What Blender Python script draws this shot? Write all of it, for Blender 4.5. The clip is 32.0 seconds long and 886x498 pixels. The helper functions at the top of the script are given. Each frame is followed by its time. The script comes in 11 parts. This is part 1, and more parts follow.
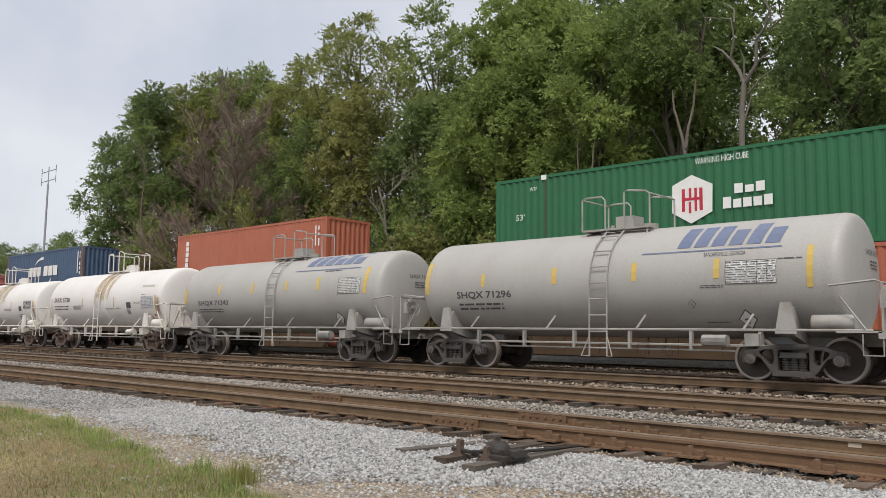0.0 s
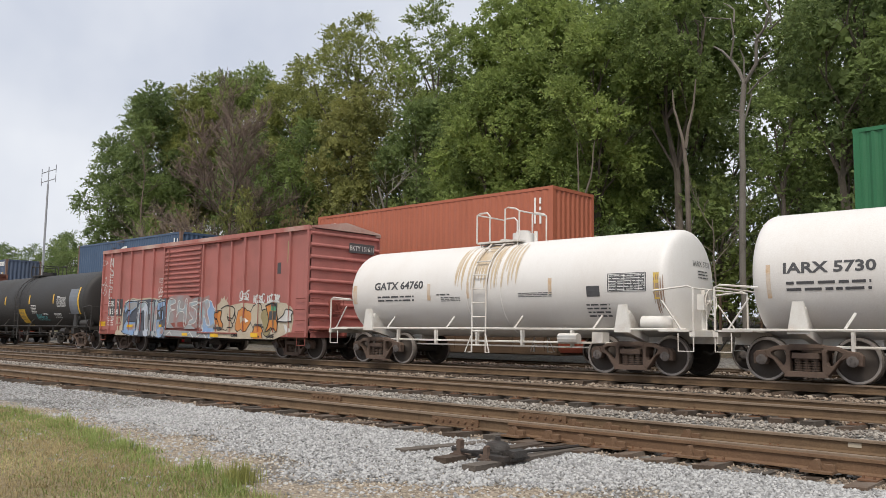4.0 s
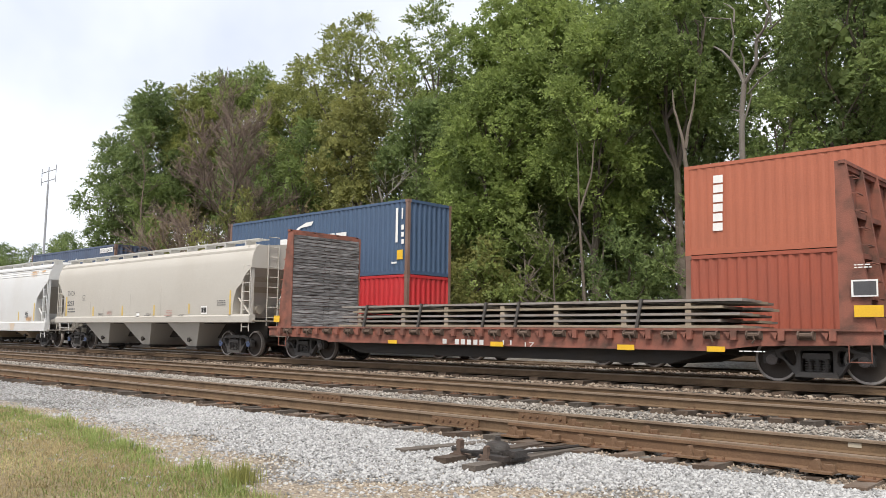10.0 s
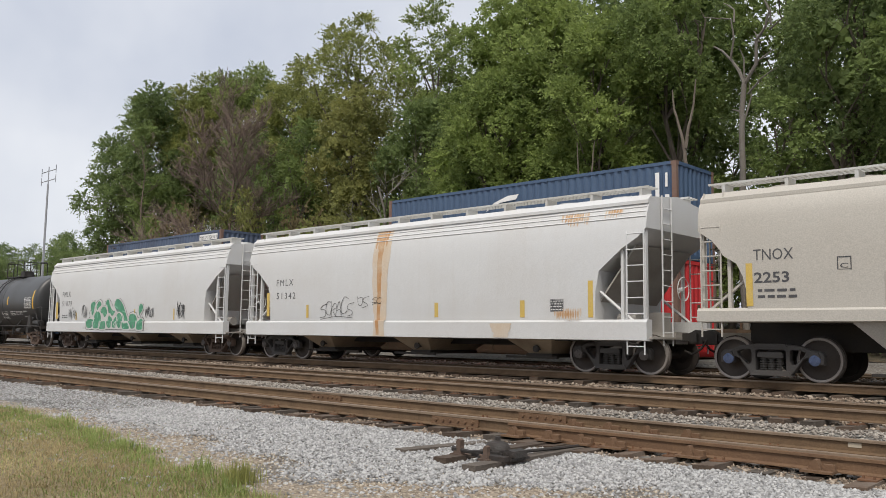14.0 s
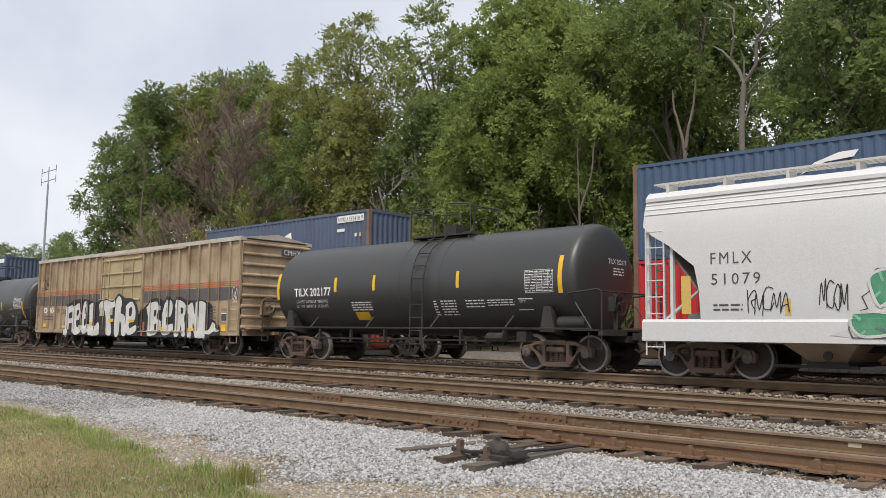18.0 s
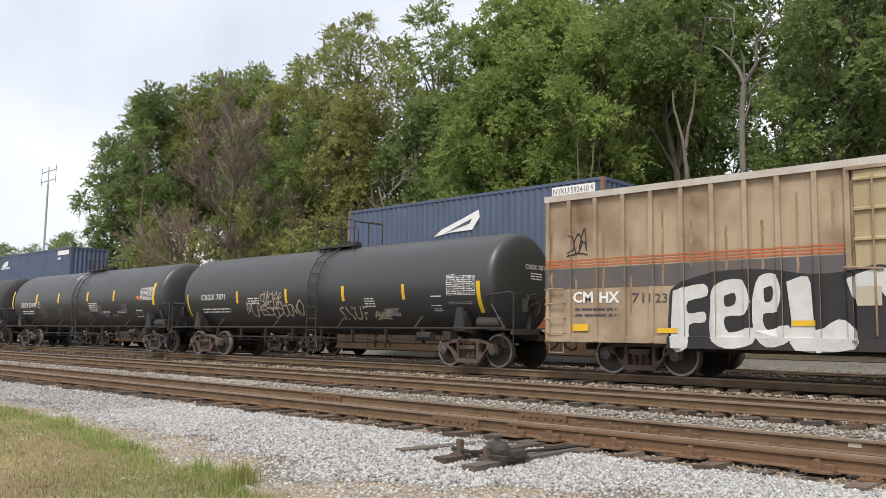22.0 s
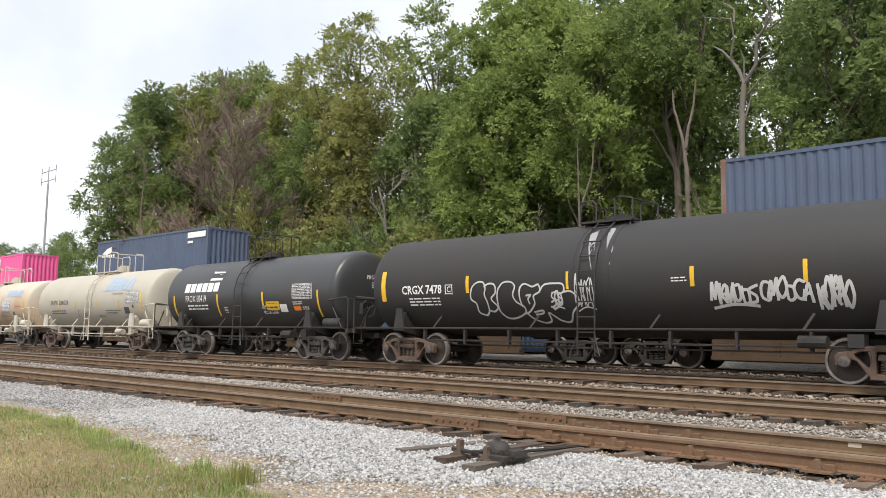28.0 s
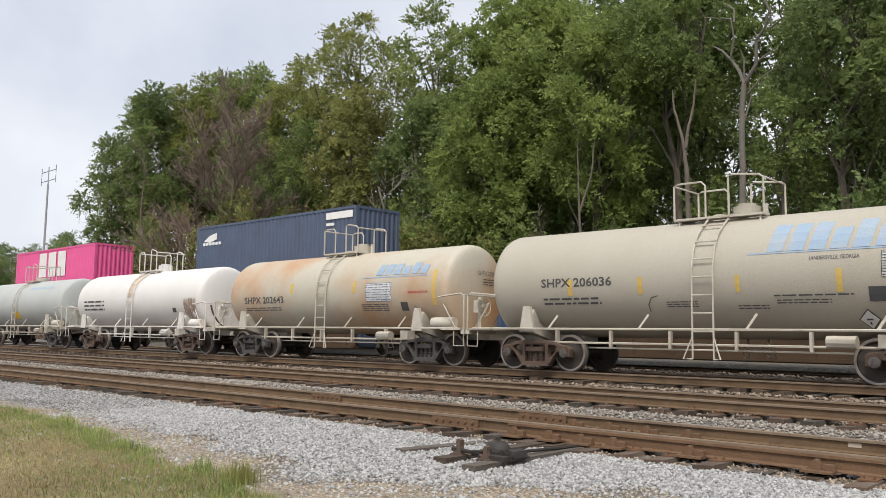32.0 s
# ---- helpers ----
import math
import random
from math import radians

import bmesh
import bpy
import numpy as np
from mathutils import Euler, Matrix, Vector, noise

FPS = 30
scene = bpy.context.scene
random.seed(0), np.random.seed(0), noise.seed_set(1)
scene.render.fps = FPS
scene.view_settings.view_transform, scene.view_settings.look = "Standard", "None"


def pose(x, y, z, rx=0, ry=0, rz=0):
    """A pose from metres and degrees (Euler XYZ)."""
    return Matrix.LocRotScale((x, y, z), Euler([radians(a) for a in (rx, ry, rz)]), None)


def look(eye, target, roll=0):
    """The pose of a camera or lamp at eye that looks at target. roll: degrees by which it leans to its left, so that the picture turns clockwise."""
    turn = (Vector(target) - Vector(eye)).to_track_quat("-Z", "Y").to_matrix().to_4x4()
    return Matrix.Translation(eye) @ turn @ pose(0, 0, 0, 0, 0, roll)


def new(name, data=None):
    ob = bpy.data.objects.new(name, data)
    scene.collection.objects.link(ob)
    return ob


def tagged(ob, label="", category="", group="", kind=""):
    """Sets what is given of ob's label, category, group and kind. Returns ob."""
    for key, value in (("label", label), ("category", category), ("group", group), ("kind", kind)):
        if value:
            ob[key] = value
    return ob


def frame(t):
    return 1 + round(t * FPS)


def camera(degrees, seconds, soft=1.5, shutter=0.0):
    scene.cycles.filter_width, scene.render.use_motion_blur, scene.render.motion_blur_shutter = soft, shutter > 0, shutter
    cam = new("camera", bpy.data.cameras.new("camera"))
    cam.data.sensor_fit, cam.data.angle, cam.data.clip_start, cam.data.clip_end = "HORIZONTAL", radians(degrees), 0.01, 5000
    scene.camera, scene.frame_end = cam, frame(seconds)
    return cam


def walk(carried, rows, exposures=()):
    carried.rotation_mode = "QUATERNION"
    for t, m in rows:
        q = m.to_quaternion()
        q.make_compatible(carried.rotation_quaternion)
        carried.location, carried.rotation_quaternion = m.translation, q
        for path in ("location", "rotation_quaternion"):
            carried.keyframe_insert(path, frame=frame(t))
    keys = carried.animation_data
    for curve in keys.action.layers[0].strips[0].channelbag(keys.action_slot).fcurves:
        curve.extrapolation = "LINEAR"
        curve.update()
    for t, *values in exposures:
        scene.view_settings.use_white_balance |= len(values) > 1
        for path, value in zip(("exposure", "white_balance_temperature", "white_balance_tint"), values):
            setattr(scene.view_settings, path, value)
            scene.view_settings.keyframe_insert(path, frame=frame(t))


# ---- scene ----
# World: x along the tracks (the trains run towards +x), y away from the camera, z = 0 at the railhead of the freight train's track.
cam = camera(55.97, 32.0, soft=0.78)
EYE = Vector((0.0, 0.0, 0.835))
YAW, PITCH = radians(46.92), radians(5.96)
AIM = EYE + 50 * Vector((-math.cos(YAW) * math.cos(PITCH), math.sin(YAW) * math.cos(PITCH), math.sin(PITCH)))
STILL = look(EYE, AIM, 0.82)
# the clip's camera opens up when dark cars fill its view
EXPOSURES = [(0.0, 0.13), (3.0, 0.16), (6.0, 0.42), (9.0, 0.66), (11.0, 0.54), (13.0, 0.22), (16.0, 0.15), (19.0, 0.37), (21.0, 0.42), (23.0, 0.6), (28.0, 0.68), (32.0, 0.32)]
walk(cam, [(0.0, STILL), (32.0, STILL)], exposures=EXPOSURES)

# ---- light: thin overcast with a soft high sun from behind the camera ----
SUN_EL, SUN_AZ = radians(55), radians(150)
world = bpy.data.worlds.new("overcast")
scene.world = world
world.use_nodes = True
wn, wl = world.node_tree.nodes, world.node_tree.links
wn.clear()
w_out = wn.new("ShaderNodeOutputWorld")
w_bg = wn.new("ShaderNodeBackground")
w_sky = wn.new("ShaderNodeTexSky")
w_sky.sky_type, w_sky.sun_disc = "NISHITA", False
w_sky.sun_elevation, w_sky.sun_rotation = SUN_EL, SUN_AZ
w_sky.dust_density, w_sky.air_density = 4.0, 1.0
w_scale = wn.new("ShaderNodeMixRGB")
w_scale.blend_type, w_scale.inputs[0].default_value = "MULTIPLY", 1.0
w_scale.inputs[2].default_value = (0.10, 0.10, 0.10, 1)
w_co = wn.new("ShaderNodeTexCoord")
w_noise = wn.new("ShaderNodeTexNoise")
w_noise.inputs["Scale"].default_value, w_noise.inputs["Detail"].default_value = 2.2, 5.0
w_ramp = wn.new("ShaderNodeValToRGB")
w_ramp.color_ramp.elements[0].position, w_ramp.color_ramp.elements[0].color = 0.38, (0.53, 0.57, 0.665, 1)
w_ramp.color_ramp.elements[1].position, w_ramp.color_ramp.elements[1].color = 0.64, (0.82, 0.835, 0.87, 1)
w_mix = wn.new("ShaderNodeMixRGB")
w_mix.inputs[0].default_value = 0.9
wl.new(w_sky.outputs[0], w_scale.inputs[1])
wl.new(w_co.outputs["Generated"], w_noise.inputs["Vector"])
wl.new(w_noise.outputs["Fac"], w_ramp.inputs[0])
wl.new(w_scale.outputs[0], w_mix.inputs[1])
wl.new(w_ramp.outputs[0], w_mix.inputs[2])
wl.new(w_mix.outputs[0], w_bg.inputs[0])
wl.new(w_bg.outputs[0], w_out.inputs[0])
w_bg.inputs[1].default_value = 1.0
sun = new("sun", bpy.data.lights.new("sun", "SUN"))
sun.data.energy, sun.data.angle, sun.data.color = 2.4, radians(18), (1.0, 0.935, 0.84)
sun_from = Vector((math.sin(SUN_AZ) * math.cos(SUN_EL), math.cos(SUN_AZ) * math.cos(SUN_EL), math.sin(SUN_EL)))
sun.matrix_world = look(sun_from * 100, (0, 0, 0))

# ---- the two trains' ways: seconds, metres ----
NEAR_RUN = [(0.0, 0.0), (1.75, 15.91), (3.5, 31.1), (5.5, 48.85), (7.0, 61.49), (8.5, 74.6), (10.0, 86.89), (12.0, 103.37), (14.5, 123.98),
            (17.0, 144.38), (18.5, 156.5), (19.0, 160.22), (19.5, 164.45), (20.0, 168.4), (21.0, 176.11), (23.0, 191.68), (25.5, 210.93), (27.5, 225.89), (29.5, 240.92), (32.0, 259.59)]
FAR_RUN = [(0.0, -34.03), (3.5, -23.86), (6.0, -16.71), (9.0, -8.39), (12.0, 0.0), (15.5, 9.61), (19.0, 18.96), (23.0, 29.88), (27.5, 41.79), (32.0, 54.33)]
NEAR_Y, FAR_Y, MID_Y, FRONT_Y = 18.35, 23.33, 14.15, 10.1
MID_Z, FRONT_Z = -0.165, -0.325


# ---- materials ----
def mat(name, rough=0.6, metal=0.0):
    m = bpy.data.materials.new(name)
    m.use_nodes = True
    b = m.node_tree.nodes["Principled BSDF"]
    b.inputs["Roughness"].default_value, b.inputs["Metallic"].default_value = rough, metal
    return m, m.node_tree.nodes, m.node_tree.links, b


def paint(name, col, dirt=(0.12, 0.09, 0.07), amount=0.35, scale=1.2, rough=0.55, bump=0.06, grain=40.0, metal=0.0, streak=0.25, vary=0.0, spec=0.4):
    """Worn paint or metal: a base colour, soft patches of dirt, upright streaks and a fine grain."""
    m, n, l, b = mat(name, rough, metal)
    co = n.new("ShaderNodeTexCoord")
    big = n.new("ShaderNodeTexNoise")
    big.inputs["Scale"].default_value, big.inputs["Detail"].default_value = scale, 6.0
    fine = n.new("ShaderNodeTexNoise")
    fine.inputs["Scale"].default_value, fine.inputs["Detail"].default_value = grain, 3.0
    stretch = n.new("ShaderNodeMapping")
    stretch.inputs["Scale"].default_value = (5.0, 5.0, 0.25)
    runs = n.new("ShaderNodeTexNoise")
    runs.inputs["Scale"].default_value, runs.inputs["Detail"].default_value = 1.4, 4.0
    for t in (big, fine, stretch):
        l.new(co.outputs["Object"], t.inputs["Vector"])
    l.new(stretch.outputs[0], runs.inputs["Vector"])
    r1 = n.new("ShaderNodeMapRange")
    r1.inputs["From Min"].default_value, r1.inputs["From Max"].default_value, r1.inputs["To Max"].default_value = 0.42, 0.75, amount
    l.new(big.outputs["Fac"], r1.inputs["Value"])
    r2 = n.new("ShaderNodeMapRange")
    r2.inputs["From Min"].default_value, r2.inputs["From Max"].default_value, r2.inputs["To Max"].default_value = 0.5, 0.8, streak
    l.new(runs.outputs["Fac"], r2.inputs["Value"])
    mx1, mx2, mx3 = n.new("ShaderNodeMixRGB"), n.new("ShaderNodeMixRGB"), n.new("ShaderNodeMixRGB")
    mx1.inputs[1].default_value, mx1.inputs[2].default_value = (*col, 1), (*dirt, 1)
    l.new(r1.outputs[0], mx1.inputs[0])
    l.new(mx1.outputs[0], mx2.inputs[1])
    mx2.inputs[2].default_value = (*[0.5 * (a + d) for a, d in zip(col, dirt)], 1)
    l.new(r2.outputs[0], mx2.inputs[0])
    mx3.blend_type, mx3.inputs[0].default_value = "OVERLAY", 0.25
    l.new(mx2.outputs[0], mx3.inputs[1])
    l.new(fine.outputs["Fac"], mx3.inputs[2])
    last = mx3
    if vary:
        inf, hsv, mr = n.new("ShaderNodeObjectInfo"), n.new("ShaderNodeHueSaturation"), n.new("ShaderNodeMapRange")
        mr.inputs["To Min"].default_value, mr.inputs["To Max"].default_value = 1 - vary, 1 + vary
        l.new(inf.outputs["Random"], mr.inputs["Value"])
        l.new(mr.outputs[0], hsv.inputs["Value"])
        l.new(mx3.outputs[0], hsv.inputs["Color"])
        last = hsv
    l.new(last.outputs[0], b.inputs["Base Color"])
    b.inputs["Specular IOR Level"].default_value = spec
    r3 = n.new("ShaderNodeMapRange")
    r3.inputs["To Min"].default_value, r3.inputs["To Max"].default_value = max(0.05, rough - 0.12), min(1, rough + 0.15)
    l.new(big.outputs["Fac"], r3.inputs["Value"])
    l.new(r3.outputs[0], b.inputs["Roughness"])
    bp = n.new("ShaderNodeBump")
    bp.inputs["Strength"].default_value, bp.inputs["Distance"].default_value = min(1, bump * 4), 0.01
    l.new(fine.outputs["Fac"], bp.inputs["Height"])
    l.new(bp.outputs[0], b.inputs["Normal"])
    return m


def leafy(name, dark, light, scale=0.35, through_=0.25):
    """Foliage: colour by clump and by leaf, some light through the leaf."""
    m, n, l, b = mat(name, 0.55)
    geo, co, noi = n.new("ShaderNodeNewGeometry"), n.new("ShaderNodeTexCoord"), n.new("ShaderNodeTexNoise")
    noi.inputs["Scale"].default_value, noi.inputs["Detail"].default_value = scale, 3.0
    l.new(co.outputs["Object"], noi.inputs["Vector"])
    add, ramp = n.new("ShaderNodeMath"), n.new("ShaderNodeMapRange")
    mul = n.new("ShaderNodeMath")
    mul.operation, mul.inputs[1].default_value = "MULTIPLY", 0.34
    l.new(geo.outputs["Random Per Island"], mul.inputs[0])
    l.new(mul.outputs[0], add.inputs[0])
    l.new(noi.outputs["Fac"], add.inputs[1])
    ramp.inputs["From Min"].default_value, ramp.inputs["From Max"].default_value = 0.3, 1.02
    l.new(add.outputs[0], ramp.inputs["Value"])
    mx = n.new("ShaderNodeMixRGB")
    mx.inputs[1].default_value, mx.inputs[2].default_value = (*dark, 1), (*light, 1)
    l.new(ramp.outputs[0], mx.inputs[0])
    l.new(mx.outputs[0], b.inputs["Base Color"])
    b.inputs["Specular IOR Level"].default_value = 0.25
    tr, glow = n.new("ShaderNodeBsdfTranslucent"), n.new("ShaderNodeGamma")
    glow.inputs[1].default_value = 0.8
    l.new(mx.outputs[0], glow.inputs[0])
    l.new(glow.outputs[0], tr.inputs[0])
    ms = n.new("ShaderNodeMixShader")
    ms.inputs[0].default_value = through_
    l.new(b.outputs[0], ms.inputs[1])
    l.new(tr.outputs[0], ms.inputs[2])
    l.new(ms.outputs[0], n["Material Output"].inputs[0])
    return m


def stones(name, a, bcol, c, rough=0.85):
    """Crushed stone: each stone its own grey, with a dusty grain."""
    m, n, l, b = mat(name, rough)
    geo, co, noi, ramp = n.new("ShaderNodeNewGeometry"), n.new("ShaderNodeTexCoord"), n.new("ShaderNodeTexNoise"), n.new("ShaderNodeValToRGB")
    ramp.color_ramp.elements[0].color, ramp.color_ramp.elements[1].color = (*a, 1), (*c, 1)
    e = ramp.color_ramp.elements.new(0.55)
    e.color = (*bcol, 1)
    l.new(geo.outputs["Random Per Island"], ramp.inputs[0])
    noi.inputs["Scale"].default_value = 60
    l.new(co.outputs["Object"], noi.inputs["Vector"])
    mx = n.new("ShaderNodeMixRGB")
    mx.blend_type, mx.inputs[0].default_value = "OVERLAY", 0.4
    l.new(ramp.outputs[0], mx.inputs[1])
    l.new(noi.outputs["Fac"], mx.inputs[2])
    l.new(mx.outputs[0], b.inputs["Base Color"])
    return m


def speckle(name, cols, scale=22.0, patch=0.35, rough=0.9, bump=0.5):
    """Ground: cells like small stones in several greys, mixed by patches."""
    m, n, l, b = mat(name, rough)
    co, vor, noi, ramp = n.new("ShaderNodeTexCoord"), n.new("ShaderNodeTexVoronoi"), n.new("ShaderNodeTexNoise"), n.new("ShaderNodeValToRGB")
    vor.inputs["Scale"].default_value, noi.inputs["Scale"].default_value, noi.inputs["Detail"].default_value = scale, patch, 6.0
    l.new(co.outputs["Object"], vor.inputs["Vector"])
    l.new(co.outputs["Object"], noi.inputs["Vector"])
    sep = n.new("ShaderNodeSeparateColor")
    l.new(vor.outputs["Color"], sep.inputs[0])
    ramp.color_ramp.elements[0].color, ramp.color_ramp.elements[1].color = (*cols[0], 1), (*cols[1], 1)
    l.new(sep.outputs[0], ramp.inputs[0])
    mx, mr = n.new("ShaderNodeMixRGB"), n.new("ShaderNodeMapRange")
    mr.inputs["From Min"].default_value, mr.inputs["From Max"].default_value, mr.inputs["To Max"].default_value = 0.4, 0.7, 0.7
    l.new(noi.outputs["Fac"], mr.inputs["Value"])
    l.new(mr.outputs[0], mx.inputs[0])
    l.new(ramp.outputs[0], mx.inputs[1])
    mx.inputs[2].default_value = (*cols[2], 1)
    l.new(mx.outputs[0], b.inputs["Base Color"])
    bp = n.new("ShaderNodeBump")
    bp.inputs["Strength"].default_value, bp.inputs["Distance"].default_value = bump, 0.03
    l.new(vor.outputs["Distance"], bp.inputs["Height"])
    l.new(bp.outputs[0], b.inputs["Normal"])
    return m


def plank_wood(name, pale, dark):
    """Bare timber gone grey: long grain along y, dark checks, each board a little different."""
    m, n, l, b = mat(name, 0.9)
    co, mp, grain, mr, mx = n.new("ShaderNodeTexCoord"), n.new("ShaderNodeMapping"), n.new("ShaderNodeTexNoise"), n.new("ShaderNodeMapRange"), n.new("ShaderNodeMixRGB")
    mp.inputs["Scale"].default_value = (14.0, 1.3, 14.0)
    grain.inputs["Scale"].default_value, grain.inputs["Detail"].default_value = 2.2, 7.0
    mr.inputs["From Min"].default_value, mr.inputs["From Max"].default_value = 0.40, 0.66
    mx.inputs[1].default_value, mx.inputs[2].default_value = (*pale, 1), (*dark, 1)
    inf, hsv, mv = n.new("ShaderNodeObjectInfo"), n.new("ShaderNodeHueSaturation"), n.new("ShaderNodeMapRange")
    mv.inputs["To Min"].default_value, mv.inputs["To Max"].default_value = 0.62, 1.2
    bp = n.new("ShaderNodeBump")
    bp.inputs["Strength"].default_value, bp.inputs["Distance"].default_value = 0.7, 0.02
    for a, c in ((co.outputs["Object"], mp.inputs[0]), (mp.outputs[0], grain.inputs["Vector"]), (grain.outputs["Fac"], mr.inputs["Value"]), (mr.outputs[0], mx.inputs[0]),
                 (inf.outputs["Random"], mv.inputs["Value"]), (mv.outputs[0], hsv.inputs["Value"]), (mx.outputs[0], hsv.inputs["Color"]), (hsv.outputs[0], b.inputs["Base Color"]),
                 (grain.outputs["Fac"], bp.inputs["Height"]), (bp.outputs[0], b.inputs["Normal"])):
        l.new(a, c)
    return m


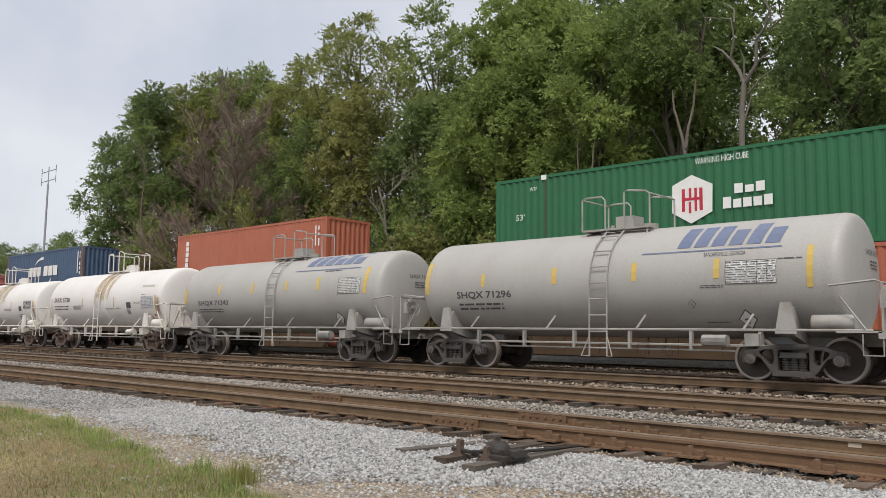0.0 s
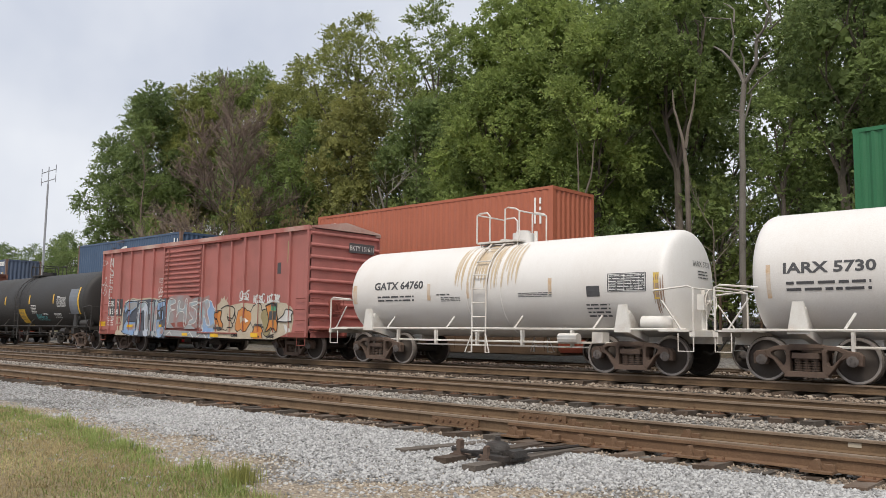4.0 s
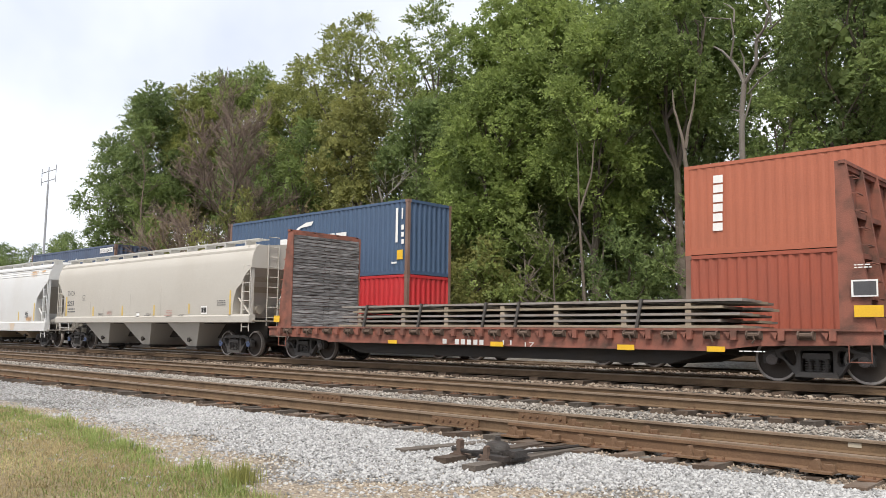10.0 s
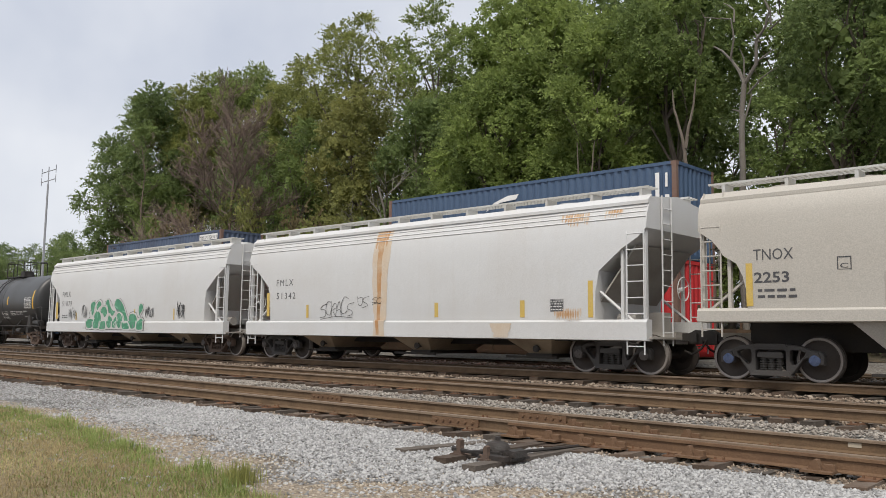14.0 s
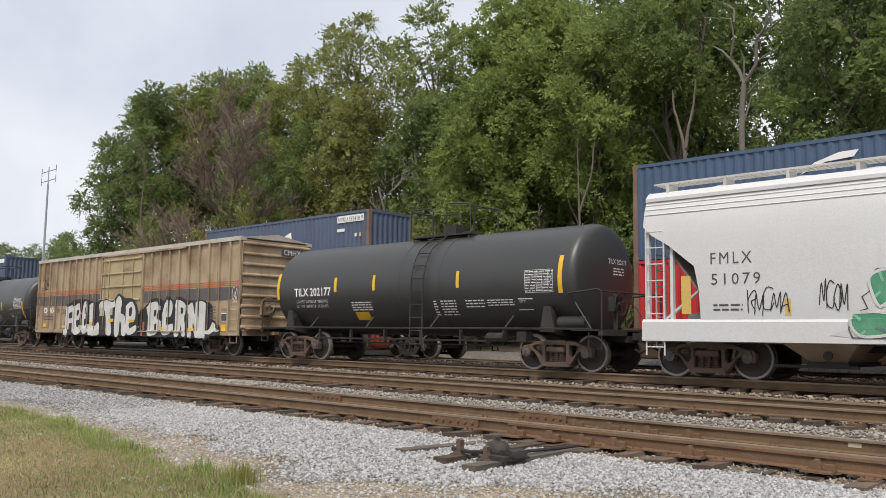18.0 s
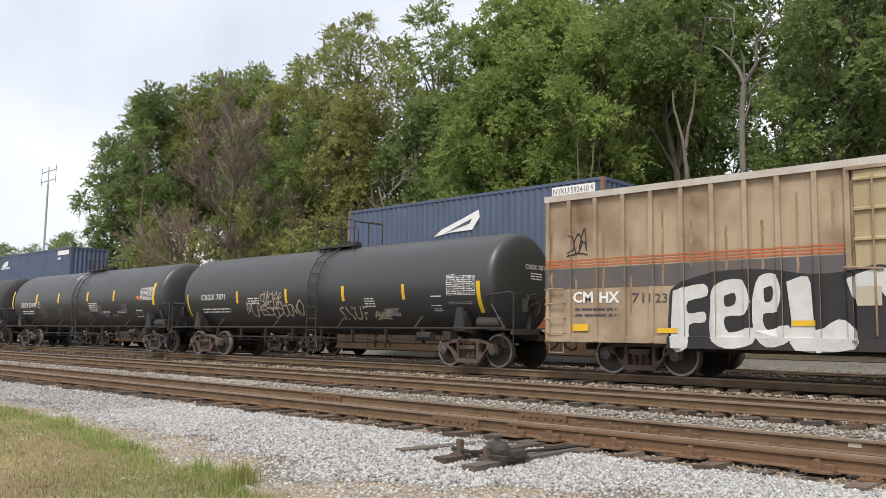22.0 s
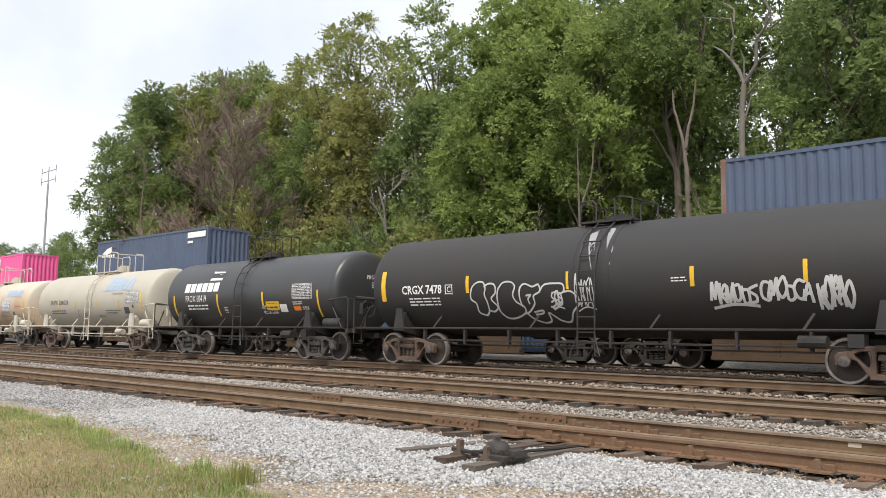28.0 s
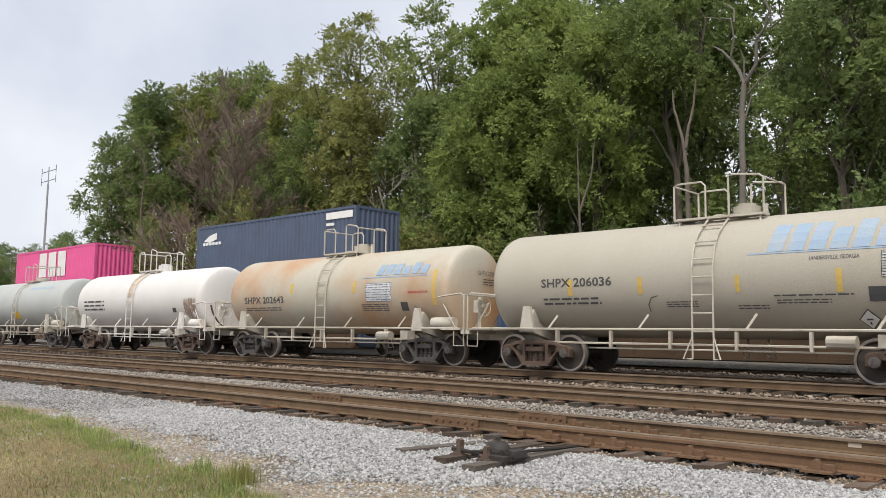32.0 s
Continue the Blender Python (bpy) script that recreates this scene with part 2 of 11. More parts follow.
M = {
    "grey_tank": paint("grey tank paint", (0.40, 0.39, 0.37), (0.22, 0.19, 0.16), 0.3, 0.5, 0.5),
    "white_tank": paint("white tank paint", (0.69, 0.672, 0.65), (0.50, 0.43, 0.36), 0.25, 0.5, 0.5),
    "black_tank": paint("black tank paint", (0.036, 0.037, 0.037), (0.056, 0.05, 0.045), 0.4, 0.6, 0.4, bump=0.03, spec=0.6),
    "black_matt": paint("matt black tank coating", (0.031, 0.03, 0.03), (0.045, 0.038, 0.03), 0.5, 0.4, 0.62, bump=0.12, grain=60),
    "cream_tank": paint("cream tank paint", (0.43, 0.40, 0.335), (0.34, 0.30, 0.22), 0.35, 0.5, 0.55),
    "rusty_cream": paint("rust stained cream paint", (0.49, 0.46, 0.38), (0.45, 0.20, 0.055), 0.95, 0.42, 0.6, streak=0.35),
    "pale_tank": paint("pale green grey tank paint", (0.44, 0.46, 0.445), (0.3, 0.3, 0.27), 0.3, 0.5, 0.55),
    "grey_steel": paint("grey painted steel", (0.36, 0.35, 0.33), (0.17, 0.13, 0.10), 0.6, 2.5, 0.6),
    "white_steel": paint("white painted steel", (0.68, 0.66, 0.62), (0.38, 0.28, 0.2), 0.5, 2.0, 0.6),
    "cream_steel": paint("cream painted steel", (0.52, 0.49, 0.42), (0.3, 0.22, 0.15), 0.5, 2.0, 0.6),
    "black_steel": paint("black painted steel", (0.03, 0.029, 0.028), (0.07, 0.055, 0.045), 0.5, 2.5, 0.55),
    "truck_grey": paint("dusty cast steel", (0.075, 0.07, 0.066), (0.06, 0.048, 0.04), 0.6, 2.2, 0.75, bump=0.2),
    "truck_brown": paint("rusty cast steel", (0.12, 0.082, 0.062), (0.05, 0.036, 0.028), 0.6, 2.2, 0.8, bump=0.2),
    "tie_old": paint("weathered grey tie", (0.105, 0.088, 0.073), (0.05, 0.04, 0.032), 0.6, 3.0, 0.9, bump=0.3, vary=0.2, streak=0),
    "wheel": paint("oiled wheel steel", (0.06, 0.048, 0.04), (0.03, 0.024, 0.02), 0.6, 3.0, 0.7),
    "tread": paint("polished wheel rim", (0.30, 0.27, 0.245), (0.22, 0.185, 0.16), 0.4, 4.0, 0.45, metal=0.4),
    "cap": paint("bearing cap", (0.13, 0.115, 0.11), (0.1, 0.08, 0.06), 0.5, 6.0, 0.5),
    "post_rust": paint("rusty edge of a post", (0.25, 0.155, 0.085), (0.38, 0.29, 0.19), 0.9, 2.5, 0.7, streak=0.6),
    "cap_blue": paint("blue bearing cap", (0.09, 0.13, 0.25), (0.13, 0.13, 0.14), 0.4, 6.0, 0.5),
    "under": paint("underframe grime", (0.035, 0.031, 0.028), (0.06, 0.048, 0.036), 0.5, 2.0, 0.8),
    "box_red": paint("faded red boxcar paint", (0.384, 0.138, 0.121), (0.21, 0.095, 0.08), 0.6, 0.8, 0.6, streak=0.5),
    "box_red_dark": paint("red brown boxcar steel", (0.26, 0.075, 0.06), (0.14, 0.06, 0.04), 0.5, 1.2, 0.65),
    "galv": paint("galvanised roof edge", (0.52, 0.49, 0.44), (0.34, 0.24, 0.16), 0.6, 1.5, 0.55, metal=0.2),
    "box_tan": paint("weathered tan boxcar paint", (0.40, 0.31, 0.21), (0.15, 0.09, 0.05), 0.95, 0.9, 0.65, streak=0.85),
    "tan_door": paint("yellowish tan door paint", (0.40, 0.325, 0.19), (0.24, 0.16, 0.08), 0.6, 0.8, 0.6, streak=0.4),
    "tan_stripe": paint("dull grey brown stripe", (0.10, 0.095, 0.10), (0.2, 0.14, 0.09), 0.5, 1.0, 0.65),
    "orange_line": paint("orange stripe", (0.48, 0.13, 0.05), (0.3, 0.15, 0.08), 0.4, 1.0, 0.6),
    "hop_white": paint("white hopper paint", (0.60, 0.605, 0.605), (0.46, 0.42, 0.37), 0.3, 0.45, 0.5, streak=0.25),
    "hop_grey": paint("beige grey hopper paint", (0.47, 0.445, 0.40), (0.36, 0.325, 0.28), 0.35, 0.45, 0.55, streak=0.25),
    "slope_brown": paint("dusty beige slope sheet", (0.40, 0.365, 0.305), (0.22, 0.18, 0.135), 0.6, 1.2, 0.8),
    "red_edge": paint("worn red roof edge", (0.36, 0.125, 0.105), (0.55, 0.5, 0.43), 1.0, 0.55, 0.6),
    "chute_tan": paint("dusty brown chute steel", (0.36, 0.285, 0.20), (0.16, 0.11, 0.075), 0.6, 1.2, 0.75),
    # hopper paint darkened for the shade over the trucks, plus dusty patches
    "hop_shaded": paint("dusty slope sheet paint with shade in it", (0.36, 0.34, 0.31), (0.17, 0.135, 0.105), 0.5, 1.0, 0.7),
    "rust_run": paint("rust streak", (0.55, 0.39, 0.25), (0.61, 0.585, 0.55), 1.0, 3.0, 0.6, streak=0.9),
    "flat_red": paint("oxide red flatcar steel", (0.25, 0.095, 0.066), (0.075, 0.05, 0.04), 1.0, 2.6, 0.75, streak=0.7, bump=0.15),
    "plank": paint("weathered grey planks", (0.24, 0.225, 0.215), (0.11, 0.095, 0.085), 0.7, 2.5, 0.85, vary=0.25, bump=0.2),
    "weathered": plank_wood("silvered rough planks", (0.27, 0.262, 0.26), (0.075, 0.068, 0.066)),
    "rust_wash": paint("thin orange rust wash", (0.58, 0.47, 0.35), (0.60, 0.55, 0.49), 0.8, 2.0, 0.6, streak=0.6),
    "rust_drip": paint("yellow brown rust drip", (0.50, 0.39, 0.26), (0.62, 0.56, 0.48), 0.8, 2.5, 0.7, streak=0.3),
    "rust_brown": paint("brown rust bloom", (0.28, 0.185, 0.13), (0.50, 0.43, 0.37), 0.9, 4.0, 0.75, streak=0.5),
    "walk": paint("galvanised grating", (0.55, 0.55, 0.53), (0.38, 0.34, 0.29), 0.5, 1.5, 0.55, metal=0.15),
    "panel": paint("track panel steel", (0.22, 0.205, 0.19), (0.15, 0.10, 0.07), 0.5, 2.0, 0.7, vary=0.2),
    "slat": paint("load beams", (0.33, 0.28, 0.21), (0.17, 0.12, 0.08), 0.5, 2.0, 0.8, vary=0.2),
    "c_green": paint("green container paint", (0.024, 0.135, 0.056), (0.03, 0.09, 0.05), 0.3, 0.8, 0.45),
    "c_orange": paint("orange brown container paint", (0.40, 0.125, 0.07), (0.3, 0.1, 0.06), 0.4, 0.8, 0.5),
    "c_rust": paint("red oxide container paint", (0.33, 0.085, 0.05), (0.2, 0.07, 0.05), 0.4, 0.8, 0.55),
    "c_blue": paint("blue container paint", (0.06, 0.10, 0.17), (0.05, 0.08, 0.14), 0.35, 0.8, 0.5),
    "c_navy": paint("dark grey blue container paint", (0.08, 0.108, 0.17), (0.06, 0.065, 0.08), 0.4, 0.8, 0.55),
    "c_red": paint("red container paint", (0.50, 0.03, 0.035), (0.3, 0.05, 0.04), 0.3, 0.8, 0.5),
    "c_pink": paint("magenta container paint", (0.76, 0.11, 0.31), (0.56, 0.12, 0.25), 0.3, 0.8, 0.5),
    "c_post": paint("rusty corner post", (0.17, 0.10, 0.075), (0.25, 0.2, 0.17), 0.5, 2.0, 0.7),
    "well": paint("brown well car steel", (0.10, 0.064, 0.038), (0.05, 0.034, 0.023), 0.6, 1.5, 0.8),
    "yellow": paint("yellow reflector", (0.74, 0.45, 0.025), (0.5, 0.3, 0.05), 0.3, 3.0, 0.4, streak=0.1),
    "ochre": paint("faded yellow reflector", (0.60, 0.42, 0.10), (0.5, 0.4, 0.2), 0.4, 3.0, 0.5, streak=0.1),
    "white": paint("white lettering", (0.78, 0.78, 0.76), (0.55, 0.53, 0.5), 0.3, 3.0, 0.55, streak=0.1),
    "black": paint("black lettering", (0.02, 0.02, 0.02), (0.06, 0.06, 0.06), 0.3, 3.0, 0.55, streak=0.1),
    "charcoal": paint("charcoal lettering", (0.07, 0.07, 0.075), (0.14, 0.14, 0.14), 0.3, 3.0, 0.6),
    "logo_blue": paint("slate blue lettering", (0.13, 0.16, 0.26), (0.22, 0.24, 0.3), 0.4, 2.0, 0.55),
    "logo_sky": paint("faded light blue lettering", (0.30, 0.40, 0.52), (0.45, 0.46, 0.42), 0.4, 2.0, 0.55),
    "crimson": paint("crimson mark", (0.50, 0.03, 0.06), (0.4, 0.05, 0.06), 0.3, 2.0, 0.5),
    "rust_stain": paint("orange rust stain", (0.47, 0.255, 0.11), (0.56, 0.45, 0.33), 0.9, 3.0, 0.7, streak=0.9),
    "faint_red": paint("faded red print", (0.40, 0.20, 0.17), (0.48, 0.36, 0.32), 0.5, 3.0, 0.6),
    "grime": paint("thin grime run", (0.36, 0.335, 0.295), (0.46, 0.435, 0.39), 0.7, 2.0, 0.7),
    "orange": paint("orange placard", (0.75, 0.20, 0.03), (0.5, 0.2, 0.06), 0.2, 2.0, 0.5),
    "spray_white": paint("white spray paint", (0.60, 0.60, 0.585), (0.36, 0.35, 0.33), 0.5, 2.0, 0.7),
    "spray_black": paint("black spray paint", (0.025, 0.024, 0.026), (0.08, 0.07, 0.06), 0.3, 2.0, 0.7),
    "spray_blue": paint("pale blue spray paint", (0.20, 0.315, 0.51), (0.38, 0.44, 0.5), 0.5, 2.0, 0.7),
    "spray_grey": paint("grey spray paint", (0.30, 0.31, 0.32), (0.2, 0.2, 0.2), 0.5, 2.0, 0.7),
    "spray_tan": paint("beige spray paint", (0.46, 0.40, 0.31), (0.35, 0.3, 0.22), 0.5, 2.0, 0.7),
    "spray_orange": paint("orange spray paint", (0.55, 0.22, 0.06), (0.4, 0.2, 0.1), 0.5, 2.0, 0.7),
    "spray_slate": paint("dark blue grey spray paint", (0.07, 0.08, 0.10), (0.20, 0.23, 0.28), 0.7, 1.6, 0.7),
    "spray_pale": paint("white blue spray paint", (0.46, 0.50, 0.56), (0.28, 0.36, 0.50), 0.7, 1.4, 0.7),
    "spray_green": paint("green spray paint", (0.07, 0.26, 0.15), (0.16, 0.38, 0.25), 0.8, 2.5, 0.7),
    "spray_mint": paint("light green spray paint", (0.22, 0.46, 0.33), (0.12, 0.33, 0.2), 0.5, 2.0, 0.7),
    "spray_ice": paint("pale ice blue spray paint", (0.30, 0.38, 0.41), (0.33, 0.14, 0.12), 1.0, 2.6, 0.7, streak=0.5),
    "spray_haze": paint("thin grey overspray on red", (0.27, 0.25, 0.25), (0.34, 0.125, 0.105), 1.0, 1.6, 0.7, streak=0.5),
    "spray_sky": paint("cyan marker paint", (0.14, 0.46, 0.50), (0.12, 0.38, 0.42), 0.3, 2.0, 0.7),
    "spray_mud": paint("yellow brown spray paint", (0.30, 0.25, 0.13), (0.2, 0.17, 0.1), 0.5, 2.0, 0.7),
    "rail_side": paint("rusty rail web", (0.158, 0.102, 0.058), (0.072, 0.047, 0.029), 0.6, 3.0, 0.85, bump=0.2, streak=0),
    "rail_rust": paint("bright rust rail steel", (0.165, 0.098, 0.055), (0.10, 0.055, 0.035), 0.6, 3.0, 0.85, bump=0.2, streak=0),
    "rail_top": paint("worn railhead", (0.25, 0.185, 0.13), (0.12, 0.08, 0.055), 0.5, 3.0, 0.5, metal=0.25, streak=0),
    "tie": paint("creosoted tie", (0.095, 0.066, 0.047), (0.16, 0.14, 0.12), 0.6, 2.0, 0.9, bump=0.3, vary=0.3, streak=0),
    "iron": paint("greasy switch iron", (0.03, 0.027, 0.025), (0.07, 0.05, 0.04), 0.5, 4.0, 0.6, bump=0.2),
    "plate": paint("rusty tie plate", (0.17, 0.085, 0.045), (0.09, 0.055, 0.035), 0.6, 4.0, 0.85, vary=0.2),
    "ballast": stones("crushed granite", (0.205, 0.203, 0.20), (0.36, 0.357, 0.351), (0.47, 0.466, 0.46)),
    "ballast_warm": stones("warm grey ballast", (0.15, 0.128, 0.108), (0.29, 0.26, 0.225), (0.40, 0.365, 0.32)),
    "ballast_tan": stones("dusty tan gravel", (0.13, 0.10, 0.075), (0.33, 0.275, 0.205), (0.52, 0.46, 0.375)),
    "ballast_old": stones("dusty brown ballast", (0.115, 0.082, 0.058), (0.255, 0.197, 0.147), (0.40, 0.335, 0.265)),
    "bark": paint("grey brown bark", (0.15, 0.125, 0.10), (0.07, 0.055, 0.045), 0.7, 2.0, 0.9, bump=0.4, streak=0),
    "bark_pale": paint("pale grey bark", (0.17, 0.155, 0.135), (0.12, 0.10, 0.08), 0.6, 2.0, 0.9, bump=0.4, streak=0),
    "twig": paint("dead twigs", (0.17, 0.127, 0.103), (0.11, 0.083, 0.068), 0.5, 1.0, 0.9, streak=0),
    "patch": paint("blue grey primer patch", (0.16, 0.18, 0.21), (0.1, 0.1, 0.11), 0.4, 1.5, 0.5),
    "mast": paint("grey mast steel", (0.30, 0.31, 0.33), (0.2, 0.2, 0.2), 0.3, 2.0, 0.5),
}
LEAF = {
    # leaf green lightened to stand in for light on the near crowns
    "fresh": leafy("lightened green leaves", (0.070, 0.112, 0.028), (0.335, 0.415, 0.115), 0.35, 0.4),
    "lush": leafy("leafy green leaves", (0.055, 0.092, 0.028), (0.270, 0.345, 0.102), 0.35, 0.4),
    "green": leafy("green leaves", (0.075, 0.115, 0.033), (0.340, 0.405, 0.120), 0.35, 0.4),
    "deep": leafy("deep green leaves", (0.058, 0.096, 0.034), (0.265, 0.340, 0.115), 0.35, 0.4),
    "gold": leafy("yellowing leaves", (0.095, 0.112, 0.036), (0.370, 0.365, 0.115), 0.35, 0.4),
    "olive": leafy("olive green leaves", (0.098, 0.124, 0.037), (0.400, 0.420, 0.128), 0.35, 0.4),
    "russet": leafy("dry brownish leaves", (0.110, 0.090, 0.048), (0.310, 0.240, 0.130), 0.35, 0.4),
    "grass": leafy("green grass blades", (0.13, 0.18, 0.045), (0.36, 0.42, 0.14), 0.5, 0.3),
    "straw": leafy("dry grass blades", (0.20, 0.158, 0.073), (0.49, 0.395, 0.21), 0.5, 0.3),
}


# ---- mesh tools ----
def box(bm, x0, x1, y0, y1, z0, z1):
    v = [bm.verts.new((x, y, z)) for x in (x0, x1) for y in (y0, y1) for z in (z0, z1)]
    for f in ((0, 1, 3, 2), (4, 6, 7, 5), (0, 4, 5, 1), (2, 3, 7, 6), (0, 2, 6, 4), (1, 5, 7, 3)):
        bm.faces.new([v[i] for i in f])
    return v


def prism(bm, pts, y0, y1):
    """A polygon of (x, z) drawn out from y0 to y1."""
    a = [bm.verts.new((x, y0, z)) for x, z in pts]
    b = [bm.verts.new((x, y1, z)) for x, z in pts]
    bm.faces.new(a)
    bm.faces.new(b[::-1])
    for i in range(len(pts)):
        j = (i + 1) % len(pts)
        bm.faces.new((a[j], a[i], b[i], b[j]))


def prism_x(bm, pts, x0, x1):
    """A polygon of (y, z) drawn out from x0 to x1."""
    a = [bm.verts.new((x0, y, z)) for y, z in pts]
    b = [bm.verts.new((x1, y, z)) for y, z in pts]
    bm.faces.new(a[::-1])
    bm.faces.new(b)
    for i in range(len(pts)):
        j = (i + 1) % len(pts)
        bm.faces.new((a[i], a[j], b[j], b[i]))


def rings(bm, loops, closed=True, caps=True):
    """Skin over loops of points."""
    vs = [[bm.verts.new(p) for p in lp] for lp in loops]
    n = len(vs[0])
    for a, b in zip(vs, vs[1:]):
        for i in range(n if closed else n - 1):
            j = (i + 1) % n
            bm.faces.new((a[i], a[j], b[j], b[i]))
    if caps and closed:
        bm.faces.new(vs[0][::-1])
        bm.faces.new(vs[-1])
    return vs


def tube(bm, pts, r, seg=6, r1=None):
    """A round bar along a line of points."""
    pts = [Vector(p) for p in pts]
    loops = []
    up = Vector((0.123, 0.456, 0.88))
    for i, p in enumerate(pts):
        d = (pts[min(i + 1, len(pts) - 1)] - pts[max(i - 1, 0)]).normalized()
        a = d.cross(up)
        if a.length < 0.05:
            a = d.cross(Vector((1, 0, 0)))
        a.normalize()
        b = d.cross(a)
        k = i / max(1, len(pts) - 1)
        rr = r if r1 is None else r + (r1 - r) * k
        loops.append([p + rr * (math.cos(2 * math.pi * s / seg) * a + math.sin(2 * math.pi * s / seg) * b) for s in range(seg)])
    rings(bm, loops)


def disc(bm, c, axis, r, h, seg=20):
    """A round slab along x, y or z from c on, h thick."""
    k = "xyz".index(axis)
    i, j = (k + 1) % 3, (k + 2) % 3
    loops = []
    for d in (0, h):
        lp = []
        for s in range(seg):
            q = [0, 0, 0]
            q[k], q[i], q[j] = c[k] + d, c[i] + r * math.cos(2 * math.pi * s / seg), c[j] + r * math.sin(2 * math.pi * s / seg)
            lp.append(q)
        loops.append(lp)
    rings(bm, loops)


def turned(bm, prof, axis_y0=0.0, seg=28, cz=0.0, cx=0.0):
    """A body turned about the y axis through (cx, cz): prof is (y, radius)."""
    loops = [[(cx + r * math.cos(2 * math.pi * s / seg), axis_y0 + y, cz + r * math.sin(2 * math.pi * s / seg)) for s in range(seg)] for y, r in prof]
    rings(bm, loops)


def finish(name, bm, material, smooth=False, bevel=0.0):
    if bevel:
        bmesh.ops.bevel(bm, geom=[e for e in bm.edges if len(e.link_faces) == 2 and e.calc_face_angle(0) > 0.9], offset=bevel, segments=1, affect="EDGES", clamp_overlap=True)
    bmesh.ops.recalc_face_normals(bm, faces=bm.faces)
    me = bpy.data.meshes.new(name)
    bm.to_mesh(me)
    bm.free()
    me.materials.append(material)
    if smooth:
        for pl in me.polygons:
            pl.use_smooth = True
        me.set_sharp_from_angle(angle=radians(38))
    return me


def place(name, me, parent=None, m=None, label=""):
    ob = new(name, me)
    if parent is not None:
        ob.parent = parent
    if m is not None:
        ob.matrix_basis = m
    if label:
        ob["label"] = label
    return ob


def part(name, bm, material, parent, label="", smooth=False, bevel=0.0, m=None):
    return place(name, finish(name, bm, material, smooth, bevel), parent, m, label)


def thing(name, m, label, category, group="", kind=""):
    ob = new(name)
    ob.empty_display_size = 0.3
    ob.matrix_basis = m
    return tagged(ob, label, category, group, kind)


# ---- markings: flat shapes in (x, z), laid on a side ----
def flat_side(y):
    return lambda x, z, off: (x, y - off, z)


def round_side(r, zc):
    def on(x, z, off):
        a = max(-1.0, min(1.0, (z - zc) / r))
        k = (r + off)
        s = math.asin(a)
        return (x, -k * math.cos(s), zc + k * math.sin(s))
    return on


RAISED = {}


def settle(bm, side, off):
    """Lays a flat mesh in the xz plane onto a side, over its posts, door and sill."""
    lift = RAISED.get(side, ())
    lo = [min(v.co[k] for v in bm.verts) for k in range(3)]
    hi = [max(v.co[k] for v in bm.verts) for k in range(3)]
    for axis, a, b, _ in lift:
        k = 0 if axis == "x" else 2
        for c in (a - 0.003, a + 0.003, b - 0.003, b + 0.003):
            if lo[k] < c < hi[k]:
                n = Vector((1, 0, 0)) if k == 0 else Vector((0, 0, 1))
                bmesh.ops.bisect_plane(bm, geom=bm.verts[:] + bm.edges[:] + bm.faces[:], plane_co=n * c, plane_no=n, dist=1e-5)
    for v in bm.verts:
        x, y, z = v.co
        up = max([e for axis, a, b, e in lift if a <= (x if axis == "x" else z) <= b], default=0.0)
        v.co = side(x, z, off + up + y)


def shape_mesh(name, polys, side, material, off=0.006, step=0.22):
    """Flat polygons of (x, z) laid on a side; quads are cut across their height so that they follow a round side."""
    bm = bmesh.new()
    for i_pg, pg in enumerate(polys):
        lift_y = 0.00012 * i_pg
        if len(pg) == 4:
            (ax, az), (bx, bz), (cx, cz), (dx, dz) = pg
            n = max(1, int(max(abs(dz - az), abs(cz - bz)) / step) + 1)
            prev = None
            for i in range(n + 1):
                k = i / n
                cur = (bm.verts.new((ax + (dx - ax) * k, lift_y, az + (dz - az) * k)), bm.verts.new((bx + (cx - bx) * k, lift_y, bz + (cz - bz) * k)))
                if prev:
                    bm.faces.new((prev[0], prev[1], cur[1], cur[0]))
                prev = cur
        else:
            bm.faces.new([bm.verts.new((x, lift_y, z)) for x, z in pg])
    settle(bm, side, off)
    me = bpy.data.meshes.new(name)
    bm.to_mesh(me)
    bm.free()
    me.materials.append(material)
    return me


def bar(x0, x1, z0, z1, slant=0.0):
    return [(x0, z0), (x1, z0), (x1 + slant, z1), (x0 + slant, z1)]


LAYER = [0]


def mark(parent, name, polys, side, material, off=0.006, label=""):
    LAYER[0] = (LAYER[0] + 1) % 23
    return place(name, shape_mesh(name, polys, side, material, off + 0.00009 * LAYER[0]), parent, None, label)


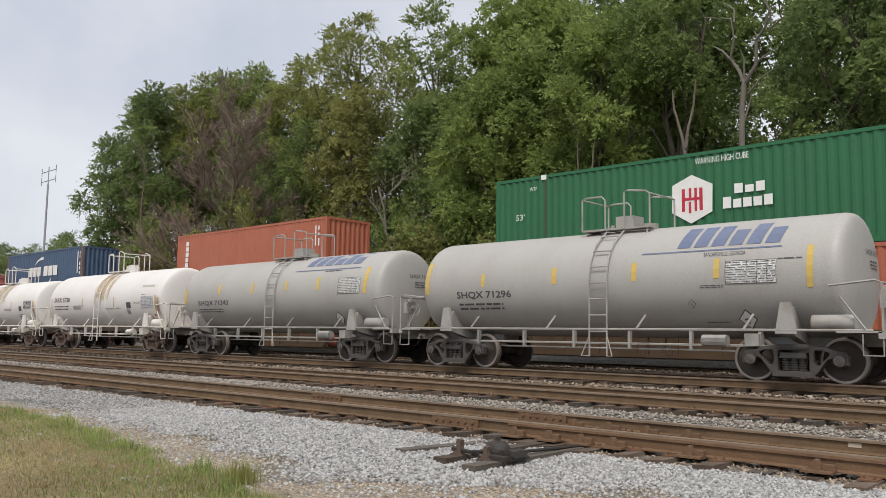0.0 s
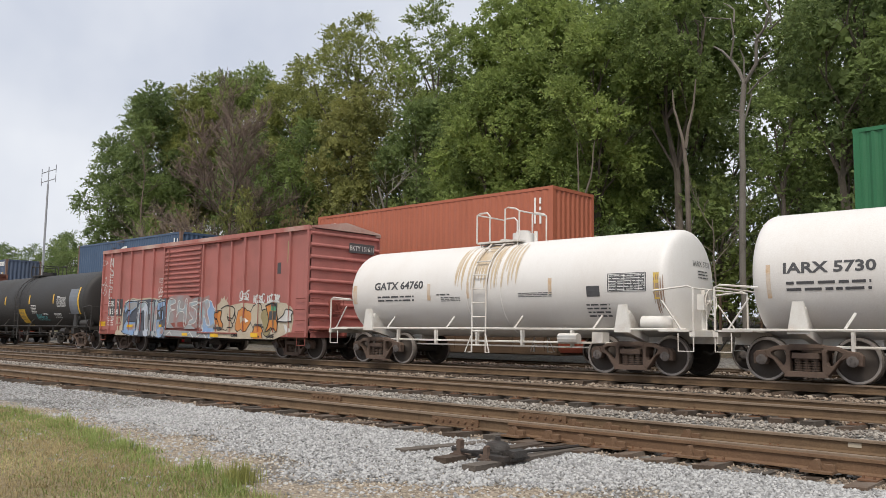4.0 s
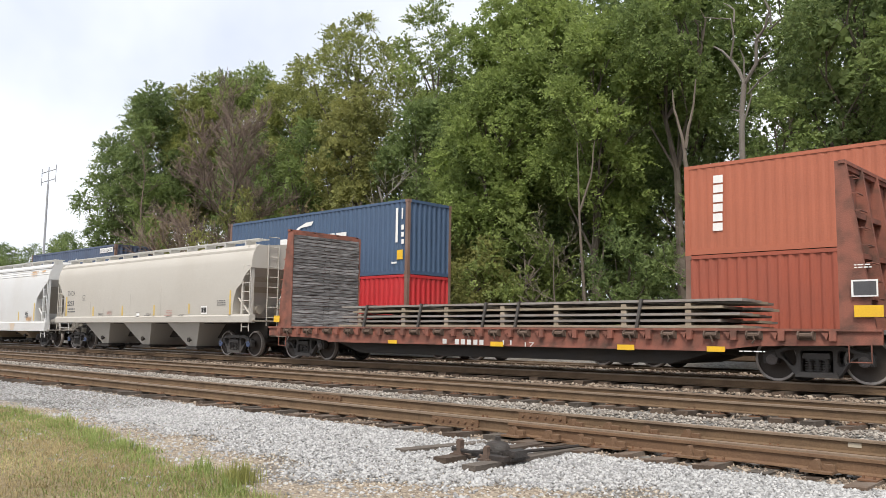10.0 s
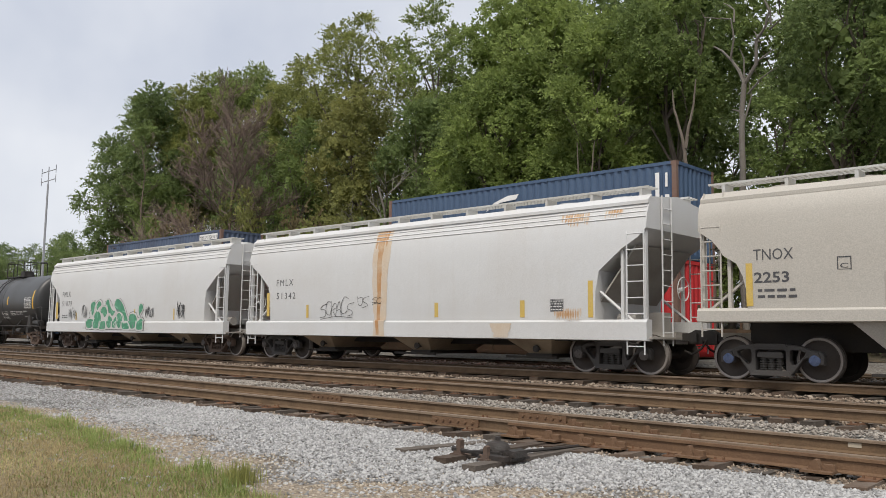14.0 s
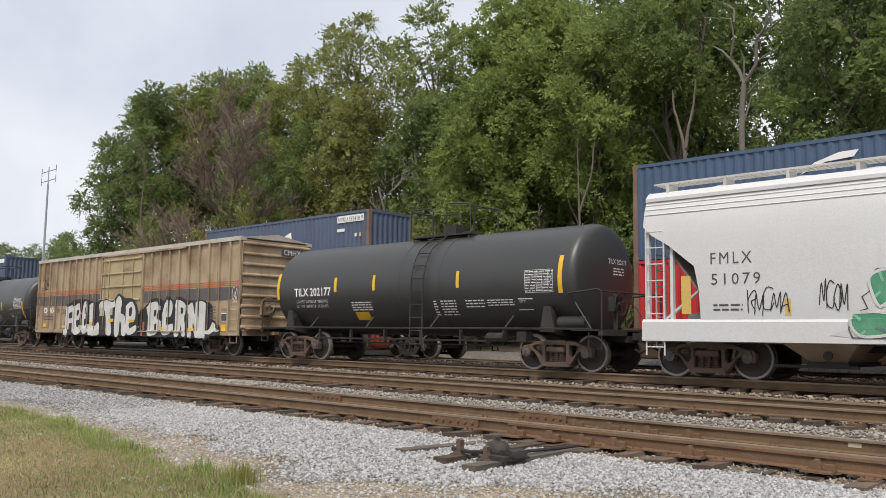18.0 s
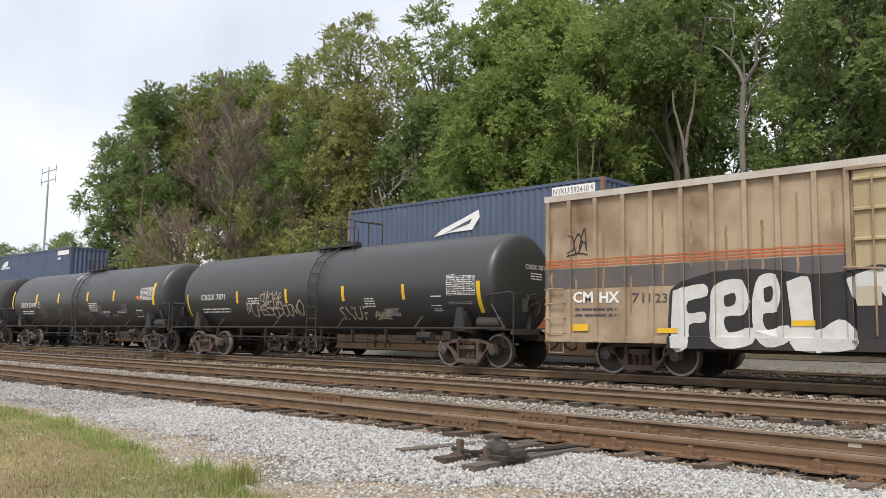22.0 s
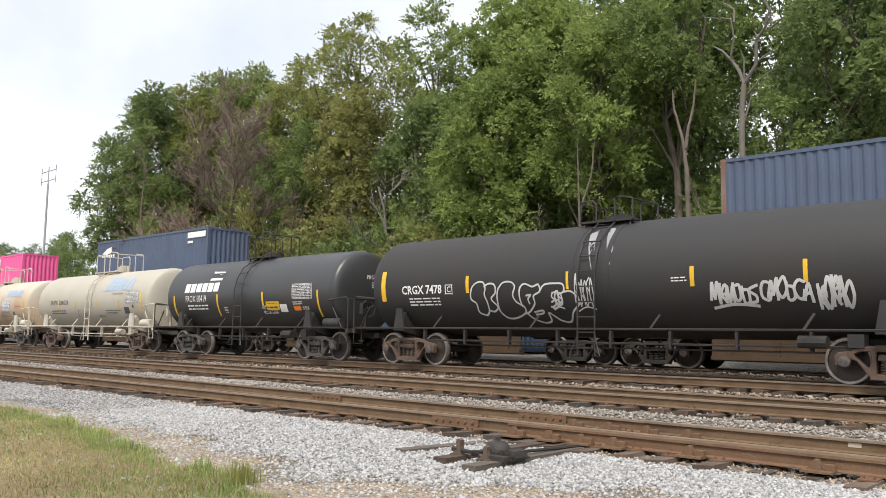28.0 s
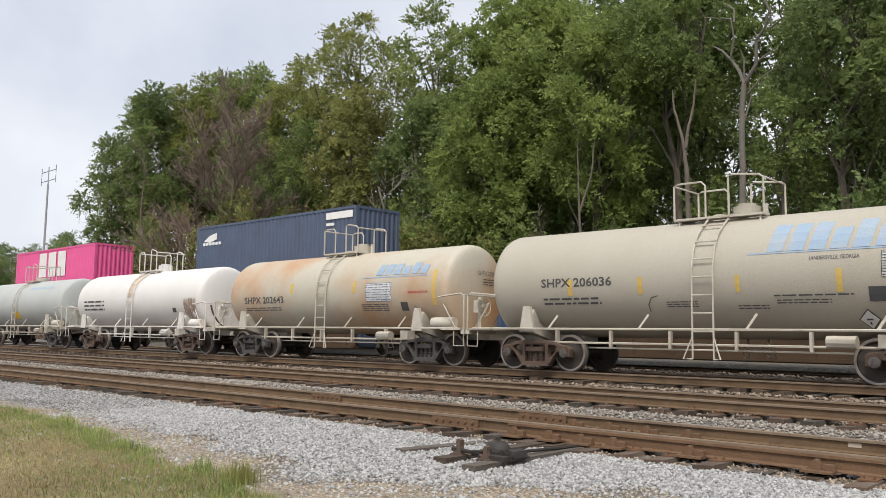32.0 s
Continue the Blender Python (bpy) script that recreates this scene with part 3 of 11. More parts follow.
def words(parent, text, x, z, h, side, material, width=None, off=0.006, bold=0.0, shear=0.0, name="lettering", label="", align="LEFT", spacing=1.0):
    """Lettering with its lower left corner at (x, z), h high, fitted to a width where one is given."""
    cu = bpy.data.curves.new(name, "FONT")
    cu.body, cu.size, cu.resolution_u, cu.offset, cu.shear, cu.space_character, cu.align_x = text, 1.0, 2, bold, shear, spacing, align
    ob = bpy.data.objects.new(name, cu)
    scene.collection.objects.link(ob)
    me = bpy.data.meshes.new_from_object(ob.evaluated_get(bpy.context.evaluated_depsgraph_get()))
    bpy.data.objects.remove(ob)
    bpy.data.curves.remove(cu)
    n = len(me.vertices)
    co = np.empty(n * 3)
    me.vertices.foreach_get("co", co)
    co = co.reshape(-1, 3)
    lo, hi = co.min(0), co.max(0)
    sz = h / max(1e-6, hi[1] - lo[1])
    sx = (width / max(1e-6, hi[0] - lo[0])) if width else sz
    flat = np.stack((x + (co[:, 0] - lo[0]) * sx, np.zeros(n), z + (co[:, 1] - lo[1]) * sz), 1)
    me.vertices.foreach_set("co", flat.ravel())
    bm = bmesh.new()
    bm.from_mesh(me)
    settle(bm, side, off)
    bm.to_mesh(me)
    bm.free()
    me.materials.clear()
    me.materials.append(material)
    return place(name, me, parent, None, label)


def lines(x0, x1, z0, z1, rows, gaps=3, seed=1, fill=0.42):
    """Small print too fine to read: rows of short bars."""
    rnd = random.Random(seed)
    out, h = [], (z1 - z0) / rows
    for i in range(rows):
        x = x0
        zz = z1 - (i + 1) * h
        while x < x1 - 0.02:
            w = min(x1 - x, rnd.uniform(0.5, 1.6) * (x1 - x0) / (gaps + 1))
            out.append(bar(x, x + w * 0.9, zz + h * (1 - fill) / 2, zz + h * (1 + fill) / 2))
            x += w + 0.25 * h
    return out


def ribbon(pts, w):
    """Quads along a line of (x, z)."""
    out = []
    for i in range(len(pts) - 1):
        (ax, az), (bx, bz) = pts[i], pts[i + 1]
        d = math.hypot(bx - ax, bz - az) or 1e-6
        nx, nz = -(bz - az) / d * w / 2, (bx - ax) / d * w / 2
        ex, ez = (bx - ax) / d * w * 0.3, (bz - az) / d * w * 0.3
        out.append([(ax - ex + nx, az - ez + nz), (ax - ex - nx, az - ez - nz), (bx + ex - nx, bz + ez - nz), (bx + ex + nx, bz + ez + nz)])
    return out


STROKES = (((0, 0.1), (0.15, 0.95), (0.45, 0.2), (0.7, 1.0), (0.8, 0.05)), ((0.9, 0.9), (0.35, 1.0), (0.05, 0.6), (0.2, 0.15), (0.75, 0.05), (0.95, 0.35)), ((0.1, 1.0), (0.2, 0.0), (0.25, 0.55), (0.7, 0.95), (0.9, 0.6), (0.4, 0.45), (0.95, 0.0)),
           ((0.95, 0.95), (0.3, 0.85), (0.15, 0.6), (0.8, 0.4), (0.85, 0.1), (0.1, 0.0)), ((0.1, 0.9), (0.3, 0.05), (0.85, 0.15), (0.75, 0.7), (0.3, 0.75)), ((0.0, 0.5), (0.5, 1.0), (0.95, 0.5), (0.5, 0.0), (0.05, 0.45)), ((0.05, 0.05), (0.45, 1.0), (0.85, 0.0), (0.6, 0.4), (0.1, 0.35)))


def soft_line(pts, n=4):
    """A smooth curve through points."""
    q = [pts[0]] + list(pts) + [pts[-1]]
    out = []
    for a, b, c, d in zip(q, q[1:], q[2:], q[3:]):
        for i in range(n):
            t = i / n
            out.append(tuple(0.5 * (2 * b[k] + (c[k] - a[k]) * t + (2 * a[k] - 5 * b[k] + 4 * c[k] - d[k]) * t * t + (3 * b[k] - a[k] - 3 * c[k] + d[k]) * t ** 3) for k in (0, 1)))
    return out + [pts[-1]]


def scrawl(x0, x1, z0, z1, loops, seed, w):
    """Sprayed strokes side by side that overlap and slant, like a tag that nobody can read."""
    rnd = random.Random(seed)
    out, cell = [], (x1 - x0) / loops
    for i in range(loops):
        st = STROKES[rnd.randrange(len(STROKES))]
        h, low = rnd.uniform(0.75, 1.0), rnd.uniform(0, 0.2)
        pts = [(x0 + cell * (i - 0.15 + 1.3 * (a + rnd.uniform(-0.08, 0.08))) + 0.18 * (b - 0.5) * cell, z0 + (z1 - z0) * (low + h * (b + rnd.uniform(-0.07, 0.07)))) for a, b in st]
        out += ribbon(soft_line(pts), w)
    if rnd.random() < 0.6:
        out += ribbon(soft_line([(x0, z0 - 0.12 * (z1 - z0)), ((x0 + x1) / 2, z0 + 0.02), (x1, z0 - 0.05 * (z1 - z0))]), w)
    return out


def bubble(cx, cz, rx, rz, seed, n=16, rough=0.22):
    rnd = random.Random(seed)
    a0, k2, k3 = rnd.uniform(0, 6), rnd.uniform(0, 6), rnd.uniform(0, 6)
    return [(cx + rx * (1 + rough * math.sin(2 * a + k2) + rough * 0.7 * math.sin(3 * a + k3)) * math.cos(a), cz + rz * (1 + rough * math.sin(2 * a + k3) + rough * 0.6 * math.sin(5 * a + k2)) * math.sin(a))
            for a in (a0 + 2 * math.pi * i / n for i in range(n))]


# ---- ground ----
def ground_z(x, y):
    """Height of the soil: low before the tracks, stepping up with each roadbed, rising into the wood."""
    pts = ((-40, -0.75), (2, -0.66), (5.5, -0.62), (8.2, -0.59), (8.9, -0.575), (12.0, -0.52), (12.4, -0.44), (16.0, -0.40), (16.6, -0.28), (19.7, -0.28), (20.3, -0.07), (21.6, -0.06), (22.0, -0.22), (25.0, -0.22), (25.8, 0.05), (27.5, 0.2), (30, 0.5), (36, 1.4), (60, 2.5), (200, 3.0), (3000, 3.0))
    for (a, za), (b, zb) in zip(pts, pts[1:]):
        if y <= b:
            return za + (zb - za) * max(0, (y - a)) / (b - a)
    return 3.0


bm = bmesh.new()
gx = [-3000, -800, -300, -150, -80] + [-60 + 2.5 * i for i in range(32)] + [40, 120, 500, 2000]
gy = [-600, -120, -40, -10, 0, 2, 3, 4, 5, 5.5, 6, 7, 8.2, 9, 10, 11, 12.0, 12.4, 13.4, 14.6, 16.0, 16.6, 18, 19.7, 20.3, 21.6, 22.0, 25.0, 25.8, 27.5, 30, 33, 36, 45, 60, 110, 200, 700, 3000]
gv = [[bm.verts.new((x, y, ground_z(x, y) + (0.02 * noise.noise((x * 0.6, y * 0.9, 3)) if abs(x) < 90 and y < 9 else 0))) for x in gx] for y in gy]
for a, b in zip(gv, gv[1:]):
    for i in range(len(gx) - 1):
        bm.faces.new((a[i], a[i + 1], b[i + 1], b[i]))
ground = tagged(part("ground", bm, speckle("gravel and dusty soil", ((0.06, 0.055, 0.05), (0.22, 0.21, 0.195), (0.17, 0.14, 0.105)), 17.0, 0.8), None), "grey gravel and dusty soil beside the railway tracks", "ground", kind="structure")
bm = bmesh.new()
ly = [27.6, 30, 36, 60, 200]
lx = [-400, -120, -80, -60, -40, -20, 0, 20, 60, 300]
lv = [[bm.verts.new((x, y, ground_z(x, y) + 0.02)) for x in lx] for y in ly]
for a, b in zip(lv, lv[1:]):
    for i in range(len(lx) - 1):
        bm.faces.new((a[i], a[i + 1], b[i + 1], b[i]))
tagged(part("forest_floor", bm, speckle("leaf litter", ((0.045, 0.033, 0.02), (0.12, 0.085, 0.055), (0.05, 0.05, 0.025)), 9.0, 0.4), None), "dark leaf litter under the trees beside the railway", "ground", kind="structure")


# brown stone beds, with the shade under the cars put into their colour
for name, ya, yb, zz in (("train_roadbed", 16.75, 19.75, -0.268), ("rear_roadbed", 21.95, 25.1, -0.208)):
    bm = bmesh.new()
    vv = [bm.verts.new(p) for p in ((-400, ya, zz), (60, ya, zz), (60, yb, zz), (-400, yb, zz))]
    bm.faces.new(vv)
    tagged(part(name, bm, speckle("shade-darkened roadbed " + name, ((0.028, 0.022, 0.017), (0.10, 0.076, 0.056), (0.05, 0.037, 0.027)), 15.0, 0.6), None), "stone bed under a track, coloured dark for the shade of the cars", "roadbed", kind="structure")


def pebbles(name, spots, label, material, seed):
    """Loose crushed stones as one mesh: spots are rows of x, y, z, radius."""
    rng = np.random.default_rng(seed)
    c = np.array(((1, 0, 0), (-1, 0, 0), (0, 1, 0), (0, -1, 0), (0, 0, 1), (0, 0, -1)), float)
    q = np.array(((0, 2, 4), (2, 1, 4), (1, 3, 4), (3, 0, 4), (2, 0, 5), (1, 2, 5), (3, 1, 5), (0, 3, 5)))
    n = len(spots)
    v = c[None] + rng.uniform(-0.45, 0.45, (n, 6, 3))
    v *= rng.uniform(0.65, 1.25, (n, 1, 3)) * np.array((1.08, 1.0, 0.72))
    a, b = rng.uniform(0, 6.28, n), rng.uniform(-0.55, 0.55, n)
    ca, sa, cb, sb = np.cos(a), np.sin(a), np.cos(b), np.sin(b)
    x, y, z = v[..., 0], v[..., 1], v[..., 2]
    x, z = x * cb[:, None] - z * sb[:, None], x * sb[:, None] + z * cb[:, None]
    x, y = x * ca[:, None] - y * sa[:, None], x * sa[:, None] + y * ca[:, None]
    v = np.stack((x, y, z), -1) * spots[:, None, 3:4] + spots[:, None, :3]
    f = (q[None] + 6 * np.arange(n)[:, None, None]).reshape(-1, 3)
    me = bpy.data.meshes.new(name)
    me.vertices.add(n * 6)
    me.vertices.foreach_set("co", v.ravel())
    me.loops.add(f.size)
    me.loops.foreach_set("vertex_index", f.ravel())
    me.polygons.add(len(f))
    me.polygons.foreach_set("loop_start", np.arange(0, f.size, 3))
    me.update()
    me.materials.append(material)
    return tagged(place(name, me), label, "ballast", kind="stuff")


GZ = np.vectorize(ground_z)


def strew(n, x0, x1, y0, y1, r0, r1, seed, lift=0.3, fall=None):
    rng = np.random.default_rng(seed)
    x = x1 - (x1 - x0) * rng.uniform(0, 1, n) ** 1.5
    y = rng.uniform(y0, y1, n)
    r = rng.uniform(r0, r1, n)
    keep = np.ones(n, bool) if fall is None else fall(x, y, rng.uniform(0, 1, n))
    x, y, r = x[keep], y[keep], r[keep]
    return np.stack((x, y, GZ(x, y) + r * lift, r), 1)


def edge_y(x):
    """Where the grass ends."""
    return np.interp(x, (-40, -16.5, -12.7, -9.0, -6.8, -5.6, -4.5, -3), (6.0, 5.8, 5.65, 4.85, 4.7, 4.25, 3.2, 1.0)) + 0.12 * np.sin(x * 3.1) + 0.08 * np.sin(x * 7.7)


def dust_y(x):
    """Where the dusty shoulder gives way to clean gravel."""
    return np.interp(x, (-40, -14.5, -12.6, -11, -9, -7.3, -6.4, -5.8, -5.06, -4.6, -4.05, -3.5, -2.5, 0), (6.6, 6.3, 6.05, 6.2, 5.8, 5.45, 5.45, 5.85, 6.35, 6.7, 7.1, 6.6, 5.8, 4.5))


drift = lambda x, y: y - dust_y(x) - 0.22 - 0.45 * np.sin(x * 2.9) * np.sin(y * 3.3 + x * 0.6)
bank = lambda x, y, u: (u < np.clip(drift(x, y) / 0.9 + 0.42, 0.1, 1.0)) & (x < -0.2 * y)
dusty = lambda x, y, u: (u < np.clip(0.66 - drift(x, y) / 1.1, 0.03, 0.8)) & (x < -0.2 * y) & (y > edge_y(x) - 0.3)
pebbles("trackside_gravel", np.concatenate((strew(84000, -15, -1, 4.0, 8.78, 0.014, 0.034, 11, fall=bank), strew(26000, -38, -12, 5.0, 8.8, 0.013, 0.028, 12, fall=bank))), "pale grey crushed granite spread beside the track", M["ballast"], 21)
pebbles("dusty_gravel", strew(60000, -16, -1, 3.0, 8.0, 0.007, 0.02, 10, fall=dusty), "tan dusty gravel at the edge of the grass", M["ballast_tan"], 20)
pebbles("front_track_ballast", np.concatenate((strew(12000, -16, -1, 8.7, 11.9, 0.016, 0.034, 13, 0.1), strew(3500, -50, -10, 8.7, 11.9, 0.025, 0.045, 14, 0.1))), "grey stone ballast between the ties of the front track", M["ballast_old"], 22)
pebbles("track_gap_ballast", np.concatenate((strew(13000, -22, 1, 11.3, 12.9, 0.018, 0.036, 15, 0.5), strew(10000, -60, -18, 11.3, 12.9, 0.022, 0.04, 16, 0.3))), "pale grey stone ballast heaped between two tracks", M["ballast_warm"], 23)
pebbles("rear_ballast", np.concatenate((strew(7000, -30, 1, 15.2, 17.4, 0.025, 0.05, 17, 0.5), strew(5000, -30, 1, 13.2, 15.2, 0.025, 0.05, 19, 0.2), strew(3000, -30, 1, 19.9, 22, 0.03, 0.06, 18, 0.4))), "dusty grey stone ballast round the middle and rear tracks", M["ballast_old"], 24)


# ---- rails and ties ----
HEAD = [(-0.036, 0.0), (0.036, 0.0), (0.038, -0.008), (0.038, -0.034), (-0.038, -0.034), (-0.038, -0.008)]
FOOT = [(-0.010, -0.03), (0.010, -0.03), (0.010, -0.145), (0.072, -0.162), (0.072, -0.175), (-0.072, -0.175), (-0.072, -0.162), (-0.010, -0.145)]


def rail(track, y, z, x0, x1, side_mat, name="rail"):
    bm = bmesh.new()
    prism_x(bm, [(y + a, z + b) for a, b in FOOT], x0, x1)
    r = part(name, bm, side_mat, track)
    bm = bmesh.new()
    prism_x(bm, [(y + a, z + b) for a, b in HEAD], x0, x1)
    part("railhead", bm, M["rail_top"], r)
    return r


def tie_mesh(seed):
    rnd = random.Random(seed)
    bm = bmesh.new()
    box(bm, -0.115, 0.115, -1.3, 1.3, -0.1, 0.055)
    for v in bm.verts:
        v.co += Vector((rnd.uniform(-0.012, 0.012), rnd.uniform(-0.05, 0.05), rnd.uniform(-0.01, 0.01)))
    return finish("tie", bm, M["tie_old" if seed == 1 else "tie"], bevel=0.012)


TIES = [tie_mesh(i) for i in range(5)]
bm = bmesh.new()
box(bm, -0.09, 0.09, -0.17, 0.17, 0.0, 0.018)
for sy in (-0.1, 0.1):
    for sx in (-0.05, 0.05):
        box(bm, sx - 0.011, sx + 0.011, sy - 0.012, sy + 0.012, 0.015, 0.05)
PLATE = finish("tie_plate", bm, M["plate"])


def track(name, yc, z, label, near=(-34, 4), far=(-160, 40), side_mat=None, plates=True):
    tr = thing(name, pose(0, 0, 0), label, "railway track", kind="structure")
    for s in (-1, 1):
        rail(tr, yc + s * 0.753, z, -420, 60, side_mat or M["rail_side"])
    rnd = random.Random(name)
    x = near[0]
    while x < near[1]:
        t = place("tie", rnd.choice(TIES), tr, pose(x + rnd.uniform(-0.04, 0.04), yc + rnd.uniform(-0.2, 0.2), z - 0.25 + rnd.uniform(-0.02, 0.008), rnd.uniform(-1, 1), rnd.uniform(-1.5, 1.5), rnd.uniform(-2.5, 2.5)))
        if plates:
            for s in (-1, 1):
                place("tie_plate", PLATE, t, pose(0, s * 0.753, 0.056))
        x += 0.53
    bm = bmesh.new()
    x = far[0]
    while x < near[0] - 0.3:
        box(bm, x - 0.115, x + 0.115, yc - 1.3, yc + 1.3, z - 0.33, z - 0.195)
        x += 0.53
    tagged(part("distant_ties", bm, M["tie"], tr), kind="stuff")
    return tr


front_track = track("front_track", FRONT_Y, FRONT_Z, "rusty front siding track with a turnout on dark wooden ties", (-26, 3.5))
middle_track = track("middle_track", MID_Y, MID_Z, "middle railway track with brown rails on wooden ties", (-30, 1))
train_track = track("train_track", NEAR_Y, 0.0, "railway track that carries the mixed freight train", (-32, 0), plates=False)
rear_track = track("rear_track", FAR_Y, 0.0, "rear railway track that carries the container train", (-10, 0), plates=False)

# turnout: stock rail with braces, joint bars and the switch point on the front track
NEAR_RAIL, FAR_RAIL = FRONT_Y - 0.753, FRONT_Y + 0.753
bm = bmesh.new()
prism_x(bm, [(NEAR_RAIL - 0.085 + a * 0.8, FRONT_Z - 0.012 + b) for a, b in FOOT], -7.35, 8)
prism_x(bm, [(NEAR_RAIL - 0.085 + a * 0.8, FRONT_Z - 0.02 + b) for a, b in HEAD], -7.35, 8)
part("switch_point", bm, M["rail_rust"], front_track, "bright rusty switch point rail")
bm = bmesh.new()
prism(bm, [(-0.075, -0.165), (0.075, -0.165), (0.055, -0.12), (0.03, -0.06), (0.0, -0.06)], -0.05, 0.05)
box(bm, -0.12, 0.2, -0.12, 0.06, -0.19, -0.165)
box(bm, 0.08, 0.2, -0.03, 0.03, -0.165, -0.1)
BRACE = finish("rail_brace", bm, M["rail_rust"], bevel=0.008)
for x in (-7.2, -6.62, -6.12, -5.64, -4.62, -3.2, -2.1):
    place("rail_brace", BRACE, front_track, pose(x, NEAR_RAIL - 0.2, FRONT_Z))
for x in (-7.3, -6.68, -6.06, -5.44):
    place("rail_brace", BRACE, front_track, pose(x, FAR_RAIL - 0.13, FRONT_Z))


def joint_bar(x, y):
    bm = bmesh.new()
    box(bm, -0.46, 0.46, -0.016, 0.016, -0.14, -0.04)
    box(bm, -0.46, 0.46, -0.03, 0.016, -0.16, -0.13)
    for k in (-0.36, -0.22, -0.08, 0.08, 0.22, 0.36):
        disc(bm, (k, -0.045, -0.09), "y", 0.021, 0.03, 6)
    part("joint_bar", bm, M["rail_rust"], front_track, "bolted rusty joint bar", m=pose(x, y - 0.028, FRONT_Z))


for x, y in ((-8.42, NEAR_RAIL), (-7.93, FAR_RAIL), (-13.28, FAR_RAIL)):
    joint_bar(x, y)
bm = bmesh.new()
box(bm, -3.40, -3.25, FAR_RAIL - 0.016, FAR_RAIL - 0.011, FRONT_Z - 0.10, FRONT_Z - 0.045)
part("rail_tag", bm, M["spray_tan"], front_track, "small beige tag on the rail web")

# long headblock ties under the switch stand
for x, y0, lift, turn, w in ((-7.5, 7.3, -0.285, -8, 1), (-6.55, 7.0, -0.265, 3, 0), (-5.97, 6.83, -0.265, 2, 1)):
    bm = bmesh.new()
    box(bm, -0.095, 0.095, 0, 2.5, -0.09, 0.06)
    for v in bm.verts:
        v.co += Vector((0.02 * noise.noise((x, v.co.y, v.co.z)), 0, 0.01 * noise.noise((v.co.y, x, 2))))
    part("headblock_tie", bm, M["tie_old" if w else "tie"], front_track, "long weathered switch tie", bevel=0.02, m=pose(x, y0, FRONT_Z + lift, 0, 0, turn))

# ground-throw switch stand across the two headblock ties
stand = thing("switch_stand", pose(-6.25, 7.3, FRONT_Z - 0.205), "black iron ground-throw switch stand on weathered ties", "switch stand")
bm = bmesh.new()
box(bm, -0.16, 0.42, 0.08, 0.42, 0.0, 0.03)
box(bm, 0.02, 0.40, -0.02, 0.10, 0.0, 0.05)
part("base_plate", bm, M["iron"], stand, bevel=0.008)
bm = bmesh.new()
rings(bm, [[(0.1 + q * math.cos(a * math.pi / 8), 0.24 + q * 0.8 * math.sin(a * math.pi / 8), z) for a in range(16)] for q, z in ((0.185, 0.03), (0.185, 0.075), (0.165, 0.08), (0.155, 0.12), (0.12, 0.165), (0.05, 0.185), (0.035, 0.19), (0.035, 0.23))])
part("gear_housing", bm, M["iron"], stand, smooth=True)
bm = bmesh.new()
prism(bm, [(0.2, 0.03), (0.44, 0.03), (0.42, 0.10), (0.34, 0.115), (0.22, 0.09)], 0.12, 0.36)
for k in (0.25, 0.33, 0.41):
    disc(bm, (k, 0.1, 0.055), "y", 0.022, 0.02, 6)
part("crank_cover", bm, M["iron"], stand, bevel=0.008)
bm = bmesh.new()
tube(bm, [(0.1, 0.12, 0.1), (0.02, 0.04, 0.07), (-0.14, 0.03, 0.055), (-0.34, 0.05, 0.06)], 0.022)
tube(bm, [(-0.34, 0.05, 0.06), (-0.42, 0.05, 0.065)], 0.03)
part("throw_lever", bm, M["iron"], stand)
for lx, ly, k in ((-0.33, 0.06, 1.0), (0.14, -0.02, 0.85)):
    bm = bmesh.new()
    prism(bm, [(-0.075, 0.0), (0.06, 0.0), (0.045, 0.1), (0.05, 0.17), (0.01, 0.185), (-0.02, 0.15), (-0.015, 0.08), (-0.06, 0.03)], -0.035, 0.035)
    tube(bm, [(-0.1, 0, 0.05), (-0.05, 0, 0.04), (0.0, 0, 0.06)], 0.018, 6)
    box(bm, -0.09, 0.09, -0.06, 0.06, -0.012, 0.015)
    part("lever_latch", bm, M["truck_brown"], stand, bevel=0.006, m=pose(lx, ly, 0.0) @ Matrix.Scale(k, 4))
bm = bmesh.new()
tube(bm, [(0.2, 0.3, 0.05), (0.2, 1.0, 0.03), (0.2, 2.1, -0.0)], 0.02)
part("connecting_rod", bm, M["iron"], stand)


# ---- grass ----
def blades(name, spots, label, material, seed, lean=0.5):
    rng = np.random.default_rng(seed)
    n = len(spots)
    x, y, z, h = spots.T
    a, k = rng.uniform(0, 6.28, n), rng.uniform(0.1, 1.0, n) * lean
    w = rng.uniform(0.004, 0.009, n) * (0.6 + np.abs(x) / 14)
    dx, dy = np.cos(a), np.sin(a)
    p = np.empty((n, 5, 3))
    for i, (f, b) in enumerate(((0, 0), (0, 1), (0.55, 1), (0.55, 0), (1, 0.5))):
        o = (b - 0.5) * w * (1.0 if f < 0.9 else 0.0)
        bend = k * h * f * f
        p[:, i, 0], p[:, i, 1], p[:, i, 2] = x - dy * o + dx * bend, y + dx * o + dy * bend, z + h * f * (1 - 0.25 * k * f)
    me = bpy.data.meshes.new(name)
    faces = []
    for s in range(n):
        b = 5 * s
        faces += [(b, b + 1, b + 2, b + 3), (b + 3, b + 2, b + 4)]
    me.from_pydata(p.reshape(-1, 3).tolist(), [], faces)
    me.materials.append(material)
    return tagged(place(name, me), label, "grass", kind="stuff")


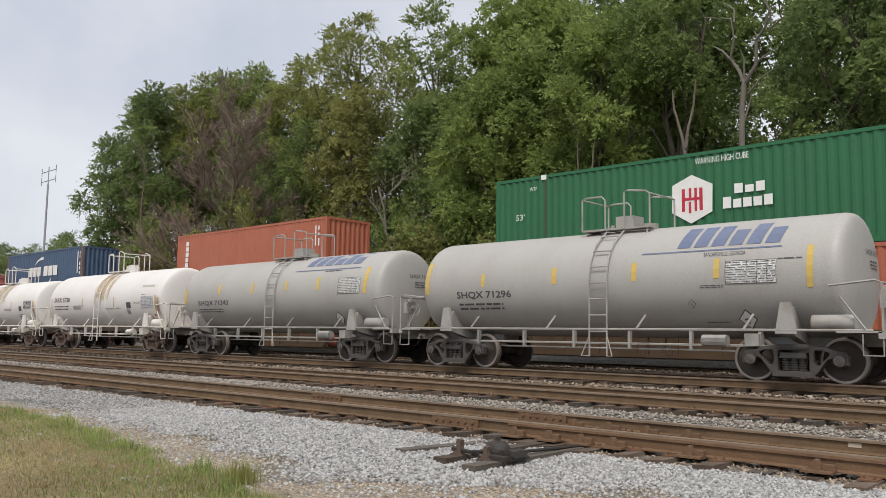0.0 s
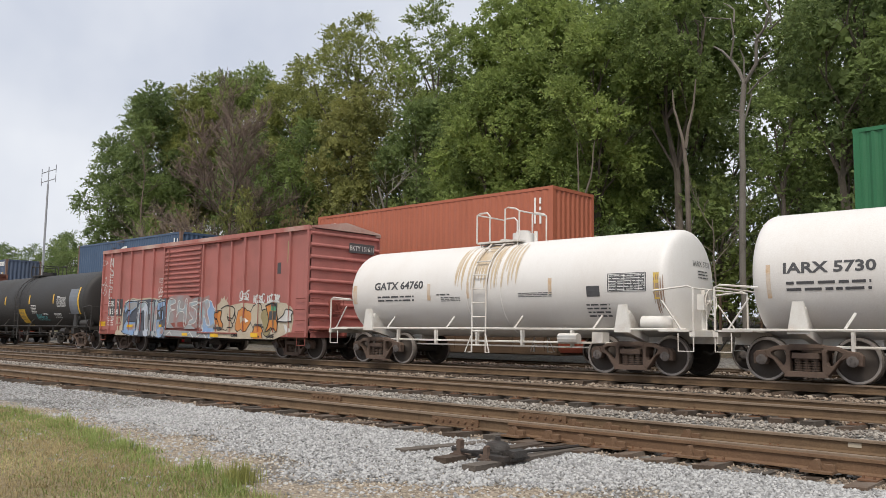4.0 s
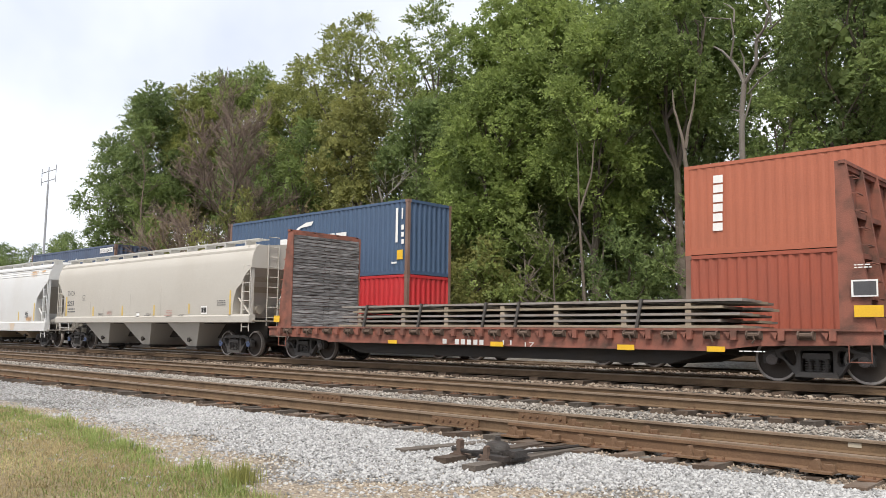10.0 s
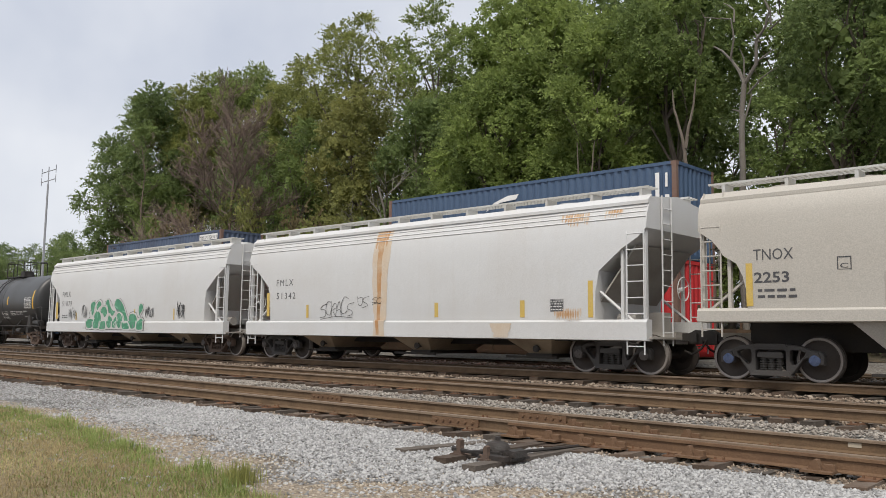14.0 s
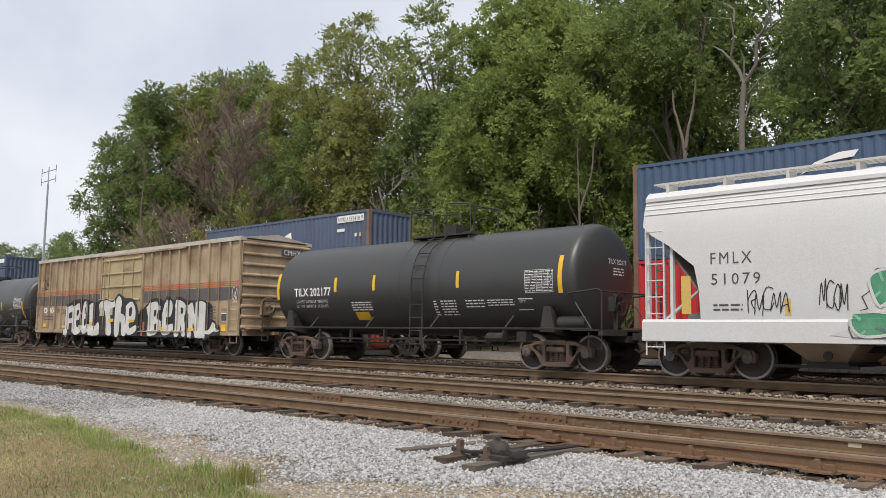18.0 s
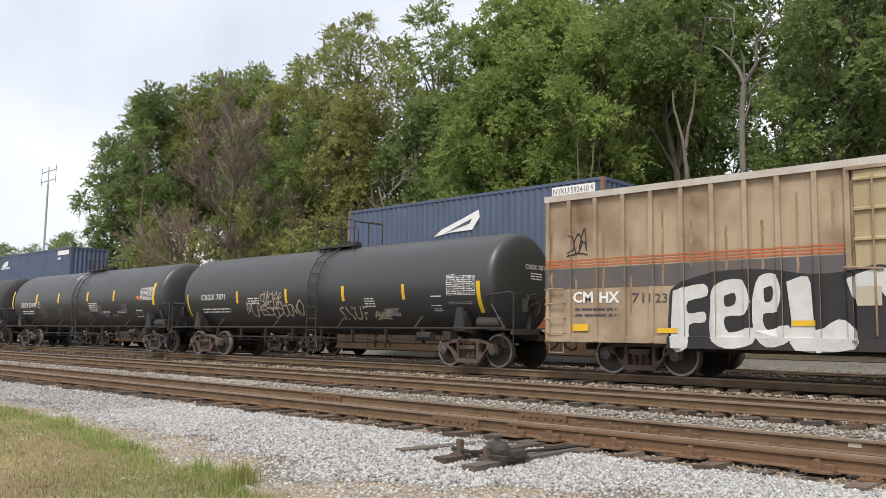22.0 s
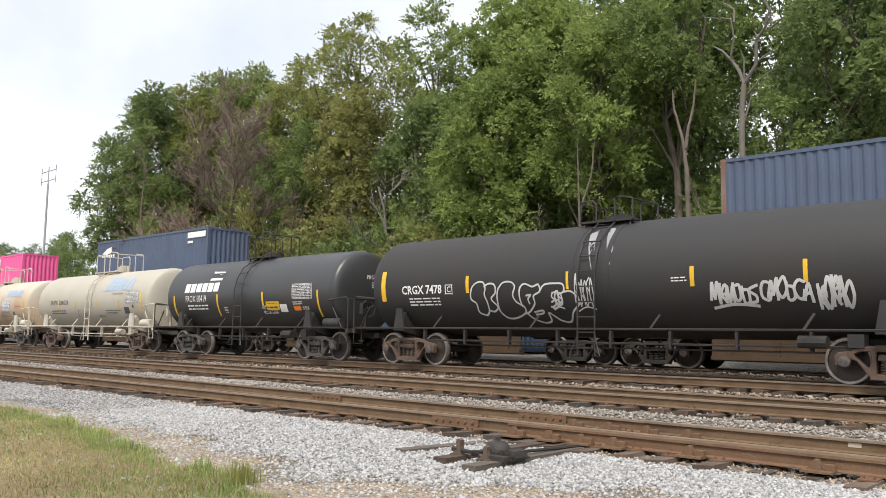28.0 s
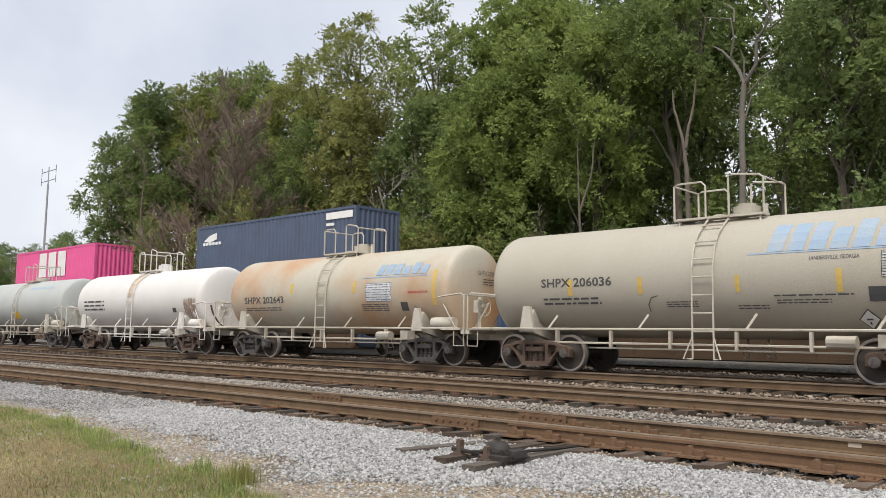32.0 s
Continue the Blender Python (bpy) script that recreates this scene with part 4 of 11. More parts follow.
def lawn(n, seed, h0, h1, green):
    """Short worn turf: straw over most of it, green in patches, and taller green tufts along the gravel."""
    rng = np.random.default_rng(seed)
    x = -3 - 24 * rng.uniform(0, 1, n) ** 1.5
    y = edge_y(x) - rng.exponential(1.0, n) * 1.5 + 0.12 * rng.normal(0, 1, n)
    nz = np.array([noise.noise((a * 0.6, b * 0.9, 5)) + 0.6 * noise.noise((a * 2.6, b * 3.4, 9)) for a, b in zip(x, y)])
    near_edge = np.exp(-np.abs(y - edge_y(x) + 0.1) / 0.28)
    u = rng.uniform(0, 1, n)
    keep = ((u < 0.40 + 0.9 * nz + 0.6 * near_edge) if green else (u < 0.85 - 0.6 * nz - 0.3 * near_edge)) & (y > 0.7)
    x, y, near_edge, nz = x[keep], y[keep], near_edge[keep], nz[keep]
    tuft = np.array([max(0.0, noise.noise((a * 3.1, b * 3.1, 2))) for a, b in zip(x, y)])
    h = rng.uniform(h0, h1, len(x)) * (1 + (3.3 * near_edge * (0.35 + 1.6 * tuft) if green else 0.5 * tuft) * rng.uniform(0.2, 1, len(x)))
    return np.stack((x, y, GZ(x, y) - 0.01, h), 1)


blades("green_grass", lawn(74000, 31, 0.035, 0.085, True), "patchy green grass with taller tufts at the edge of the gravel", LEAF["grass"], 41, 0.7)
blades("dry_grass", lawn(105000, 32, 0.04, 0.11, False), "short dry straw-coloured grass on a bank", LEAF["straw"], 42, 1.5)
rngw = np.random.default_rng(5)
wx, wy = -7.05 + 0.09 * rngw.normal(0, 1, 260), 4.72 + 0.09 * rngw.normal(0, 1, 260)
blades("roadside_weed", np.stack((wx, wy, GZ(wx, wy), rngw.uniform(0.1, 0.3, 260)), 1), "yellow green weed tuft at the gravel's edge", LEAF["gold"], 43, 0.5)
bm = bmesh.new()
sxs = [-120, -80, -60, -50] + [-40 + 1.0 * i for i in range(60)] + [30, 60, 120]
lo = [bm.verts.new((x, -90, ground_z(x, -90) + 0.012)) for x in sxs]
hi = [bm.verts.new((x, float(edge_y(x)) - 0.1, ground_z(x, float(edge_y(x))) + 0.012)) for x in sxs]
mid = [bm.verts.new((x, 2.0 if edge_y(x) > 2.4 else float(edge_y(x)) * 0.5 - 1, ground_z(x, 2) + 0.014)) for x in sxs]
for a, b in ((lo, mid), (mid, hi)):
    for i in range(len(sxs) - 1):
        bm.faces.new((a[i], a[i + 1], b[i + 1], b[i]))
tagged(part("grass_verge", bm, speckle("soil with dry grass", ((0.13, 0.10, 0.055), (0.30, 0.235, 0.135), (0.20, 0.165, 0.085)), 30.0, 0.9), None), "dry grassy verge before the gravel", "verge", kind="structure")

bm = bmesh.new()
sh = [[bm.verts.new((x, float(edge_y(x)) - 0.4 + w * (float(dust_y(x)) + 0.6 - float(edge_y(x))), ground_z(x, float(edge_y(x)) - 0.4 + w * (float(dust_y(x)) + 0.6 - float(edge_y(x)))) + 0.016 - 0.014 * w)) for x in [-30 + 0.4 * i for i in range(125)]] for w in (0, 0.3, 0.7, 1.0)]
for a, b in zip(sh, sh[1:]):
    for i in range(len(a) - 1):
        bm.faces.new((a[i], a[i + 1], b[i + 1], b[i]))
tagged(part("soil_shoulder", bm, speckle("tan dust with small stones", ((0.15, 0.12, 0.09), (0.35, 0.295, 0.225), (0.30, 0.24, 0.17)), 34.0, 1.1, bump=0.4), None), "tan dusty soil between the grass and the gravel", "soil", kind="structure")


# ---- trees ----
def unit(a):
    return a / (np.linalg.norm(a, axis=-1, keepdims=True) + 1e-9)


def leaf_sprays(lobes, heart, sprays, per, leaf, seed, droop=0.3, fill=9, open_=0.0, corners=4):
    """Leafy twigs over the outer side of round lobes (rows of x, y, z, radius) about the heart of a crown, with broad
    leaves added inside them to block light and sky. Corners of kites or of three-cornered leaves.
    """
    rng = np.random.default_rng(seed)
    whole = lobes
    out = np.repeat(lobes, 6, axis=0)
    e = unit(rng.normal(0, 1, (len(out), 3)) + 0.9 * unit(out[:, :3] - heart) + np.array((0, 0, 0.1)))
    lobes = np.concatenate((out[:, :3] + e * out[:, 3:] * rng.uniform(0.5, 0.78, (len(out), 1)), out[:, 3:] * rng.uniform(0.36, 0.58, (len(out), 1))), 1)
    c = np.repeat(lobes, np.maximum(4, (sprays * lobes[:, 3] ** 2).astype(int)), axis=0)
    d = unit(rng.normal(0, 1, (len(c), 3)) + 0.45 * unit(c[:, :3] - heart) + np.array((0, 0, 0.18)))
    wob = 1 + 0.16 * np.sin(4.1 * d[:, 0] + c[:, 0] * 3) * np.sin(3.7 * d[:, 2] + c[:, 2] * 3) + 0.12 * np.sin(7 * d[:, 1] + c[:, 1])
    p = c[:, :3] + d * (c[:, 3] * wob * rng.uniform(0.7, 1.02, len(c)))[:, None] * np.array((1, 1, 0.8))
    gap = np.linalg.norm((p[:, None] - whole[None, :, :3]) / np.array((1, 1, 0.8)), axis=2) / whole[None, :, 3]
    keep = np.sort(gap, 1)[:, 0] > 0.55
    if len(lobes) > 1 and open_:
        keep &= rng.uniform(0, 1, len(c)) > open_
    p, d = p[keep], d[keep]
    n = len(p)
    t = unit(d + rng.normal(0, 0.45, (n, 3)) + np.array((0, 0, 0.1)))
    f = d * 0.75 + np.array((0, 0, 0.6)) + rng.normal(0, 0.3, (n, 3))
    f = unit(f - t * np.sum(f * t, 1)[:, None])
    b = np.cross(t, f)
    ln = rng.uniform(0.35, 0.75, n) * leaf / 0.15
    k = (np.arange(per) + 0.5) / per
    s = ln[:, None] * (k[None] + rng.normal(0, 0.06, (n, per)))
    sgn = np.where(np.arange(per) % 2, 1.0, -1.0)[None, :, None] * rng.uniform(0.5, 1.2, (n, per, 1))
    ax = unit(t[:, None] * 0.65 + b[:, None] * sgn * 0.8 + rng.normal(0, 0.3, (n, per, 3)))
    nrm = f[:, None] + rng.normal(0, 0.36, (n, per, 3))
    side = unit(np.cross(ax, nrm))
    root = p[:, None] + t[:, None] * s[..., None]
    root[..., 2] -= droop * s ** 2 / ln[:, None]
    sz = (leaf * rng.uniform(0.7, 1.3, (n, per, 1))) * (1.1 - 0.35 * k)[None, :, None]
    kite = (root, root + ax * sz * 0.48 + side * sz * 0.37, root + ax * sz, root + ax * sz * 0.48 - side * sz * 0.37)
    v = np.stack(kite if corners == 4 else (root + side * sz * 0.36, root + ax * sz * 1.02, root - side * sz * 0.36), 2).reshape(-1, 3)
    m = np.repeat(whole, np.maximum(3, (fill * whole[:, 3] ** 2).astype(int)), axis=0)
    q = m[:, :3] + unit(rng.normal(0, 1, (len(m), 3))) * (m[:, 3] * 0.62 * rng.uniform(0, 1, len(m)) ** 0.5)[:, None] * np.array((1, 1, 0.8))
    a1 = unit(rng.normal(0, 1, (len(m), 3)))
    a2 = unit(np.cross(a1, rng.normal(0, 1, (len(m), 3))))
    w = (0.165 * m[:, 3] ** 0.5 * rng.uniform(0.7, 1.2, len(m)))[:, None]
    v2 = np.stack((q - a1 * w, q + a2 * w * 0.7, q + a1 * w, q - a2 * w * 0.7)[:corners], 1).reshape(-1, 3)
    return np.concatenate((v, v2))


def leaf_mesh(name, v, material, k=4):
    n = len(v) // k
    me = bpy.data.meshes.new(name)
    me.vertices.add(n * k)
    me.vertices.foreach_set("co", v.ravel())
    me.loops.add(n * k)
    me.loops.foreach_set("vertex_index", np.arange(n * k))
    me.polygons.add(n)
    me.polygons.foreach_set("loop_start", np.arange(0, n * k, k))
    me.update()
    me.materials.append(material)
    return me


def wood_mesh(bars, material, seg=6):
    bm = bmesh.new()
    for pts, r0, r1 in bars:
        tube(bm, pts, r0, seg if r0 > 0.08 else 4 if r0 > 0.03 else 3, r1)
    return finish("trunk", bm, material, True)


def grown(seed, top, base, r, leaf, lobes=14, sprays=72, per=10, size=0.17, bark="bark", open_=0.0, lobe=0.42, fill=95, twigs=3, peak=0.7, corners=4):
    """A broadleaf tree: a trunk, limbs out to the lobes of its crown, and leafy sprays on them. Heights from the ground; peak narrows the crown upwards."""
    rnd = random.Random(seed)
    hc = (top - base) / 2
    heart = Vector((0, 0, base + hc * 0.85))
    trunk = [Vector((0, 0, -0.3))] + [Vector((rnd.uniform(-0.05, 0.05) * r * i, rnd.uniform(-0.05, 0.05) * r * i, (top - hc * 0.6) * i / 6)) for i in range(1, 7)]
    bars = [(trunk, 0.05 * r + 0.0065 * top, 0.03)]
    rows = []
    for i in range(lobes):
        z = 1 - 2 * (i + 0.5) / lobes
        a = i * 2.39996 + rnd.uniform(-0.45, 0.45)
        q = math.sqrt(max(0, 1 - z * z)) * (1 if z < 0 else 1 - (1 - peak) * z)
        k = rnd.uniform(0.5, 0.72)
        c = Vector((math.cos(a) * q * r * k, math.sin(a) * q * r * k, base + hc + z * hc * rnd.uniform(0.58, 0.72)))
        rr = lobe * r * rnd.uniform(0.72, 1.2) * (1 if z < 0.4 else 0.85)
        rr = min(rr, top - c.z) if z > 0.3 else rr
        rows.append((c.x, c.y, c.z, max(rr, 0.3 * lobe * r)))
        j = max(1, min(5, int(6 * (c.z - 0.5 * hc) / (top - hc * 0.6))))
        p0 = trunk[j]
        mid = p0.lerp(c, 0.5) + Vector((rnd.uniform(-0.15, 0.15) * r, rnd.uniform(-0.15, 0.15) * r, 0.12 * r))
        bars.append(([p0, mid, c], 0.022 * r + 0.01, 0.015))
        for _ in range(twigs):
            e = c + Vector((rnd.uniform(-1, 1), rnd.uniform(-1, 1), rnd.uniform(-0.5, 1))) * rr * 0.85
            bars.append(([mid.lerp(c, rnd.random()), c.lerp(e, 0.5), e], 0.02, 0.008))
    reach = max(z + 0.86 * q for _, _, z, q in rows)
    rows = [(a, b, base + (z - base) * (top - base) / (reach - base), q) for a, b, z, q in rows] + [(heart.x, heart.y, heart.z, 0.5 * r)]
    v = leaf_sprays(np.array(rows), np.array(heart), sprays, per, size, seed, fill=fill, open_=open_, corners=corners)
    return wood_mesh(bars, M[bark]), leaf_mesh("crown", v, LEAF[leaf], corners)


def plant(meshes, x, y, label, category="tree", s=1.0, turn=0.0, sz=1.0):
    t = thing(category, pose(x, y, ground_z(x, y) - 0.1, 0, 0, turn) @ Matrix.Diagonal((s, s, s * sz, 1)), label, category, "trees behind the railway" if category == "tree" else "undergrowth behind the railway")
    place("trunk", meshes[0], t)
    place("crown", meshes[1], t)
    return t


# the trees at the wood's edge, each grown for its place: leaf, x, y, height of top and of the crown's foot above the rails, crown radius, options, label
EDGE = (
    ("deep", -65.2, 33.5, 21.0, 6.0, 4.5, dict(lobes=20, peak=0.85), "tall dark green tree at the open end of the wood"),
    ("deep", -68.8, 32.0, 16.8, 5.0, 3.1, dict(lobes=14), "dark green tree with a loose outline at the wood's end"),
    ("lush", -60.5, 31.5, 12.5, 5.0, 2.4, dict(lobes=9), "small leafy green tree beside the railway"),
    ("olive", -65.4, 38.0, 23.2, 9.0, 4.9, dict(lobes=17, peak=0.85), "tree with yellowing green leaves at the forest's edge"),
    ("green", -63.0, 41.0, 24.6, 9.0, 5.6, dict(lobes=19, peak=0.85), "tall broad green tree behind a dead tree"),
    ("olive", -54.4, 40.0, 22.6, 10.0, 4.0, dict(open_=0.08, peak=0.8), "tall green tree with a thin top"),
    ("olive", -46.9, 40.0, 24.5, 16.2, 4.6, dict(lobes=12, open_=0.22, lobe=0.38, fill=8), "tall airy tree with an umbrella crown over bare limbs"),
    ("gold", -36.9, 31.8, 15.2, 5.0, 3.3, dict(), "tree with yellowing leaves at the forest's edge"),
    ("lush", -41.2, 31.2, 14.0, 5.8, 2.4, dict(lobes=10), "leafy green tree beside the railway"),
    ("green", -36.2, 37.5, 22.3, 9.0, 2.9, dict(lobes=15), "tall narrow dark green tree in the forest"),
    ("deep", -32.6, 33.4, 14.2, 5.2, 2.8, dict(), "dark green tree between lighter ones"),
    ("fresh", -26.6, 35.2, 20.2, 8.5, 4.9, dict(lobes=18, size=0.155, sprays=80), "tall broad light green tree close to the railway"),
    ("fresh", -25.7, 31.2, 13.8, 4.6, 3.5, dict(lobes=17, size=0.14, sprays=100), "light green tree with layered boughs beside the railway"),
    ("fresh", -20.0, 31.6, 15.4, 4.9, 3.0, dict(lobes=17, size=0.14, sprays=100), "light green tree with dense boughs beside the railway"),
    ("lush", -16.9, 33.2, 17.8, 9.2, 2.9, dict(lobes=15, size=0.14, sprays=100), "tall green tree with a high crown over bare trunks"),
    ("deep", -9.3, 31.5, 15.4, 6.2, 2.9, dict(lobes=16, size=0.135, sprays=100), "tall deep green tree close to the railway"),
    ("lush", -13.2, 36.5, 19.0, 9.8, 2.6, dict(open_=0.12, fill=30), "tall thin-leaved tree with light between its boughs"),
    ("deep", -53.0, 35.5, 16.0, 3.5, 3.6, dict(sprays=45), "dark green tree behind a dead tree"),
    ("deep", -47.0, 34.0, 12.0, 2.5, 3.4, dict(sprays=45), "low dark green tree behind a dead tree"),
    ("lush", -6.6, 30.6, 13.8, 5.0, 2.0, dict(lobes=11, size=0.135, sprays=100), "light green tree close to the railway"),
    ("green", -4.5, 34.0, 16.0, 6.0, 3.2, dict(), "broad green tree beside the railway"),
    ("green", 1.5, 33.0, 17.0, 6.0, 4.0, dict(sprays=45), "broad green tree beside the railway"),
    ("lush", -11.1, 29.8, 9.8, 5.4, 1.5, dict(lobes=9, size=0.13, sprays=100), "young light green tree at the foot of the wood"),
)
rt = random.Random(77)
for i, (leaf, x, y, top, base, r, opt, lab) in enumerate(EDGE):
    g = ground_z(x, y) - 0.1
    plant(grown(200 + i, top - g, base - g, r, leaf, corners=3 if math.hypot(x, y) > 50 else 4, **opt), x, y, lab)
DEEP = [grown(300 + i, 20.0, 4.0, 4.6, "deep", lobes=15, sprays=20, per=9, size=0.25, fill=70, lobe=0.44, twigs=1, corners=3) for i in range(2)]
for i, (x, y, s) in enumerate(((-57, 44, 0.95), (-50.5, 45, 0.9), (-42.5, 45, 0.88), (-38, 43, 0.92), (-31.5, 41, 1.05), (-25, 41.5, 1.18), (-19.6, 40.5, 1.02), (-8.5, 41.5, 0.98), (-3.5, 39.5, 0.95), (2, 41, 1.1), (-28, 49, 1.3), (-2, 48, 1.2), (-12.6, 43.5, 1.0), (-5.5, 44, 1.05), (-35, 48, 0.85), (-29.5, 46, 0.85), (-21.5, 46.5, 0.74), (-16, 48, 0.74), (-10, 47.5, 0.72), (-34, 39.5, 0.6), (-28.5, 38.5, 0.62), (-22.5, 38, 0.62))):
    plant(DEEP[i % 2], x, y, "dark green tree deep in the forest", s=s * 0.98, turn=rt.uniform(0, 360))
UNDER = {k: grown(400 + i, 6.2, 0.2, 2.7, leaf, lobes=12, sprays=36, per=9, size=0.15, lobe=0.42, fill=110, twigs=1, corners=3) for i, (k, leaf) in enumerate((("brush", "green"), ("thicket", "deep"), ("sumac", "gold"), ("russet", "russet")))}
UNDER_WORDS = {"brush": "green undergrowth at the foot of the trees", "thicket": "dark green thicket under the trees", "sumac": "yellow green shrub beside the railway", "russet": "brownish shrub with dry leaves beside the railway"}
for i in range(32):
    x = -66 + 2.2 * i + rt.uniform(-0.8, 0.8)
    k = rt.choice(("brush", "thicket", "thicket", "sumac") if x < -24 else ("brush", "thicket", "thicket"))
    s = rt.uniform(0.75, 1.05) * (0.9 if x > -20 else 1.05)
    if not (-50 < x < -40 or -17 < x < -11 or -22.5 < x < -19.5):
        plant(UNDER[k], x, 28.8 + rt.uniform(-0.3, 1.2), UNDER_WORDS[k], "shrub", s, rt.uniform(0, 360))
for i in range(22):
    k = ("thicket", "brush")[i % 2]
    x = -50 + 2.3 * i
    plant(UNDER[k], x, 34.5 + rt.uniform(-1.2, 2.0), UNDER_WORDS[k], "shrub", rt.uniform(1.0, 1.35), rt.uniform(0, 360))
for k, x, y, s, sz in (("sumac", -42.4, 27.3, 0.88, 1.68), ("russet", -53.6, 29.6, 0.95, 1.62), ("russet", -39.0, 29.8, 0.8, 1.6), ("brush", -57.5, 30.0, 0.9, 1.5), ("sumac", -34.2, 29.6, 0.85, 1.3), ("brush", -30, 29.4, 0.9, 1.3), ("brush", -41.5, 29.6, 0.6, 2.0)):
    plant(UNDER[k], x, y, UNDER_WORDS[k], "shrub", s, rt.uniform(0, 360), sz)


# bare and dead trees at the wood's edge
def branching(seed, h, spread, foot=0.2, limbs=13, forks=(7, 6, 5), lean=0.0, girth=1.0, thin=0.0095):
    """Trunk, limbs and ever finer twigs, each level growing out of the one before and bending upwards."""
    rnd = random.Random(seed)
    trunk = [Vector((lean * h * (i / 7) ** 1.5 + rnd.uniform(-0.012, 0.012) * h * i / 7, rnd.uniform(-0.015, 0.015) * h * i / 7, h * 0.8 * i / 7 - 0.3)) for i in range(8)]
    bars, fine, level = [(trunk, 0.0125 * h * girth, 0.004 * h * girth)], [], []
    for i in range(limbs):
        k = foot + (1 - foot) * i / limbs
        a = i * 2.4 + rnd.uniform(-0.4, 0.4)
        j = min(6, int(k * 7))
        p0 = trunk[j].lerp(trunk[j + 1], k * 7 - j)
        level.append((p0, Vector((math.cos(a), math.sin(a), 0.06 + 1.05 * k * k)).normalized(), spread * (1.15 - 0.45 * k) * rnd.uniform(0.8, 1.15), 0.0052 * h * girth * (1.15 - 0.5 * k)))
    for depth, n in enumerate(forks):
        out = []
        for p0, d, ln, r0 in level:
            pts = [p0]
            for s in range(3):
                d = (d + Vector((rnd.uniform(-0.22, 0.22), rnd.uniform(-0.22, 0.22), rnd.uniform(-0.05, 0.22)))).normalized()
                pts.append(pts[-1] + d * ln / 3)
            (bars if depth == 0 else fine).append((pts, r0, r0 * 0.4))
            for i in range(n):
                k = 0.3 + 0.7 * (i + rnd.random()) / n
                j = min(2, int(k * 3))
                q = pts[j].lerp(pts[j + 1], min(1, k * 3 - j))
                e = (d + Vector((rnd.uniform(-1, 1), rnd.uniform(-1, 1), rnd.uniform(-0.5, 0.7))) * 0.95).normalized()
                out.append((q, e, ln * rnd.uniform(0.34, 0.52), max(thin, r0 * 0.45)))
        level = out
    fine += [([p0, p0 + d * ln], r0, r0 * 0.6) for p0, d, ln, r0 in level]
    return bars, fine


def bare_tree(name, x, y, h, spread, seed, bark, label, turn=0.0, **how):
    bars, fine = branching(seed, h, spread, **how)
    t = thing(name, pose(x, y, ground_z(x, y) - 0.1, 0, 0, turn), label, "tree", "trees behind the railway")
    place("trunk", wood_mesh(bars, M[bark]), t)
    tagged(place("twig_mass", wood_mesh(fine, M[bark], 3), t), kind="stuff")


bare_tree("dead_tree", -44.3, 28.2, 15.8, 4.5, 61, "twig", "dead brownish grey tree with dense bare twigs", foot=0.28, limbs=24, forks=(10, 8, 6), girth=0.8, thin=0.0135)
bare_tree("dead_tree", -30.3, 29.2, 10.5, 3.2, 62, "bark_pale", "leaning bare grey tree among the undergrowth", 200, foot=0.35, limbs=8, forks=(6, 4), lean=0.12, girth=1.2)
bare_tree("dead_tree", -13.6, 29.2, 6.6, 2.4, 66, "bark", "bare tangled shrub under the trees", foot=0.2, limbs=10, forks=(6, 4), girth=0.8)
bare_tree("dead_tree", -20.6, 29.0, 6.2, 2.2, 67, "bark", "bare tangled shrub at the foot of the wood", foot=0.15, limbs=10, forks=(6, 5), girth=0.8)
bare_tree("bare_tree", -59.6, 30.2, 18.6, 1.9, 65, "twig", "slim bare tree before the green crowns", foot=0.6, limbs=9, forks=(6, 5), girth=0.35)


def forked_tree(x, y, trunk, arms, r, bark, label, end=0.2):
    t = thing("bare_tree", pose(x, y, 0), label, "tree", "trees behind the railway")
    bm = bmesh.new()
    tube(bm, soft_path(trunk), r, 9, r * end)
    part("trunk", bm, M[bark], t, smooth=True)
    for i, a in enumerate(arms):
        bm = bmesh.new()
        thick = r * (0.6 if i < 2 else 0.34)
        tube(bm, soft_path([(p[0], p[1] + 0.12 * k * (-1) ** i, p[2]) for k, p in enumerate(a)]), thick, 6, thick * 0.35)
        part("limb", bm, M[bark], t, smooth=True)


def soft_path(pts):
    """Points along a slightly crooked line through the given ones."""
    pts, out = [Vector(p) for p in pts], []
    for a, b in zip(pts, pts[1:]):
        for k in (0, 0.34, 0.67):
            q = a.lerp(b, k)
            out.append(q + (0.035 * noise.noise_vector(q * 2.3) if k else Vector()))
    return out + [pts[-1]]


